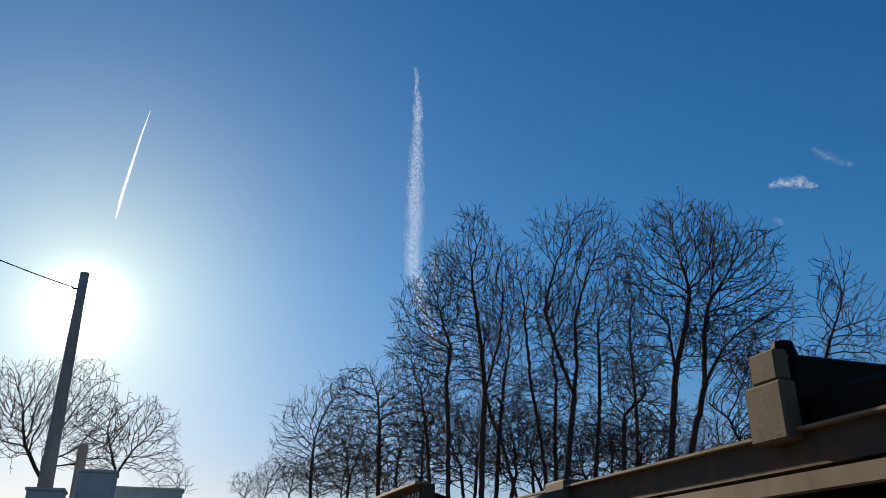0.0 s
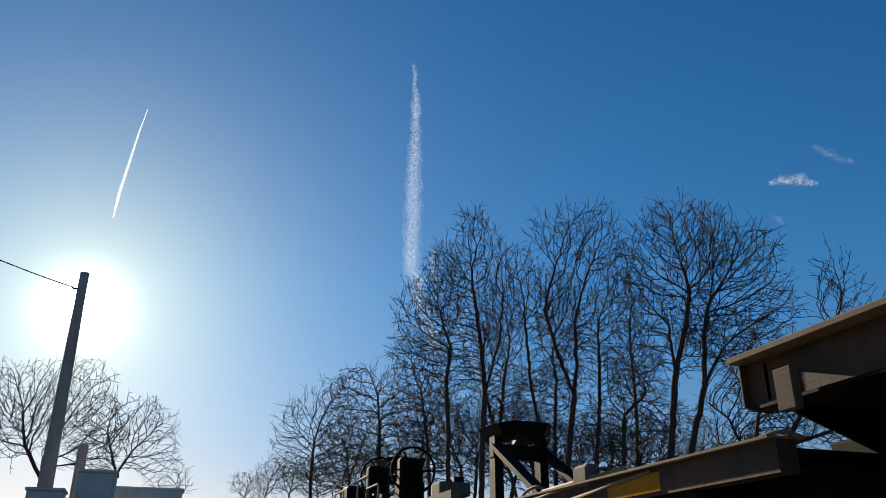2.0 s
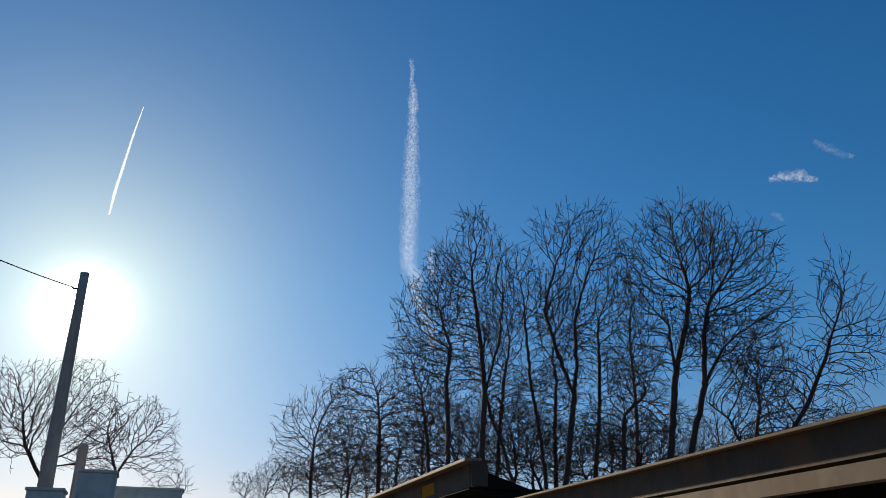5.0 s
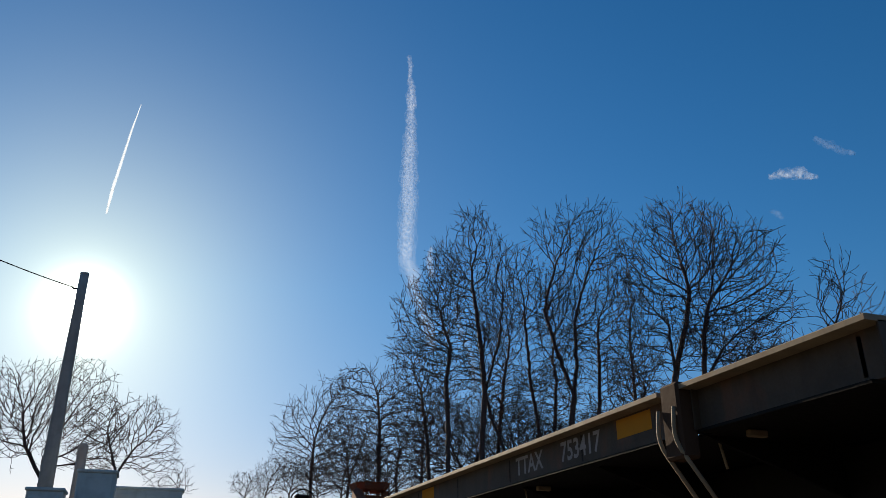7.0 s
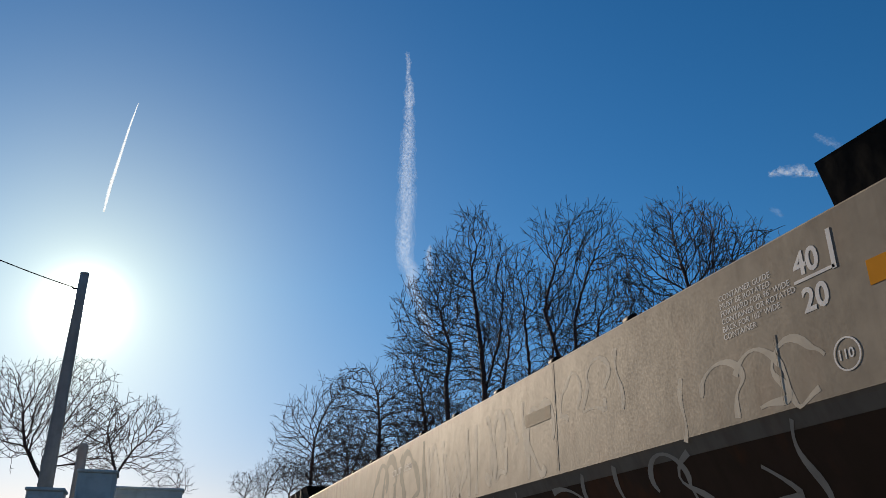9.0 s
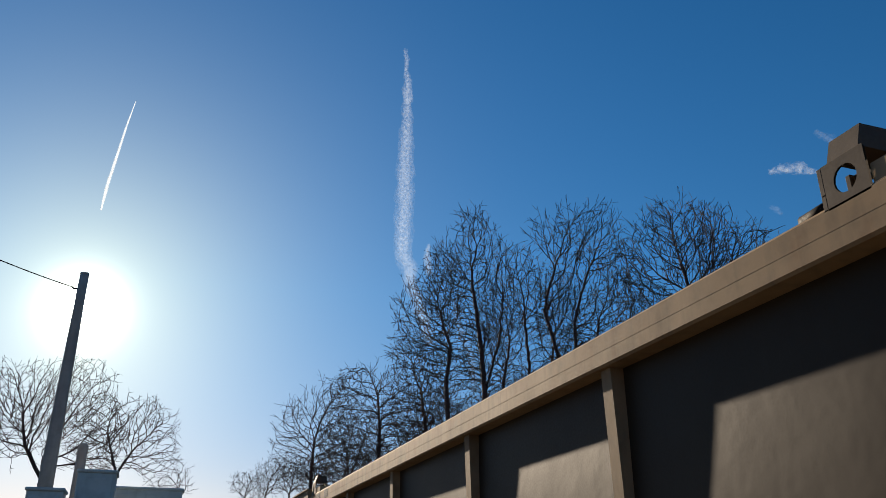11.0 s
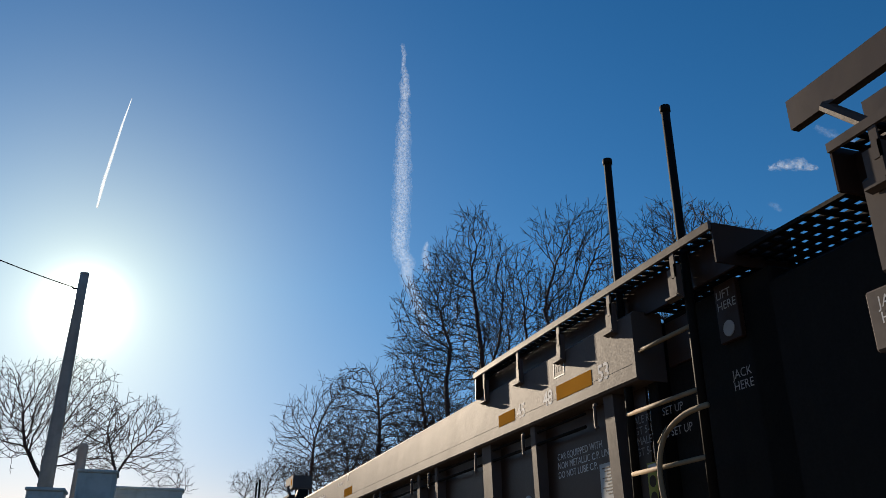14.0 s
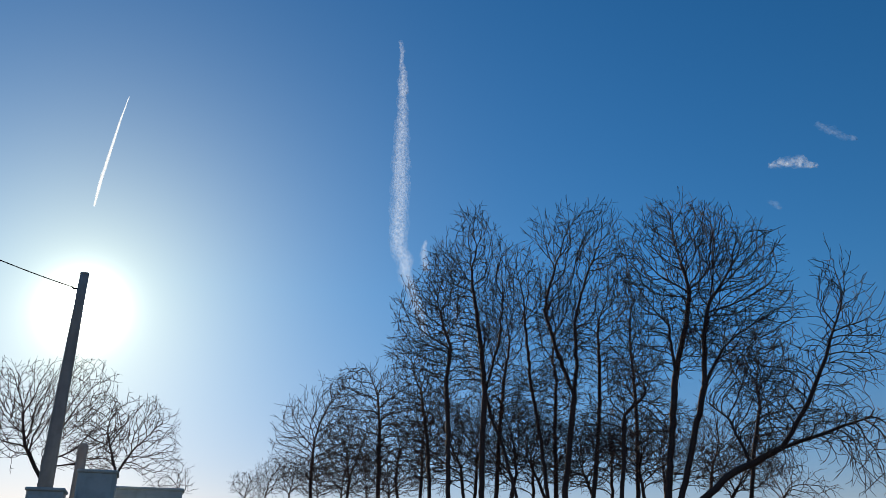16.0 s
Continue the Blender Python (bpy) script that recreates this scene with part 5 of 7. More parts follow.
def ribbed_well(at, length, label, paint, panel, top=2.085, sill=0.44, posts=(), platforms=(3.9, 4.0), details=None, pipes=True, front=0.0, walk_from=0.0):
    """Well car unit with a deep top sill, upright posts and recessed side panels."""
    car = Car("well_car", at, label)
    TRAIN.append(car)
    low = top - sill
    for side in (0, 1):
        m = (lambda v: v) if side == 0 else mirror_x
        prof = [(FACE, low + 0.015), (FACE, top - 0.02), (FACE + 0.02, top), (FACE + 0.22, top), (FACE + 0.22, low), (FACE + 0.015, low)]
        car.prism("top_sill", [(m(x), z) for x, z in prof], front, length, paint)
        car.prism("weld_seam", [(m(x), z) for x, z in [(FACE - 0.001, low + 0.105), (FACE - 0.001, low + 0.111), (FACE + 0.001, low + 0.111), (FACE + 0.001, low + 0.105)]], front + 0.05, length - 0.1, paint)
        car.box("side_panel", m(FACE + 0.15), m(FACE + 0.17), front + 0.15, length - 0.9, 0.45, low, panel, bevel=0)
        car.prism("bottom_sill", [(m(x), z) for x, z in [(FACE + 0.02, 0.36), (FACE + 0.02, 0.52), (FACE + 0.2, 0.52), (FACE + 0.2, 0.36)]], 1.2, length - 1.2, paint)
        for y, w in posts:
            prof = [(FACE + 0.05, low), (FACE + 0.2, low), (FACE + 0.2, 0.52), (FACE + 0.09, 0.52)]
            car.prism("side_post", [(m(x), z) for x, z in prof], y - w / 2, y + w / 2, paint)
        if side == 0 and pipes:
            for z, r in ((low - 0.05, 0.009), (low - 0.14, 0.012)):
                car.bar("pipe", [(FACE + 0.075, front + 0.8, z), (FACE + 0.075, length - 0.8, z)], r, BLACK, sides=8)
            for y, w in posts:
                car.bar("pipe_clamp", rounded([(FACE + 0.0, y + w / 2 + 0.005, low - 0.2), (FACE + 0.0, y + w / 2 + 0.03, low - 0.2), (FACE + 0.0, y + w / 2 + 0.03, low - 0.05), (FACE + 0.0, y + w / 2 + 0.005, low - 0.05)], 0.01, 2), 0.012, paint)
    car.box("well_floor", FACE + 0.21, FAR - 0.21, 1.2, length - 1.2, 0.42, 0.46, BLACK, bevel=0)
    for a, b in ((front, front + 0.12), (length - 0.12, length)):
        car.box("end_wall", FACE + 0.14, FAR - 0.14, a + 0.01, b - 0.01, 0.95, top - 0.05, BLACK, bevel=0.01)
        car.box("lift_pocket", FACE - 0.04, FACE + 0.15, length - 0.3 if a > 1 else front - 0.0, length + 0.08 if a > 1 else front + (0.4 if 0.3 < front < 0.5 else 0.06), 1.33, low - 0.06, paint if a > 1 or 0.3 < front < 0.5 else BLACK, bevel=0.01)
    for s, (a, b) in enumerate(((walk_from, platforms[0]), (length - platforms[1], length + 0.1))):
        if b - a < 0.5:
            continue
        zt = top + 0.19
        perforated(car, FACE - 0.02, FACE + 0.5, a + 0.05, b - 0.05, zt)
        car.prism("walkway_edge", [(FACE - 0.05, zt - 0.02), (FACE - 0.05, zt + 0.025), (FACE - 0.03, zt + 0.025), (FACE - 0.03, zt - 0.02)], a, b, paint)
        # Dark panel paint here stands for the shade under the walkway overhang.
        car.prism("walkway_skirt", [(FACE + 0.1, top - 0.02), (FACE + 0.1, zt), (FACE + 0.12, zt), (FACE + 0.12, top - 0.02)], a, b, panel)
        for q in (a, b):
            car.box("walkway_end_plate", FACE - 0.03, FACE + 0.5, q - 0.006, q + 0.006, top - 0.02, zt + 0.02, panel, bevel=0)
        n = max(2, int((b - a) / 0.62))
        for k in range(n):
            y = a + 0.35 + (b - a - 0.6) * k / (n - 1)
            bm = bmesh.new()
            prism(bm, [(FACE - 0.045, top + 0.1), (FACE - 0.003, top + 0.1), (FACE - 0.003, top - 0.1), (FACE - 0.045, top - 0.07)], y - 0.01, y)
            prism(bm, [(FACE - 0.012, top + 0.1), (FACE - 0.003, top + 0.1), (FACE - 0.003, top - 0.1), (FACE - 0.012, top - 0.1)], y, y + 0.11)
            prism(bm, [(FACE - 0.045, top - 0.09), (FACE - 0.003, top - 0.1), (FACE - 0.003, top - 0.088), (FACE - 0.045, top - 0.078)], y, y + 0.11)
            prism(bm, [(FACE - 0.045, zt - 0.02), (FACE - 0.035, zt - 0.02), (FACE - 0.035, top + 0.02), (FACE - 0.045, top + 0.02)], y - 0.01, y + 0.03)
            car.part("walkway_bracket", bm, paint)
    truck(car, -0.2)
    if details:
        details(car)
    return car


def guide(car, y, z, material, k=1.0):
    """Container guide: a leaning hood on the top sill."""
    bm = bmesh.new()
    a = [(FACE + 0.0, y, z), (FACE + 0.3, y, z), (FACE + 0.3, y + 0.42, z), (FACE + 0.0, y + 0.42, z)]
    b = [(FACE + 0.12, y + 0.14, z + 0.34), (FACE + 0.32, y + 0.14, z + 0.34), (FACE + 0.32, y + 0.36, z + 0.34), (FACE + 0.12, y + 0.36, z + 0.34)]
    a, b = ([(FACE + (p[0] - FACE) * k, y + (p[1] - y) * k, z + (p[2] - z) * k) for p in r] for r in (a, b))
    va, vb = [bm.verts.new(p) for p in a], [bm.verts.new(p) for p in b]
    for i in range(4):
        j = (i + 1) % 4
        bm.faces.new((va[i], va[j], vb[j], vb[i]))
    bm.faces.new(va[::-1])
    bm.faces.new(vb)
    bmesh.ops.recalc_face_normals(bm, faces=bm.faces[:])
    bmesh.ops.bevel(bm, geom=bm.edges[:], offset=0.02, segments=1, affect="EDGES")
    car.part("container_guide", bm, material, "dark leaning container guide")


def guide_frame(car, y, z):
    """Open container guide: two holed cheek plates, a leaning front plate and a cap."""
    for x in (FACE + 0.0, FACE + 0.2):
        bm = bmesh.new()
        slotted(bm, x, y + 0.06, y + 0.3, z - 0.02, z + 0.2, 1)
        car.part("guide_cheek", bm, GIRDER, "dark plate with a round hole")
    bm = bmesh.new()
    prism(bm, [(FACE + 0.0, z + 0.2), (FACE + 0.22, z + 0.2), (FACE + 0.2, z + 0.32), (FACE + 0.04, z + 0.32)], y + 0.08, y + 0.26)
    car.part("guide_cap", bm, GIRDER)
    bm = bmesh.new()
    box(bm, FACE + 0.0, FACE + 0.22, y + 0.30, y + 0.33, z - 0.02, z + 0.06, 0.004)
    box(bm, FACE + 0.0, FACE + 0.05, y + 0.30, y + 0.33, z + 0.06, z + 0.2, 0.004)
    box(bm, FACE + 0.17, FACE + 0.22, y + 0.30, y + 0.33, z + 0.06, z + 0.2, 0.004)
    car.part("guide_front", bm, GIRDER)
    car.prism("guide_gusset", [(FACE + 0.02, z), (FACE + 0.02, z + 0.1), (FACE + 0.2, z + 0.1), (FACE + 0.2, z)], y - 0.28, y + 0.06, TAN)
    car.bar("guide_pin", [(FACE + 0.06, y + 0.3, z + 0.04), (FACE + 0.06, y + 0.52, z + 0.03)], 0.03, BLACK)


def inset(car, name, y0, y1, z0, z1, material, label="", x=None):
    car.box(name, (x or FACE) - 0.0015, (x or FACE) + 0.001, y0, y1, z0, z1, material, label, bevel=0)


def outline(car, y0, y1, z0, z1, x, t=0.012, material=None):
    bm = bmesh.new()
    for a, b, c, d in ((y0, y1, z0, z0 + t), (y0, y1, z1 - t, z1), (y0, y0 + t, z0 + t, z1 - t), (y1 - t, y1, z0 + t, z1 - t)):
        box(bm, x - 0.0012, x + 0.001, a, b, c, d, 0)
    car.part("stencil_frame", bm, material or WHITE)


P = FACE + 0.15
SELC = "brown-grey well car unit with dark recessed side panels"


def marks(car, L, letter, mid=0.0):
    """Lettering of one unit; mid shifts that of the middle bays."""
    car.text("45", FACE, 2.82, 1.735, 0.11, WHITE, bold=0.003)
    car.text("48", FACE, 2.34, 1.735, 0.11, WHITE, bold=0.003)
    car.text("53", FACE, 1.52, 1.735, 0.11, WHITE, bold=0.003)
    inset(car, "reflector_strip", 1.6, 2.12, 1.735, 1.84, YELLOW, "amber reflective strip")
    inset(car, "reflector_strip", 2.87, 3.2, 1.735, 1.83, YELLOW, "amber reflective strip")
    outline(car, 1.98, 2.15, 1.9, 2.03, FACE, 0.01, PLATE)
    car.text("110", FACE, 2.13, 1.94, 0.05, WHITE)
    # lettering in the middle bays
    M = L + mid
    car.text("53", P, M - 8.24, 0.94, 0.42, PALEBLUE, bold=0.012, name="numerals")
    outline(car, M - 9.34, M - 9.02, 0.86, 1.15, P, 0.014)
    car.text("PLATE", P, M - 9.07, 1.06, 0.058, WHITE)
    car.text("H", P, M - 9.14, 0.92, 0.09, WHITE, bold=0.003)
    inset(car, "reflector_strip", M - 9.64, M - 9.14, 1.75, 1.86, YELLOW, "amber reflective strip")
    inset(car, "paint_tick", M - 9.37, M - 9.32, 1.965, 2.06, WHITE)
    car.text("SFLC 9254 " + letter, FACE, M - 8.68, 1.945, 0.05, WHITE, bold=0.002)
    car.text("NON-INTERCHANGE CAR\nSEE EQUIPMENT REGISTER", FACE, M - 6.9, 1.89, 0.05, WHITE)
    inset(car, "reflector_strip", M - 6.56, M - 6.08, 1.72, 1.84, YELLOW, "amber reflective strip")
    car.text("LD LMT 116,500\nPER UNIT", P, M - 5.51, 1.31, 0.095, PALEBLUE, bold=0.002)
    car.text("40 20", FACE, L - 3.6, 1.735, 0.11, WHITE, bold=0.003)
    inset(car, "reflector_strip", L - 3.4, L - 2.9, 1.735, 1.83, YELLOW, "amber reflective strip")
    car.text("CONTAINER SHOE MUST BE\nDOWN FOR 96\" WIDE LOADS\nUP FOR 102\" WIDE LOADS", FACE, L - 4.15, 2.0, 0.045, FADED)
    car.text("48   45", FACE, L - 2.0, 1.735, 0.1, WHITE, bold=0.003)
    inset(car, "reflector_strip", L - 1.1, L - 0.55, 1.76, 1.87, YELLOW, "amber reflective strip")
    car.box("lift_window", FACE - 0.03, FACE + 0.0, L - 0.42, L - 0.2, 1.77, 1.93, paint_frame, bevel=0.01)
    inset(car, "lift_window_pane", L - 0.38, L - 0.24, 1.80, 1.9, YELLOW, x=FACE - 0.031)
    car.text("JACK\nHERE", FACE - 0.042, L + 0.02, 1.5, 0.05, WHITE)
    car.text("MINER TCC-IV-60LT SIDE BRG", FACE + 0.085, L - 0.9, 1.46, 0.06, WHITE)
    car.box("label_plate", FACE + 0.086, FACE + 0.1, L - 2.1, L - 0.7, 1.42, 1.56, PANEL)
    inset(car, "label_plate", 1.58, 1.84, 1.02, 1.25, PLATE, "pale printed label plate", x=P)
    for k in range(9):
        inset(car, "print_line", 1.60 + 0.05 * (k % 2), 1.81 - 0.03 * (k % 3), 1.215 - 0.021 * k, 1.222 - 0.021 * k, GIRDER, x=P - 0.001)
    inset(car, "decal", 1.08, 1.27, 0.93, 1.18, LIME, "yellow-green inspection decal", x=P)
    inset(car, "decal_band", 1.09, 1.26, 1.14, 1.17, WHITE, x=P - 0.001)
    for q, z in ((1.125, 0.975), (1.22, 0.975), (1.22, 1.07)):
        car.part("decal_disc", tube(bmesh.new(), [(P - 0.0025, q, z), (P - 0.001, q, z)], 0.035, 18), GIRDER)
    car.text("CAR EQUIPPED WITH\nNON METALLIC C.P. LINER\nDO NOT LUBE C.P.", P, 2.45, 1.36, 0.05, WHITE)
    bm = bmesh.new()
    tube(bm, [(P - 0.004, 2.99, 1.08), (P + 0.002, 2.99, 1.08)], 0.085, 24)
    car.part("round_decal", bm, PLATE)
    car.bar("brake_chain_hose", rounded([(FACE + 0.07, L - 0.4, 1.0), (FACE + 0.07, L - 0.9, 1.32), (FACE + 0.07, L - 1.4, 1.2), (FACE + 0.07, L - 1.7, 0.9)], 0.25, 8), 0.018, EDGE)
    guide(car, L - 4.5, 2.06, BLACK)


paint_frame = MAROON


def posts_for(L, mid=0.0):
    M = L + mid
    res = [(L - v, 0.08) for v in (2.0, 3.25)] + [(M - v, 0.08) for v in (4.78, 6.33, 7.92, 11.0, 12.6)] + [(L - 4.1, 0.22), (M - 9.43, 0.22)]
    return res + [(1.5, 0.12), (2.66, 0.08), (3.62, 0.2), (5.0, 0.08)]


def slotted(bm, x, y0, y1, z0, z1, n, t=0.012):
    """Upright plate along the track with a column of round-ended holes through it."""
    h = (z1 - z0) / n
    w = y1 - y0
    for k in range(n):
        c, m = (y0 + y1) / 2, z0 + (k + 0.5) * h
        rim = [(c + 0.27 * w * math.cos(a), m + 0.3 * h * math.sin(a)) for a in (2 * math.pi * i / 16 for i in range(16))]
        edge = []
        for i in range(16):
            a = 2 * math.pi * i / 16
            f = 1 / max(abs(math.cos(a)), abs(math.sin(a)))
            edge.append((c + w / 2 * f * math.cos(a), m + h / 2 * f * math.sin(a)))
        for q in (x, x + t):
            r = [bm.verts.new((q, p[0], p[1])) for p in rim]
            e = [bm.verts.new((q, p[0], p[1])) for p in edge]
            for i in range(16):
                j = (i + 1) % 16
                bm.faces.new((r[i], r[j], e[j], e[i]))


def lead_platform(car):
    """Front end of the leading unit: brake wheel, grating, slotted frame, posts and ladder."""
    bm = bmesh.new()
    x, y, z, r = FACE + 0.24, 0.2, 2.25, 0.33
    ring = [(x + r * 0.945 * math.cos(a), y + r * 0.326 * math.cos(a), z + r * math.sin(a)) for a in (2 * math.pi * k / 36 for k in range(37))]
    tube(bm, ring, 0.02, 8)
    wheel = car.part("brake_wheel", bm, BLACK, "black spoked hand brake wheel", True)
    for k in range(8):
        a = 2 * math.pi * (k + 0.3) / 8
        bm = tube(bmesh.new(), [(x + 0.1 * math.cos(a) - 0.02, y + 0.05 + 0.035 * math.cos(a), z + 0.12 * math.sin(a)), (x + r * 0.945 * math.cos(a), y + r * 0.326 * math.cos(a), z + r * math.sin(a))], 0.016, 6)
        car.part("spoke", bm, BLACK, "", True, under=wheel)
    bm = bmesh.new()
    tube(bm, [(x, y - 0.02, z), (x, y + 0.0, z), (x, y + 0.04, z), (x, y + 0.08, z)], [0.08, 0.1, 0.12, 0.12], 24)
    car.part("wheel_hub", bm, CAST, "dished steel hub", under=wheel)
    car.box("brake_gear_box", x - 0.05, x + 0.4, y + 0.12, y + 0.36, z - 0.2, z + 0.16, BLACK, bevel=0.05)
    car.bar("brake_rod", [(x, y + 0.2, z - 0.2), (x + 0.02, y + 0.2, 1.3)], 0.02, EDGE)
    # black shell over the wheels
    bm = bmesh.new()
    rim = [(2.3, 0.3), (2.26, 0.95), (2.16, 1.17), (1.98, 1.31), (1.75, 1.37), (0.7, 1.39), (0.6, 1.66), (-1.45, 1.6), (-1.45, 0.3)]
    for q in (FACE + 0.25, FACE + 0.36):
        bm.faces.new([bm.verts.new((q, p[0], p[1])) for p in rim])
    bm.verts.ensure_lookup_table()
    n = len(rim)
    for i in range(n):
        j = (i + 1) % n
        bm.faces.new((bm.verts[i], bm.verts[j], bm.verts[j + n], bm.verts[i + n]))
    bmesh.ops.recalc_face_normals(bm, faces=bm.faces[:])
    car.part("wheel_cover", bm, BLACK, "black cover over the wheels")
    car.box("end_bulkhead", FACE + 0.3, FAR - 0.3, -0.35, 0.4, 1.3, 2.0, BLACK, bevel=0.03)
    for y0, z0, h in ((0.1, 1.4, 0.17), (-0.18, 1.1, 0.22)):
        car.box("catch_plate", FACE + 0.18, FACE + 0.25, y0, y0 + 0.17, z0, z0 + h, OLIVE, "dull pale catch plate", bevel=0.008)
        car.box("catch_slot", FACE + 0.172, FACE + 0.18, y0 + 0.04, y0 + 0.13, z0 + h * 0.6, z0 + h * 0.8, BLACK, bevel=0)
    # platform
    perforated(car, FACE + 0.1, FAR - 0.2, -1.45, -0.35, 1.93)
    car.prism("platform_edge", [(FACE + 0.08, 1.88), (FACE + 0.08, 1.96), (FACE + 0.1, 1.96), (FACE + 0.1, 1.88)], -1.45, -0.35, BLACK)
    car.box("equipment_box", FACE + 0.24, FACE + 0.6, -1.25, -0.68, 1.58, 1.9, BLACK, "dark grey box with a round badge", bevel=0.02)
    car.part("round_badge", tube(bmesh.new(), [(FACE + 0.23, -0.9, 1.76), (FACE + 0.24, -0.9, 1.76)], 0.045, 20), PLATE)
    for x0 in (FACE + 0.36, FACE + 0.75):
        bm = bmesh.new()
        slotted(bm, x0, -0.8, -0.66, 1.95, 2.8, 4)
        slotted(bm, x0 + 0.02, -1.42, -1.24, 1.95, 2.7, 4)
        box(bm, x0, x0 + 0.03, -1.24, -0.8, 2.5, 2.78, 0.008)
        box(bm, x0, x0 + 0.03, -1.24, -0.8, 1.95, 2.02, 0.005)
        car.part("end_frame", bm, PANEL, "dark frame plate with oval holes")
    car.part("marker_lamp", tube(bmesh.new(), [(FACE + 0.34, -1.1, 2.55), (FACE + 0.36, -1.1, 2.55)], 0.03, 14), YELLOW, "amber round reflector")
    for q, loop, z1 in ((-0.78, -0.5, 3.0), (-1.34, -1.1, 2.68)):
        car.box("hand_post", FACE + 0.13, FACE + 0.17, q - 0.045, q + 0.045, 1.5, z1, BLACK, "dark flat hand post", bevel=0.008)
        car.bar("hand_loop", rounded([(FACE + 0.1, q, z1 - 0.05), (FACE + 0.02, q, z1 + 0.02), (FACE + 0.02, loop - 0.12, z1 + 0.02), (FACE + 0.02, loop - 0.08, 2.3), (FACE + 0.02, loop, 1.5), (FACE + 0.02, loop - 0.06, 1.46), (FACE + 0.08, loop - 0.1, 1.52)], 0.05), 0.014, BLACK)
    for q in (-0.55, -1.12):
        car.bar("ladder_rail", rounded([(FACE + 0.06, q - 0.1, 1.56), (FACE, q - 0.03, 1.5), (FACE, q, 1.38), (FACE, q, 0.4)], 0.05), 0.013, EDGE)
    for k in range(3):
        car.bar("ladder_rung", [(FACE, -1.12, 0.5 + 0.38 * k), (FACE, -0.55, 0.5 + 0.38 * k)], 0.012, EDGE)


def unit_a(car):
    L = 19.4
    marks(car, L, "B", -0.55)
    for words, y in (("SFLC", L - 10.55), ("9254", L - 12.1)):
        car.text(words, P, y, 0.98, 0.26, PALEBLUE, bold=0.008, name="numerals")
    car.text("OWNERSHIP SUBJECT TO A SECURITY AGREEMENT\nFILED WITH THE SURFACE TRANSPORTATION BOARD", P, L - 10.17, 1.42, 0.045, WHITE, wide=0.8)
    lead_platform(car)
    coupler_end(car, -0.6, -1)
    guide_box(car, L + 0.2)


def guide_box(car, y):
    """Box-shaped bracket frame over the joint between two units."""
    bm = bmesh.new()
    x = FACE + 0.65
    prism(bm, [(x, 3.02), (x, 3.34), (x + 0.5, 3.34), (x + 0.5, 3.02)], y - 0.4, y + 0.0)
    prism(bm, [(x, 3.14), (x, 3.34), (x + 0.06, 3.34), (x + 0.06, 3.14)], y, y + 0.75)
    prism(bm, [(x + 0.44, 3.14), (x + 0.44, 3.34), (x + 0.5, 3.34), (x + 0.5, 3.14)], y, y + 0.6)
    prism(bm, [(x + 0.1, 2.2), (x + 0.1, 3.04), (x + 0.2, 3.04), (x + 0.2, 2.2)], y - 0.36, y - 0.24)
    tube(bm, [(x + 0.02, y + 0.5, 3.16), (x + 0.15, y - 0.2, 2.4)], 0.035, 8)
    bmesh.ops.translate(bm, verts=bm.verts[:], vec=(0, 0, -0.13))
    car.part("swing_bracket", bm, MAROON, "box-shaped bracket with an amber square")
    inset(car, "reflector_strip", y - 0.3, y - 0.1, 2.97, 3.13, YELLOW, x=x)


def unit_b(car):
    L = 18.2
    marks(car, L, "C")
    tall_rods(car, 0.54)
    car.box("joint_body", FACE + 0.22, FAR - 0.22, -0.68, 0.3, 0.55, 1.97, BLACK, bevel=0.02)
    perforated(car, FACE + 0.12, FAR - 0.12, -0.68, 1.1, 2.12)
    # Black box added for the shade over the sill's front end.
    car.box("end_shade_box", FACE + 0.22, FACE + 0.4, 0.06, 1.05, 0.6, 2.05, BLACK, bevel=0.015)
    car.box("lift_sign", FACE + 0.185, FACE + 0.22, 0.3, 0.48, 1.72, 2.06, PANEL, "dark plate with white lettering", bevel=0.004)
    car.text("LIFT\nHERE", FACE + 0.184, 0.465, 1.97, 0.05, FADED)
    car.part("round_badge", tube(bmesh.new(), [(FACE + 0.18, 0.39, 1.79), (FACE + 0.185, 0.39, 1.79)], 0.045, 20), FADED)
    car.text("JACK\nHERE", FACE + 0.219, 0.46, 1.52, 0.05, FADED)
    car.box("release_valve_plate", FACE + 0.2, FACE + 0.22, 0.72, 1.0, 1.72, 2.0, PANEL, bevel=0.004)
    car.text("MALE RING SET UP\nHGT 5-1/16\nFEMALE RING SET UP\nHGT 5-1/16", P, 1.42, 1.43, 0.05, FADED)
    car.bar("brake_hose", rounded([(FACE + 0.0, 0.42, 1.36), (FACE - 0.02, 0.7, 1.35), (FACE - 0.02, 0.92, 1.18), (FACE, 0.86, 0.7)], 0.2, 8), 0.016, EDGE)
    car.text("125T", P, L - 1.75, 0.85, 0.3, PALEBLUE, bold=0.008)
    guide_box(car, L + 0.2)


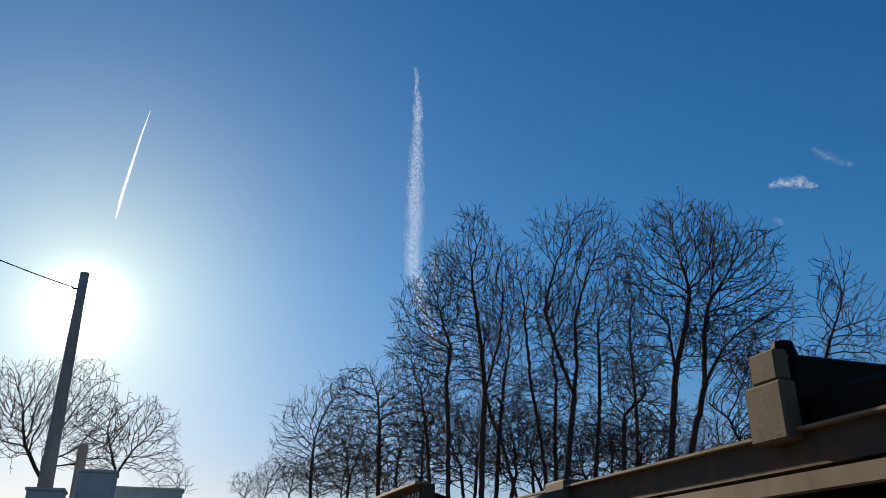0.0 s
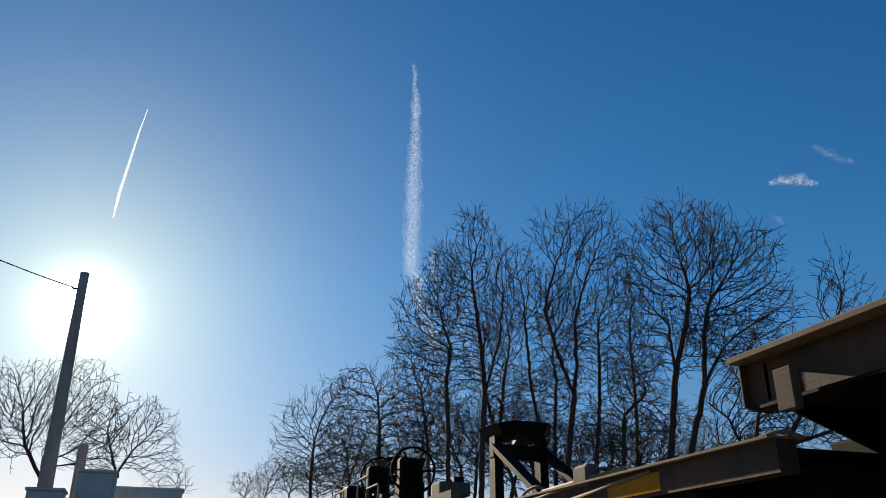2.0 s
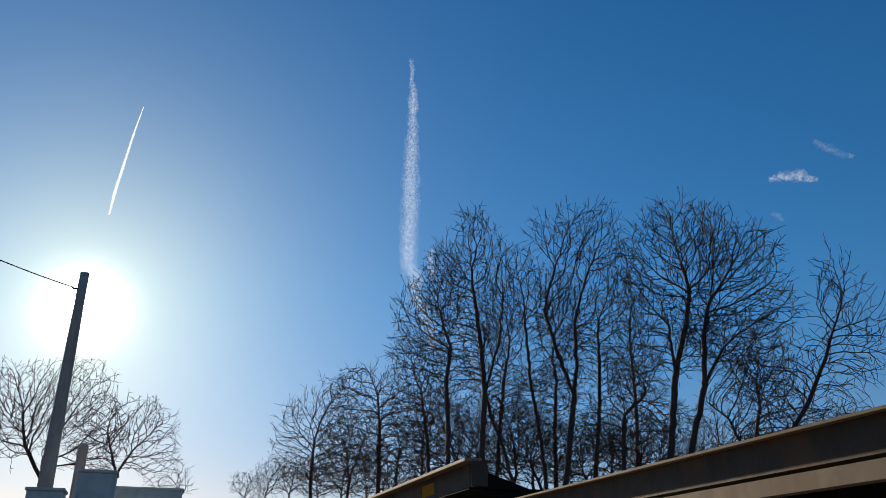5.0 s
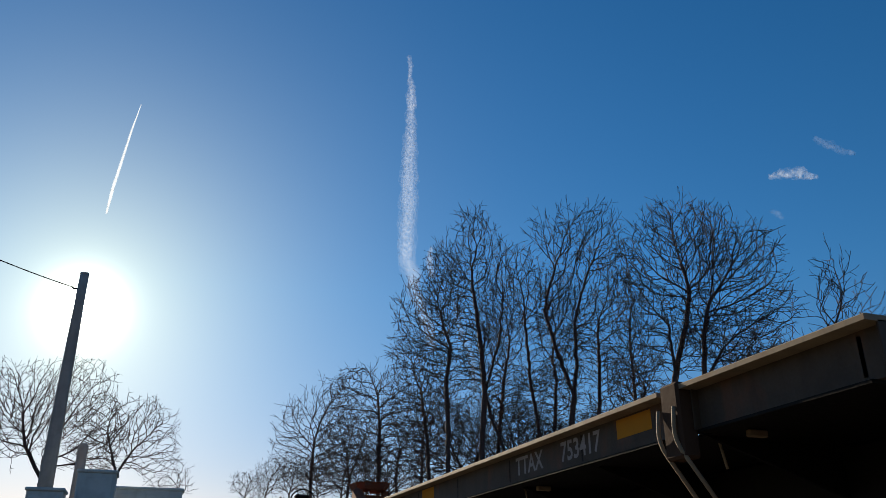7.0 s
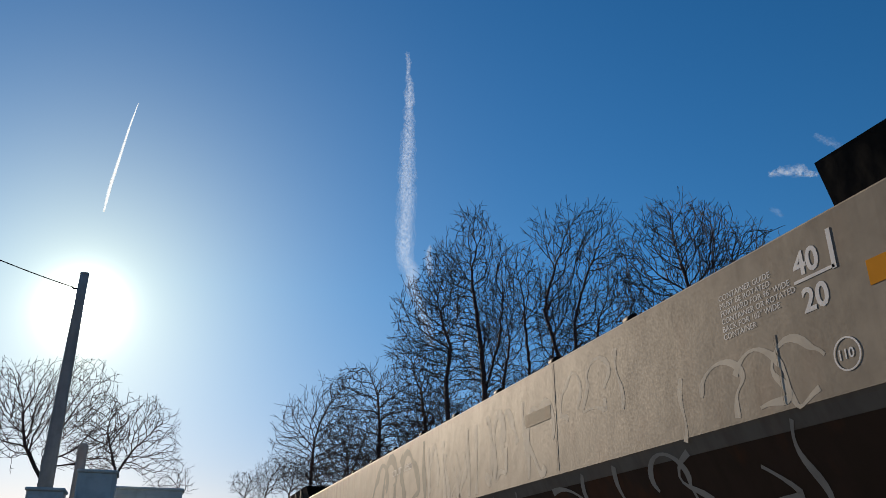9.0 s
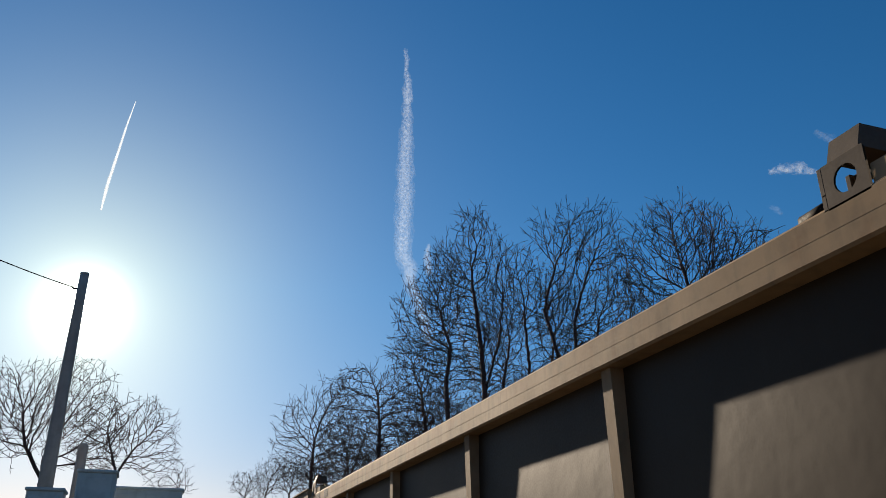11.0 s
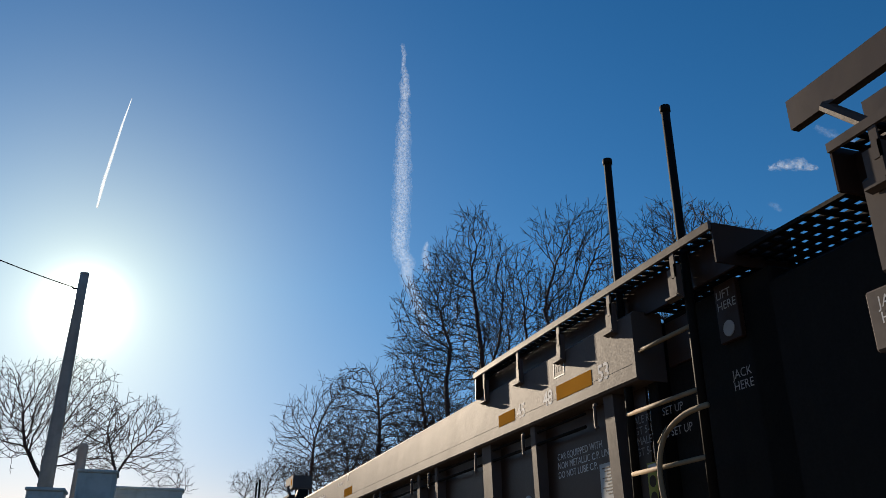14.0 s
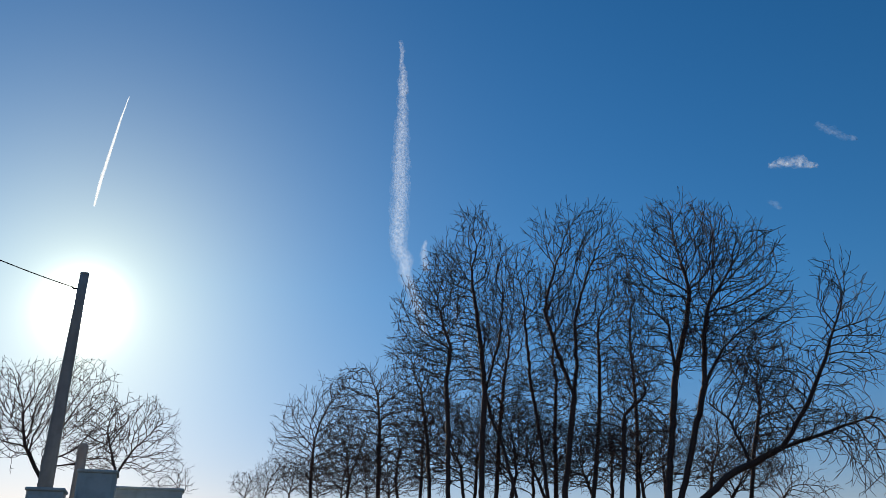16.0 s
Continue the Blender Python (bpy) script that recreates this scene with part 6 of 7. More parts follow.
def unit_c(car):
    L = 19.0
    marks(car, L, "A")
    tall_rods(car, 0.5)
    car.box("joint_body", FACE + 0.22, FAR - 0.22, -0.68, 0.3, 0.55, 1.97, BLACK, bevel=0.02)
    perforated(car, FACE + 0.12, FAR - 0.12, -0.68, 1.1, 2.12)
    for words, y in (("SFLC", L - 10.0), ("9254", L - 11.55)):
        car.text(words, P, y, 0.98, 0.26, PALEBLUE, bold=0.008, name="numerals")
    car.text("A", P, L - 4.55, 0.98, 0.2, WHITE, bold=0.004)
    # open tail of the train
    car.box("end_platform", FACE + 0.02, FAR - 0.02, L + 0.1, L + 1.1, 1.36, 1.42, BLACK)
    car.box("end_step", FACE - 0.01, FACE + 0.35, L + 0.72, L + 1.12, 1.3, 1.5, MAROON, bevel=0.015)
    for q, x, z1 in ((1.0, FACE + 0.03, 2.55), (0.35, FACE + 0.1, 2.75)):
        car.box("hand_post", x, x + 0.05, L + q - 0.05, L + q + 0.05, 1.45, z1, BLACK, "black flat hand post", bevel=0.008)
        car.bar("hand_loop", rounded([(x - 0.03, L + q + 0.04, 1.05), (x - 0.03, L + q + 0.2, 1.05), (x - 0.03, L + q + 0.2, z1 + 0.02), (x - 0.03, L + q, z1 + 0.02), (x - 0.03, L + q, z1 - 0.1)], 0.05), 0.014, BLACK)
    car.bar("hand_loop", rounded([(FACE + 0.1, L + 0.3, 2.7), (FACE + 0.1, L + 0.3, 2.98), (FACE + 0.1, L + 0.42, 2.98), (FACE + 0.1, L + 0.42, 2.7)], 0.04), 0.014, BLACK)
    for q in (1.02, 0.5):
        car.bar("ladder_rail", rounded([(FACE + 0.2, L + q, 1.34), (FACE + 0.02, L + q, 1.3), (FACE + 0.02, L + q - 0.06, 0.4)], 0.1), 0.05, BLACK, sides=10)
    for k in range(3):
        car.bar("ladder_rung", [(FACE + 0.03, L + 0.45, 0.5 + 0.3 * k), (FACE + 0.03, L + 1.0, 0.5 + 0.3 * k)], 0.02, BLACK)
    car.bar("corner_brace", [(FACE + 0.1, L + 0.5, 0.75), (FACE + 0.3, L - 0.1, 1.35)], 0.05, BLACK)
    truck(car, L - 1.1)
    coupler_end(car, L + 0.1, 1)
    car.box("tail_lamp_housing", MID - 0.15, MID + 0.15, L + 1.9, L + 2.1, 1.15, 1.65, REDP, "red end-of-train box", bevel=0.02)


PATCH = steel("repainted brown patch", (0.165, 0.135, 0.108), amount=0.35, rust=0.2)
GHOST = steel("brown ghost of old lettering", (0.195, 0.155, 0.11), amount=0.35, streak=False)
PATCHPALE = steel("faded relief paint", (0.235, 0.19, 0.145), amount=0.35, rust=0.1)


def smooth_well(at, length, label, paint, lower, top=2.04, bend=1.22, details=None, platforms=(3.6, 2.8), step=None, bare=0.0, begin=0.0, skirt=None, stays=()):
    """Well car unit with a smooth plate side that folds inwards below."""
    car = Car("well_car", at, label)
    TRAIN.append(car)
    for side in (0, 1):
        m = (lambda v: v) if side == 0 else mirror_x
        prof = [(FACE, bend), (FACE, top - 0.015), (FACE + 0.015, top), (FACE + 0.13, top), (FACE + 0.13, top - 0.03), (FACE + 0.03, top - 0.03), (FACE + 0.03, bend)]
        bm = prism(bmesh.new(), [(m(x), z) for x, z in prof], begin, length)
        car.part("side_plate", bm, paint)
        roll = [(FACE + 0.0005, bend + 0.002), (FACE + 0.012, bend - 0.02), (FACE + 0.025, bend - 0.052), (FACE + 0.0385, bend - 0.085)]
        car.part("rolled_edge", prism(bmesh.new(), [(m(x), z) for x, z in roll + [(FACE + 0.06, bend - 0.085), (FACE + 0.03, bend + 0.002)]], begin + 0.1 if begin else 0.3, length - 0.4), paint)
        # Continues the side's paint; the shade on this down-facing part is in its colour.
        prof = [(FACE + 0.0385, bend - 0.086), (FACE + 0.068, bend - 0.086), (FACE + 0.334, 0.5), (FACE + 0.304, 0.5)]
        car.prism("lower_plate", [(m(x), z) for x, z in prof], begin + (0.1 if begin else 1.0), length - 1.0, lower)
        if step:
            prof = [(FACE - 0.008, step - 0.045), (FACE - 0.008, step + 0.045), (FACE, step + 0.05), (FACE, step - 0.05)]
            car.prism("rub_rail", [(m(x), z) for x, z in prof], begin + (1.4 if begin else 0.6), length - 0.6, paint)
    car.box("well_floor", FACE + 0.3, FAR - 0.3, 1.0, length - 1.0, 0.46, 0.5, BLACK, bevel=0)
    for a in (begin + 0.3, length - 0.4):
        car.box("end_wall", FACE + 0.03, FAR - 0.03, a, a + 0.1, 0.95, top - 0.04, BLACK, bevel=0.01)
    for a, b, way in ((begin + 0.06 if begin else 0.3, platforms[0], 1), (length - platforms[1], length - 0.1, -1)):
        z, zl, lean = top + 0.20, top, 0.03
        if skirt and way > 0:
            zl, z, lean = skirt[0], skirt[1], 0.1
        base = FACE + 0.04 if zl >= top else FACE - 0.004
        bm = bmesh.new()
        ya, yb = (a + bare, b) if way > 0 else (b - bare * 0.5, a)
        verts = [(base, ya, zl), (base, yb, zl), (FACE - lean, yb, z + 0.02), (FACE - lean, ya, z)]
        back = [(base + 0.02, ya, zl), (base + 0.02, yb, zl), (FACE - lean + 0.02, yb, z + 0.02), (FACE - lean + 0.02, ya, z)]
        va, vb = [bm.verts.new(p) for p in verts], [bm.verts.new(p) for p in back]
        for i in range(4):
            j = (i + 1) % 4
            bm.faces.new((va[i], va[j], vb[j], vb[i]))
        bm.faces.new(va)
        bm.faces.new(vb[::-1])
        bmesh.ops.recalc_face_normals(bm, faces=bm.faces[:])
        car.part("walkway_skirt", bm, BLACK, "black walkway skirt plate")
        perforated(car, FACE - lean + 0.03, FACE + 0.6, min(a, b), max(a, b), z)
        for q in (stays if stays and way > 0 else (0.25, 0.5, 0.75)):
            y = a + (b - a) * q
            bm = bmesh.new()
            prism(bm, [(FACE - lean, z), (FACE + 0.02, z), (FACE + 0.0, zl - 0.04), (FACE - 0.03, zl - 0.04)], y - 0.03, y + 0.03)
            car.part("walkway_bracket", bm, paint)
    for k in range(8):
        y = length * (0.25 + 0.06 * k)
        car.bar("lashing_knob", [(FACE + 0.04, y - 0.05, top + 0.015), (FACE + 0.04, y + 0.06, top + 0.015)], 0.025, BLACK, sides=8)
    truck(car, -0.6)
    if details:
        details(car)
    return car


def end_plate(car, y0, y1, z0, z1, amber=True):
    car.box("end_plate", FACE - 0.03, FACE - 0.001, y0, y1, z0, z1, GREIGE, "pale end plate with bent edge", bevel=0.012)
    car.bar("edge_bar", rounded([(FACE - 0.035, y1, z0 - 0.25), (FACE - 0.035, y1, z1 + 0.01), (FACE - 0.035, y0, z1 + 0.015)], 0.08), 0.018, BLACK)
    if amber:
        inset(car, "reflector_strip", y0 + 0.1, y1 - 0.12, z1 - 0.26, z1 - 0.1, YELLOW, "amber reflective strip", x=FACE - 0.031)


def d_w1(car):
    end_plate(car, 0.05, 0.62, 1.33, 2.0)
    end_posts(car, -1.95, 1.25, 2.42)
    brake_wheel(car, FACE + 0.5, -2.3, 2.3, 0.28)
    car.box("end_platform", FACE + 0.05, FAR - 0.1, -2.6, 0.2, 1.22, 1.26, BLACK)
    car.box("slack_box", FACE + 0.2, FACE + 1.0, -0.9, 0.3, 2.05, 2.4, BLACK, bevel=0.04)
    coupler_end(car, -1.4, -1)
    # bracket on the side
    for a, b in ((1.2, 1.36), (1.55, 1.75)):
        car.box("hand_brake_bracket", FACE - 0.09, FACE, a, b, 1.4, 1.48, BLACK, bevel=0.015)
    car.bar("bell_crank", [(FACE - 0.05, 1.1, 1.42), (FACE - 0.05, 1.8, 1.42)], 0.02, BLACK)
    car.text("45", FACE, 3.15, 1.765, 0.115, WHITE, bold=0.003)
    car.text("48", FACE, 2.67, 1.78, 0.12, WHITE, bold=0.004)
    for y in (2.92, 2.44, 3.715):
        inset(car, "paint_tick", y, y + 0.028, 1.755, 1.9, WHITE)
    inset(car, "reflector_strip", 3.13, 3.62, 1.61, 1.71, YELLOW, "amber reflective strip")
    car.text("40", FACE, 3.97, 1.79, 0.11, WHITE, bold=0.003)
    car.text("20", FACE, 3.96, 1.625, 0.11, WHITE, bold=0.003)
    inset(car, "fraction_bar", 3.75, 3.98, 1.765, 1.776, WHITE)
    car.text("CONTAINER GUIDE\nMUST BE ROTATED\nFORWARD FOR 96\" WIDE\nCONTAINER OR ROTATED\nBACK FOR 102\" WIDE\nCONTAINER", FACE, 4.5, 1.88, 0.032, FADED)
    stroke(car, [(3.77 + 0.07 * math.cos(a), 1.37 + 0.07 * math.sin(a)) for a in (2 * math.pi * k / 28 for k in range(29))], 0.004, WHITE)
    car.text("110", FACE, 3.82, 1.352, 0.042, WHITE, bold=0.001)
    for y in (4.14, 3.47):
        car.bar("weld_bead", [(FACE - 0.002, y, 1.24), (FACE - 0.002, y, 1.55)], 0.0007, GREIGE, sides=6)
    car.box("hinge_block", FACE - 0.02, FACE + 0.05, 3.6, 3.99, 1.94, 2.045, GREIGE, "pale hinge block on the top edge", bevel=0.012)
    car.bar("hinge_pin", [(FACE - 0.03, 3.5, 2.03), (FACE - 0.03, 4.02, 2.06)], 0.022, BLACK)
    car.text("PAT NO. 5,170,716\nPAT NO. 4,905,503\nPAT NO. 4,893,567", FACE + 0.055, 3.13, 1.06, 0.034, FADED)
    car.text("NON-INTERCHANGE CAR", FACE + 0.13, 3.62, 0.87, 0.06, FADED)
    inset(car, "stencil_patch", 6.47, 6.94, 1.62, 1.72, OLIVE, "faded rectangular sticker")
    for y0, y1, z0, z1, n, seed in ((2.35, 3.0, 1.47, 1.68, 3, 3), (2.3, 3.1, 1.25, 1.43, 4, 4)):
        graffiti(car, FACE, y0, y1, z0, z1, seed, SPRAY, 0.02, n)
    graffiti(car, FACE, 5.2, 8.0, 1.45, 1.9, 5, SPRAY, 0.016, 6)
    car.text("LD LMT 119,500", FACE, 12.6, 1.66, 0.08, WHITE)
    inset(car, "reflector_strip", 12.7, 13.13, 1.61, 1.72, YELLOW, "amber reflective strip")
    inset(car, "repainted_patch", 11.9, 14.35, 1.22, 1.58, PATCH)
    for k, y in enumerate((13.1, 13.38, 13.62, 13.9)):
        outline(car, y - 0.18, y, 1.3, 1.5, FACE - 0.002, 0.022, PATCHPALE)
    for y, z, w, h in ((13.3, 1.58, 0.27, 0.39), (13.86, 1.58, 0.22, 0.37), (14.26, 1.5, 0.2, 0.42), (14.85, 1.24, 0.28, 0.25), (15.35, 1.3, 0.24, 0.4), (12.5, 1.74, 0.3, 0.22)):
        bubble(car, y, z, w, h, SPRAYDARK if y < 13.8 else SPRAY)
    for y, z in ((13.42, 1.74), (13.52, 1.74), (13.46, 1.66)):
        bubble(car, y, z, 0.022, 0.035, None, SPRAYDARK, 0.0007)
    graffiti(car, FACE, 9.0, 12.0, 1.3, 1.7, 12, SPRAY, 0.02, 5)
    for y, w in ((13.2, 0.35), (13.85, 0.4), (14.5, 0.3)):
        bubble(car, y, 0.72, w, 0.45, SPRAYDARK, fold=1.22)
    for y in (13.3, 13.6, 13.95, 14.6, 15.1):
        stroke(car, [(y, 1.19), (y - 0.06, 1.05), (y - 0.1, 0.8)], 0.02, SPRAYDARK, 1.22)
    graffiti(car, FACE, 14.0, 14.6, 0.98, 1.17, 14, SPRAYDARK, 0.008, 5, fold=1.22)
    graffiti(car, FACE, 15.2, 17.0, 0.75, 1.18, 15, SPRAY, 0.02, 4, fold=1.22)
    inset(car, "stencil_patch", 16.13, 16.6, 1.61, 1.72, OLIVE, "faded rectangular sticker")
    car.text("40", FACE, 15.9, 1.78, 0.12, FADED, bold=0.003)
    car.text("20", FACE, 15.9, 1.6, 0.12, FADED, bold=0.003)
    inset(car, "fraction_bar", 15.65, 15.9, 1.745, 1.757, FADED)
    car.text("CONTAINER GUIDE\nMUST BE ROTATED\nFORWARD FOR 96\" WIDE\nCONTAINER OR ROTATED\nBACK FOR 102\" WIDE\nCONTAINER", FACE, 15.55, 1.86, 0.05, FADED)
    end_plate(car, 18.1, 19.15, 1.52, 1.98, False)
    car.text("125", FACE - 0.031, 18.6, 1.68, 0.12, WHITE)
    guide(car, 15.6, 2.0, BLACK, 0.5)


def d_w2(car):
    tall_rods(car, -0.75, 2.72)
    end_plate(car, 0.02, 0.5, 1.45, 1.95)
    car.text("53", FACE, 1.55, 1.76, 0.13, WHITE, bold=0.003)
    car.text("40", FACE, 3.02, 1.80, 0.115, WHITE, bold=0.004)
    car.text("20", FACE, 3.0, 1.62, 0.115, WHITE, bold=0.004)
    inset(car, "fraction_bar", 2.78, 3.03, 1.765, 1.78, WHITE)
    inset(car, "paint_tick", 2.77, 2.795, 1.76, 1.95, WHITE)
    car.text("CONTAINER GUIDE\nMUST BE ROTATED\nFORWARD FOR 96\" WIDE\nCONTAINER OR ROTATED\nBACK FOR 102\" WIDE\nCONTAINER", FACE, 3.57, 1.86, 0.032, WHITE)
    bm = bmesh.new()
    rings = [[bm.verts.new((FACE - 0.0012, 2.81 + r * math.cos(a), 1.38 + r * math.sin(a))) for a in (2 * math.pi * k / 32 for k in range(32))] for r in (0.066, 0.074)]
    for k in range(32):
        bm.faces.new((rings[0][k], rings[0][(k + 1) % 32], rings[1][(k + 1) % 32], rings[1][k]))
    car.part("stencil_ring", bm, WHITE)
    car.text("110", FACE, 2.865, 1.36, 0.045, WHITE, bold=0.001)
    inset(car, "reflector_strip", 2.22, 2.62, 1.62, 1.73, YELLOW, "amber reflective strip")
    graffiti(car, FACE, 2.9, 4.2, 1.2, 1.55, 31, SPRAY, 0.02, 4)
    graffiti(car, FACE, 4.5, 5.4, 1.5, 1.9, 37, SPRAY, 0.02, 3)
    graffiti(car, FACE, 5.7, 8.6, 1.25, 1.85, 32, SPRAY, 0.04, 12)
    graffiti(car, FACE, 3.0, 8.5, 0.75, 1.18, 36, SPRAY, 0.022, 11, fold=1.22)
    graffiti(car, FACE, 8.4, 10.6, 1.25, 1.95, 33, SPRAYDARK, 0.06, 5)
    inset(car, "stencil_patch", 5.58, 6.02, 1.63, 1.73, OLIVE, "faded rectangular sticker")
    for y in (5.51, 3.22):
        car.bar("weld_bead", [(FACE - 0.002, y, 1.25), (FACE - 0.002, y, 2.02 if y > 5 else 1.58)], 0.0007, GREIGE, sides=6)
    car.text("LD LMT 119,500", FACE, 9.8, 1.72, 0.08, WHITE)


def d_w5(car):
    car.box("end_plate", FACE - 0.02, FACE + 0.02, 1.05, 1.9, 1.3, 2.05, BLACK, "black end plate with rounded corner", bevel=0.015)
    car.bar("edge_bar", rounded([(FACE - 0.02, 1.94, 1.25), (FACE - 0.02, 1.92, 2.02), (FACE - 0.02, 1.1, 2.07)], 0.12), 0.012, EDGE)
    car.text("OS-1\nDB-60\nBP-60", FACE - 0.021, 1.62, 1.85, 0.06, FADED)
    car.part("amber_dot", tube(bmesh.new(), [(FACE - 0.075, 2.02, 2.14), (FACE - 0.07, 2.02, 2.14)], 0.028, 14), YELLOW, "small amber reflector")
    car.bar("weld_bead", [(FACE - 0.002, 3.16, 1.335), (FACE - 0.002, 1.98, 1.31)], 0.008, EDGE, sides=6)
    car.bar("weld_bead", [(FACE - 0.002, 3.16, 1.335), (FACE - 0.002, 3.13, 1.22)], 0.008, EDGE, sides=6)
    end_posts(car, -1.2, 1.3, 2.45)
    end_posts(car, -2.3, 1.3, 2.35, steps=False)
    car.box("end_platform", FACE + 0.05, FAR - 0.1, -2.4, 0.2, 1.22, 1.26, BLACK)
    coupler_end(car, -0.4, -1)
    for a, b in ((2.72, 2.9), (3.2, 3.34)):
        car.box("hand_brake_bracket", FACE - 0.1, FACE, a, b, 1.46, 1.53, BLACK, bevel=0.015)
    car.text("EMPTY LOAD", FACE - 0.001, 2.63, 1.235, 0.06, FADED, bold=0.002)
    car.text("16\" 1-1", FACE, 2.45, 1.36, 0.05, FADED)
    car.text("40", FACE, 5.7, 1.84, 0.11, FADED)
    car.text("20", FACE, 5.75, 1.7, 0.11, FADED)
    car.text("45", FACE, 5.05, 1.84, 0.11, FADED)
    car.text("CP 527186", FACE, 15.75, 1.69, 0.18, GHOST, bold=0.004)
    car.text("1/2\" ADJ. BLOCK", FACE + 0.02, 2.57, 1.165, 0.05, PATCHPALE, bold=0.001)
    inset(car, "repainted_patch", 1.96, 2.59, 1.5, 1.62, PATCH)
    outline(car, 5.17, 5.72, 1.5, 1.6, FACE - 0.008, 0.008, GIRDER)
    graffiti(car, FACE, 12.4, 13.9, 1.6, 1.95, 41, SPRAY, 0.012, 2)
    graffiti(car, FACE, 10.0, 14.0, 0.7, 1.18, 42, SPRAY, 0.012, 5, fold=1.22)
    rng = random.Random(8)
    for k in range(22):                       # peeled and dented spots along the rub rail
        y = 10.5 + 8.0 * rng.random()
        w = rng.uniform(0.06, 0.35)
        bm = bmesh.new()
        ring = [(y + w * math.cos(a) * rng.uniform(0.7, 1.0), 1.555 + 0.04 * max(-1, min(1, 2.2 * math.sin(a))) * rng.uniform(0.75, 1.1)) for a in (2 * math.pi * i / 12 for i in range(12))]
        f = bm.faces.new([bm.verts.new((FACE - 0.0085 - 0.0002 * k, p, z)) for p, z in ring])
        f.normal_update()
        if f.normal.x > 0:
            f.normal_flip()
        car.part("peeled_patch", bm, ORANGE if k % 3 == 0 else (BLACK if k % 3 == 1 else GREIGE))
    for y0, y1, mat in ((13.62, 13.94, BLACK), (13.32, 13.62, GIRDER), (13.18, 13.33, WHITE), (12.72, 13.14, GREIGE), (15.8, 16.3, GREIGE)):
        bm = bmesh.new()
        n = 9
        lo = [bm.verts.new((FACE - 0.0105, y0 + (y1 - y0) * i / n, 1.512 + rng.uniform(0, 0.02))) for i in range(n + 1)]
        hi = [bm.verts.new((FACE - 0.0105 - rng.uniform(0, 0.002), y0 + (y1 - y0) * i / n + rng.uniform(-0.01, 0.01), 1.598 - rng.uniform(0, 0.03))) for i in range(n + 1)]
        for i in range(n):
            bm.faces.new((lo[i], hi[i], hi[i + 1], lo[i + 1]))
        bmesh.ops.solidify(bm, geom=bm.faces[:], thickness=0.0015)
        bmesh.ops.recalc_face_normals(bm, faces=bm.faces[:])
        car.part("peeled_tape", bm, mat, "torn strip of peeling tape")
    inset(car, "emblem", 17.2, 17.5, 1.72, 2.0, FADED)
    end_plate(car, 19.3, 19.95, 1.32, 2.0, False)
    car.box("lift_window", FACE - 0.06, FACE - 0.03, 19.4, 19.62, 1.72, 1.92, GREIGE, bevel=0.01)
    inset(car, "lift_window_hole", 19.44, 19.58, 1.76, 1.88, BLACK, x=FACE - 0.061)
    car.text("COMP SHOES\nWEAR BEAMS", FACE, 18.9, 1.86, 0.065, FADED)
    car.text("MINER TCC-III", FACE, 18.9, 1.5, 0.065, FADED)


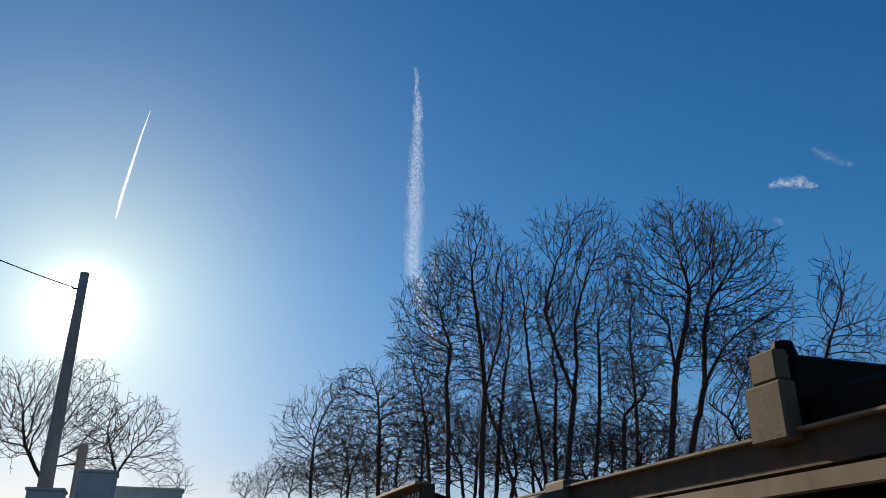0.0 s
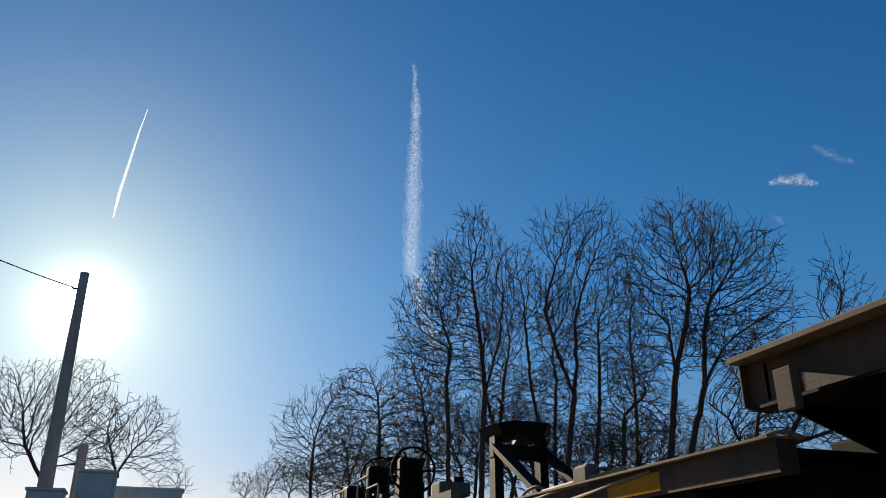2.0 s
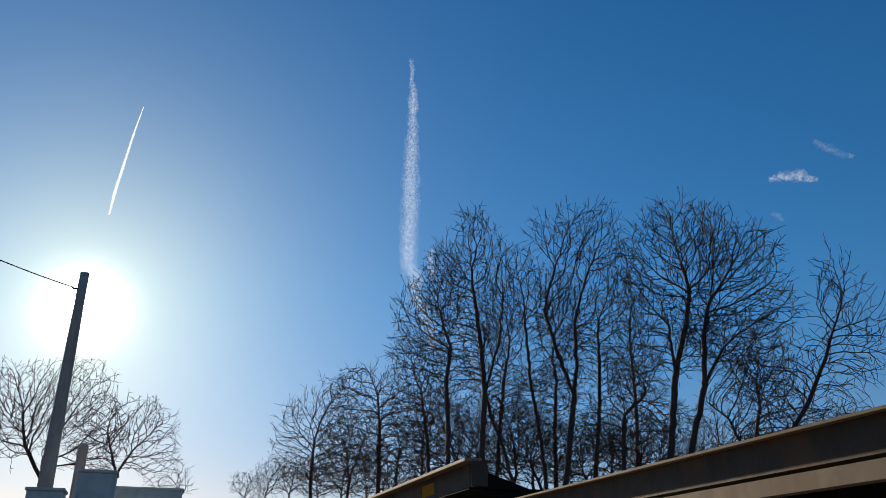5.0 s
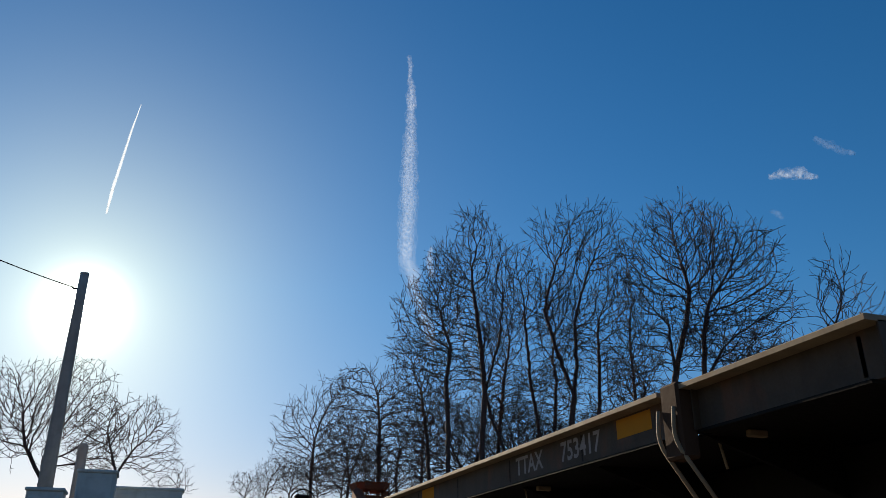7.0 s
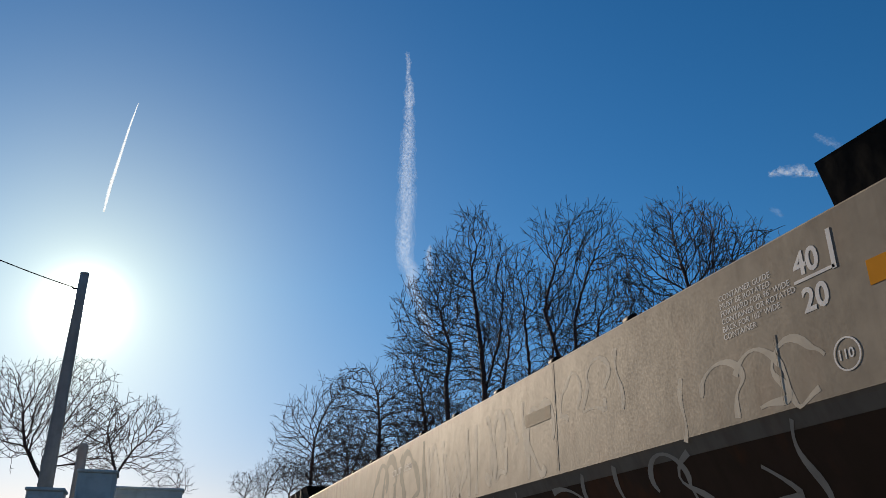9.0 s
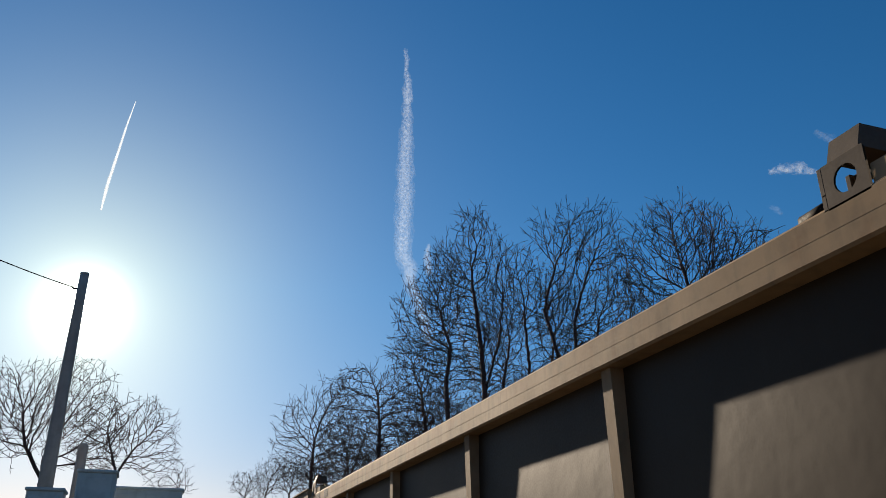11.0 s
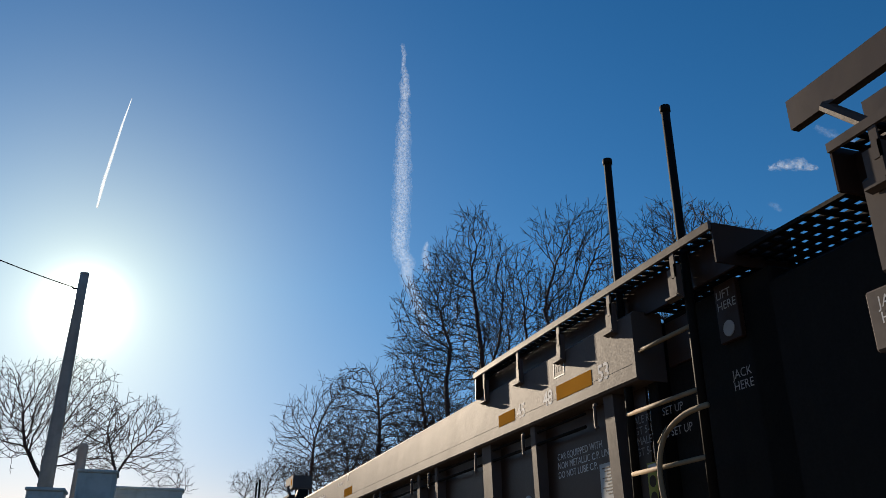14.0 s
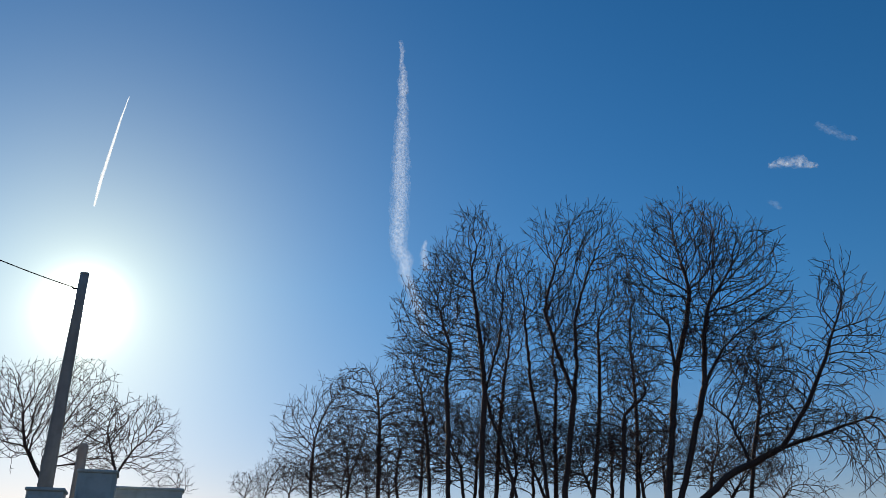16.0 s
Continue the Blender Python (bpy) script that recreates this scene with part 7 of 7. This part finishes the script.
def d_w4(car):
    L = 20.0
    for y in (L - 3.75, 4.0):
        guide_frame(car, y - 0.2, 2.04)
    car.box("lift_window", FACE - 0.02, FACE + 0.05, L - 0.1, L + 0.08, 1.3, 1.75, GREIGE, bevel=0.015)
    inset(car, "lift_window_hole", L - 0.05, L + 0.03, 1.45, 1.65, BLACK, x=FACE - 0.021)
    inset(car, "label_plate", L - 5.02, L - 4.72, 1.89, 2.03, GREIGE, x=FACE - 0.001)
    inset(car, "label_plate", L - 4.37, L - 3.99, 1.9, 2.02, OLIVE, "dull olive warning plate", x=FACE - 0.001)
    for k in range(4):
        inset(car, "print_line", L - 5.0, L - 4.74 - 0.04 * (k % 2), 1.905 + 0.03 * k, 1.918 + 0.03 * k, GIRDER, x=FACE - 0.003)
        inset(car, "print_line", L - 4.35, L - 4.02 - 0.05 * (k % 2), 1.91 + 0.027 * k, 1.92 + 0.027 * k, FADED, x=FACE - 0.003)
    for a, b in ((L - 3.4, L), (0.0, 3.4)):
        car.prism("sill_cap", [(FACE - 0.03, 2.0), (FACE - 0.03, 2.16), (FACE + 0.25, 2.16), (FACE + 0.25, 2.0)], a, b, TAN)
        car.prism("cap_lip", [(FACE - 0.06, 2.16), (FACE - 0.06, 2.18), (FACE + 0.27, 2.18), (FACE + 0.27, 2.16)], a - 0.02, b + 0.02, TAN)
    car.text("20\n40", FACE + 0.045, L - 3.68, 1.52, 0.09, FADED)
    car.text("LMT 14", P, L - 5.07, 1.06, 0.1, BLACK, bold=0.003)
    for k in range(6):
        inset(car, "faded_numeral_bar", L - 4.75 - 0.2 * k, L - 4.61 - 0.2 * k, 1.24, 1.42, GIRDER, x=P)
    graffiti(car, P, L - 9.0, L - 7.4, 0.9, 1.4, 51, SPRAYDARK, 0.025, 4)
    car.box("vent_box", FACE + 0.06, FACE + 0.19, L - 3.4, L - 3.1, 1.0, 1.2, BLACK, bevel=0.02)
    end_posts(car, L + 0.6, 1.2, 2.0, steps=False)
    car.box("end_platform", FACE + 0.05, FAR - 0.1, L, L + 1.6, 1.16, 1.2, BLACK)
    coupler_end(car, L + 0.2, 1)
    truck(car, L - 1.0)


W1 = "weathered grey-beige smooth-sided well car with spray paint"
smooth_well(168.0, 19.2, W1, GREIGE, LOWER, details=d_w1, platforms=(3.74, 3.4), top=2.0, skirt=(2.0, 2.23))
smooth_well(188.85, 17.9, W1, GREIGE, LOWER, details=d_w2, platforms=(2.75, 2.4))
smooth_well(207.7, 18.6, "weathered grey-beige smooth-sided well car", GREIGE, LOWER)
# Shade below the sill is put into this car's dark panel colour.
ribbed_well(229.5, 20.0, "weathered tan well car with side posts and panels darkened for shade", TAN, steel("stained brown panel darkened for recess shade", (0.036, 0.027, 0.019), dirt=(0.03, 0.022, 0.015), amount=0.5, rough=0.5, shine=0.1), top=2.05, sill=0.23,
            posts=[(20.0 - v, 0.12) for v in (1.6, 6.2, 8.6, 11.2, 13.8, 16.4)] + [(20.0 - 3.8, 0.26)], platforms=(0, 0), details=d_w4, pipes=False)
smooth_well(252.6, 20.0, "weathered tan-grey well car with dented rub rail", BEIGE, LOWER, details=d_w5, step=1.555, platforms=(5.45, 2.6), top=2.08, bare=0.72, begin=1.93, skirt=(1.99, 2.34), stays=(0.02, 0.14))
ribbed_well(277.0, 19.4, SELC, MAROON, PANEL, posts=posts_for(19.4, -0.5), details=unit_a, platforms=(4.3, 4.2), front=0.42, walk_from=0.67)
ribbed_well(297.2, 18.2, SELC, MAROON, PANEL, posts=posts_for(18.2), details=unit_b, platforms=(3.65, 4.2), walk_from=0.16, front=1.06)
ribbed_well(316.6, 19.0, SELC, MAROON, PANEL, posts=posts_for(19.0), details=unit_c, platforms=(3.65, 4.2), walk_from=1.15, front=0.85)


# ---- movement ----
def motions():
    for car in TRAIN:
        y = car.at + SHIFT
        walk(car.root, [(0.0, pose(MID, y, RAILTOP)), (16.0, pose(MID, y - 16.0 * SPEED, RAILTOP))])
    for ob, drift in TRAILS:
        a = ob.location.copy()
        walk(ob, [(0.0, Matrix.Translation(a)), (16.0, Matrix.Translation(a + Vector(drift)))])


motions()
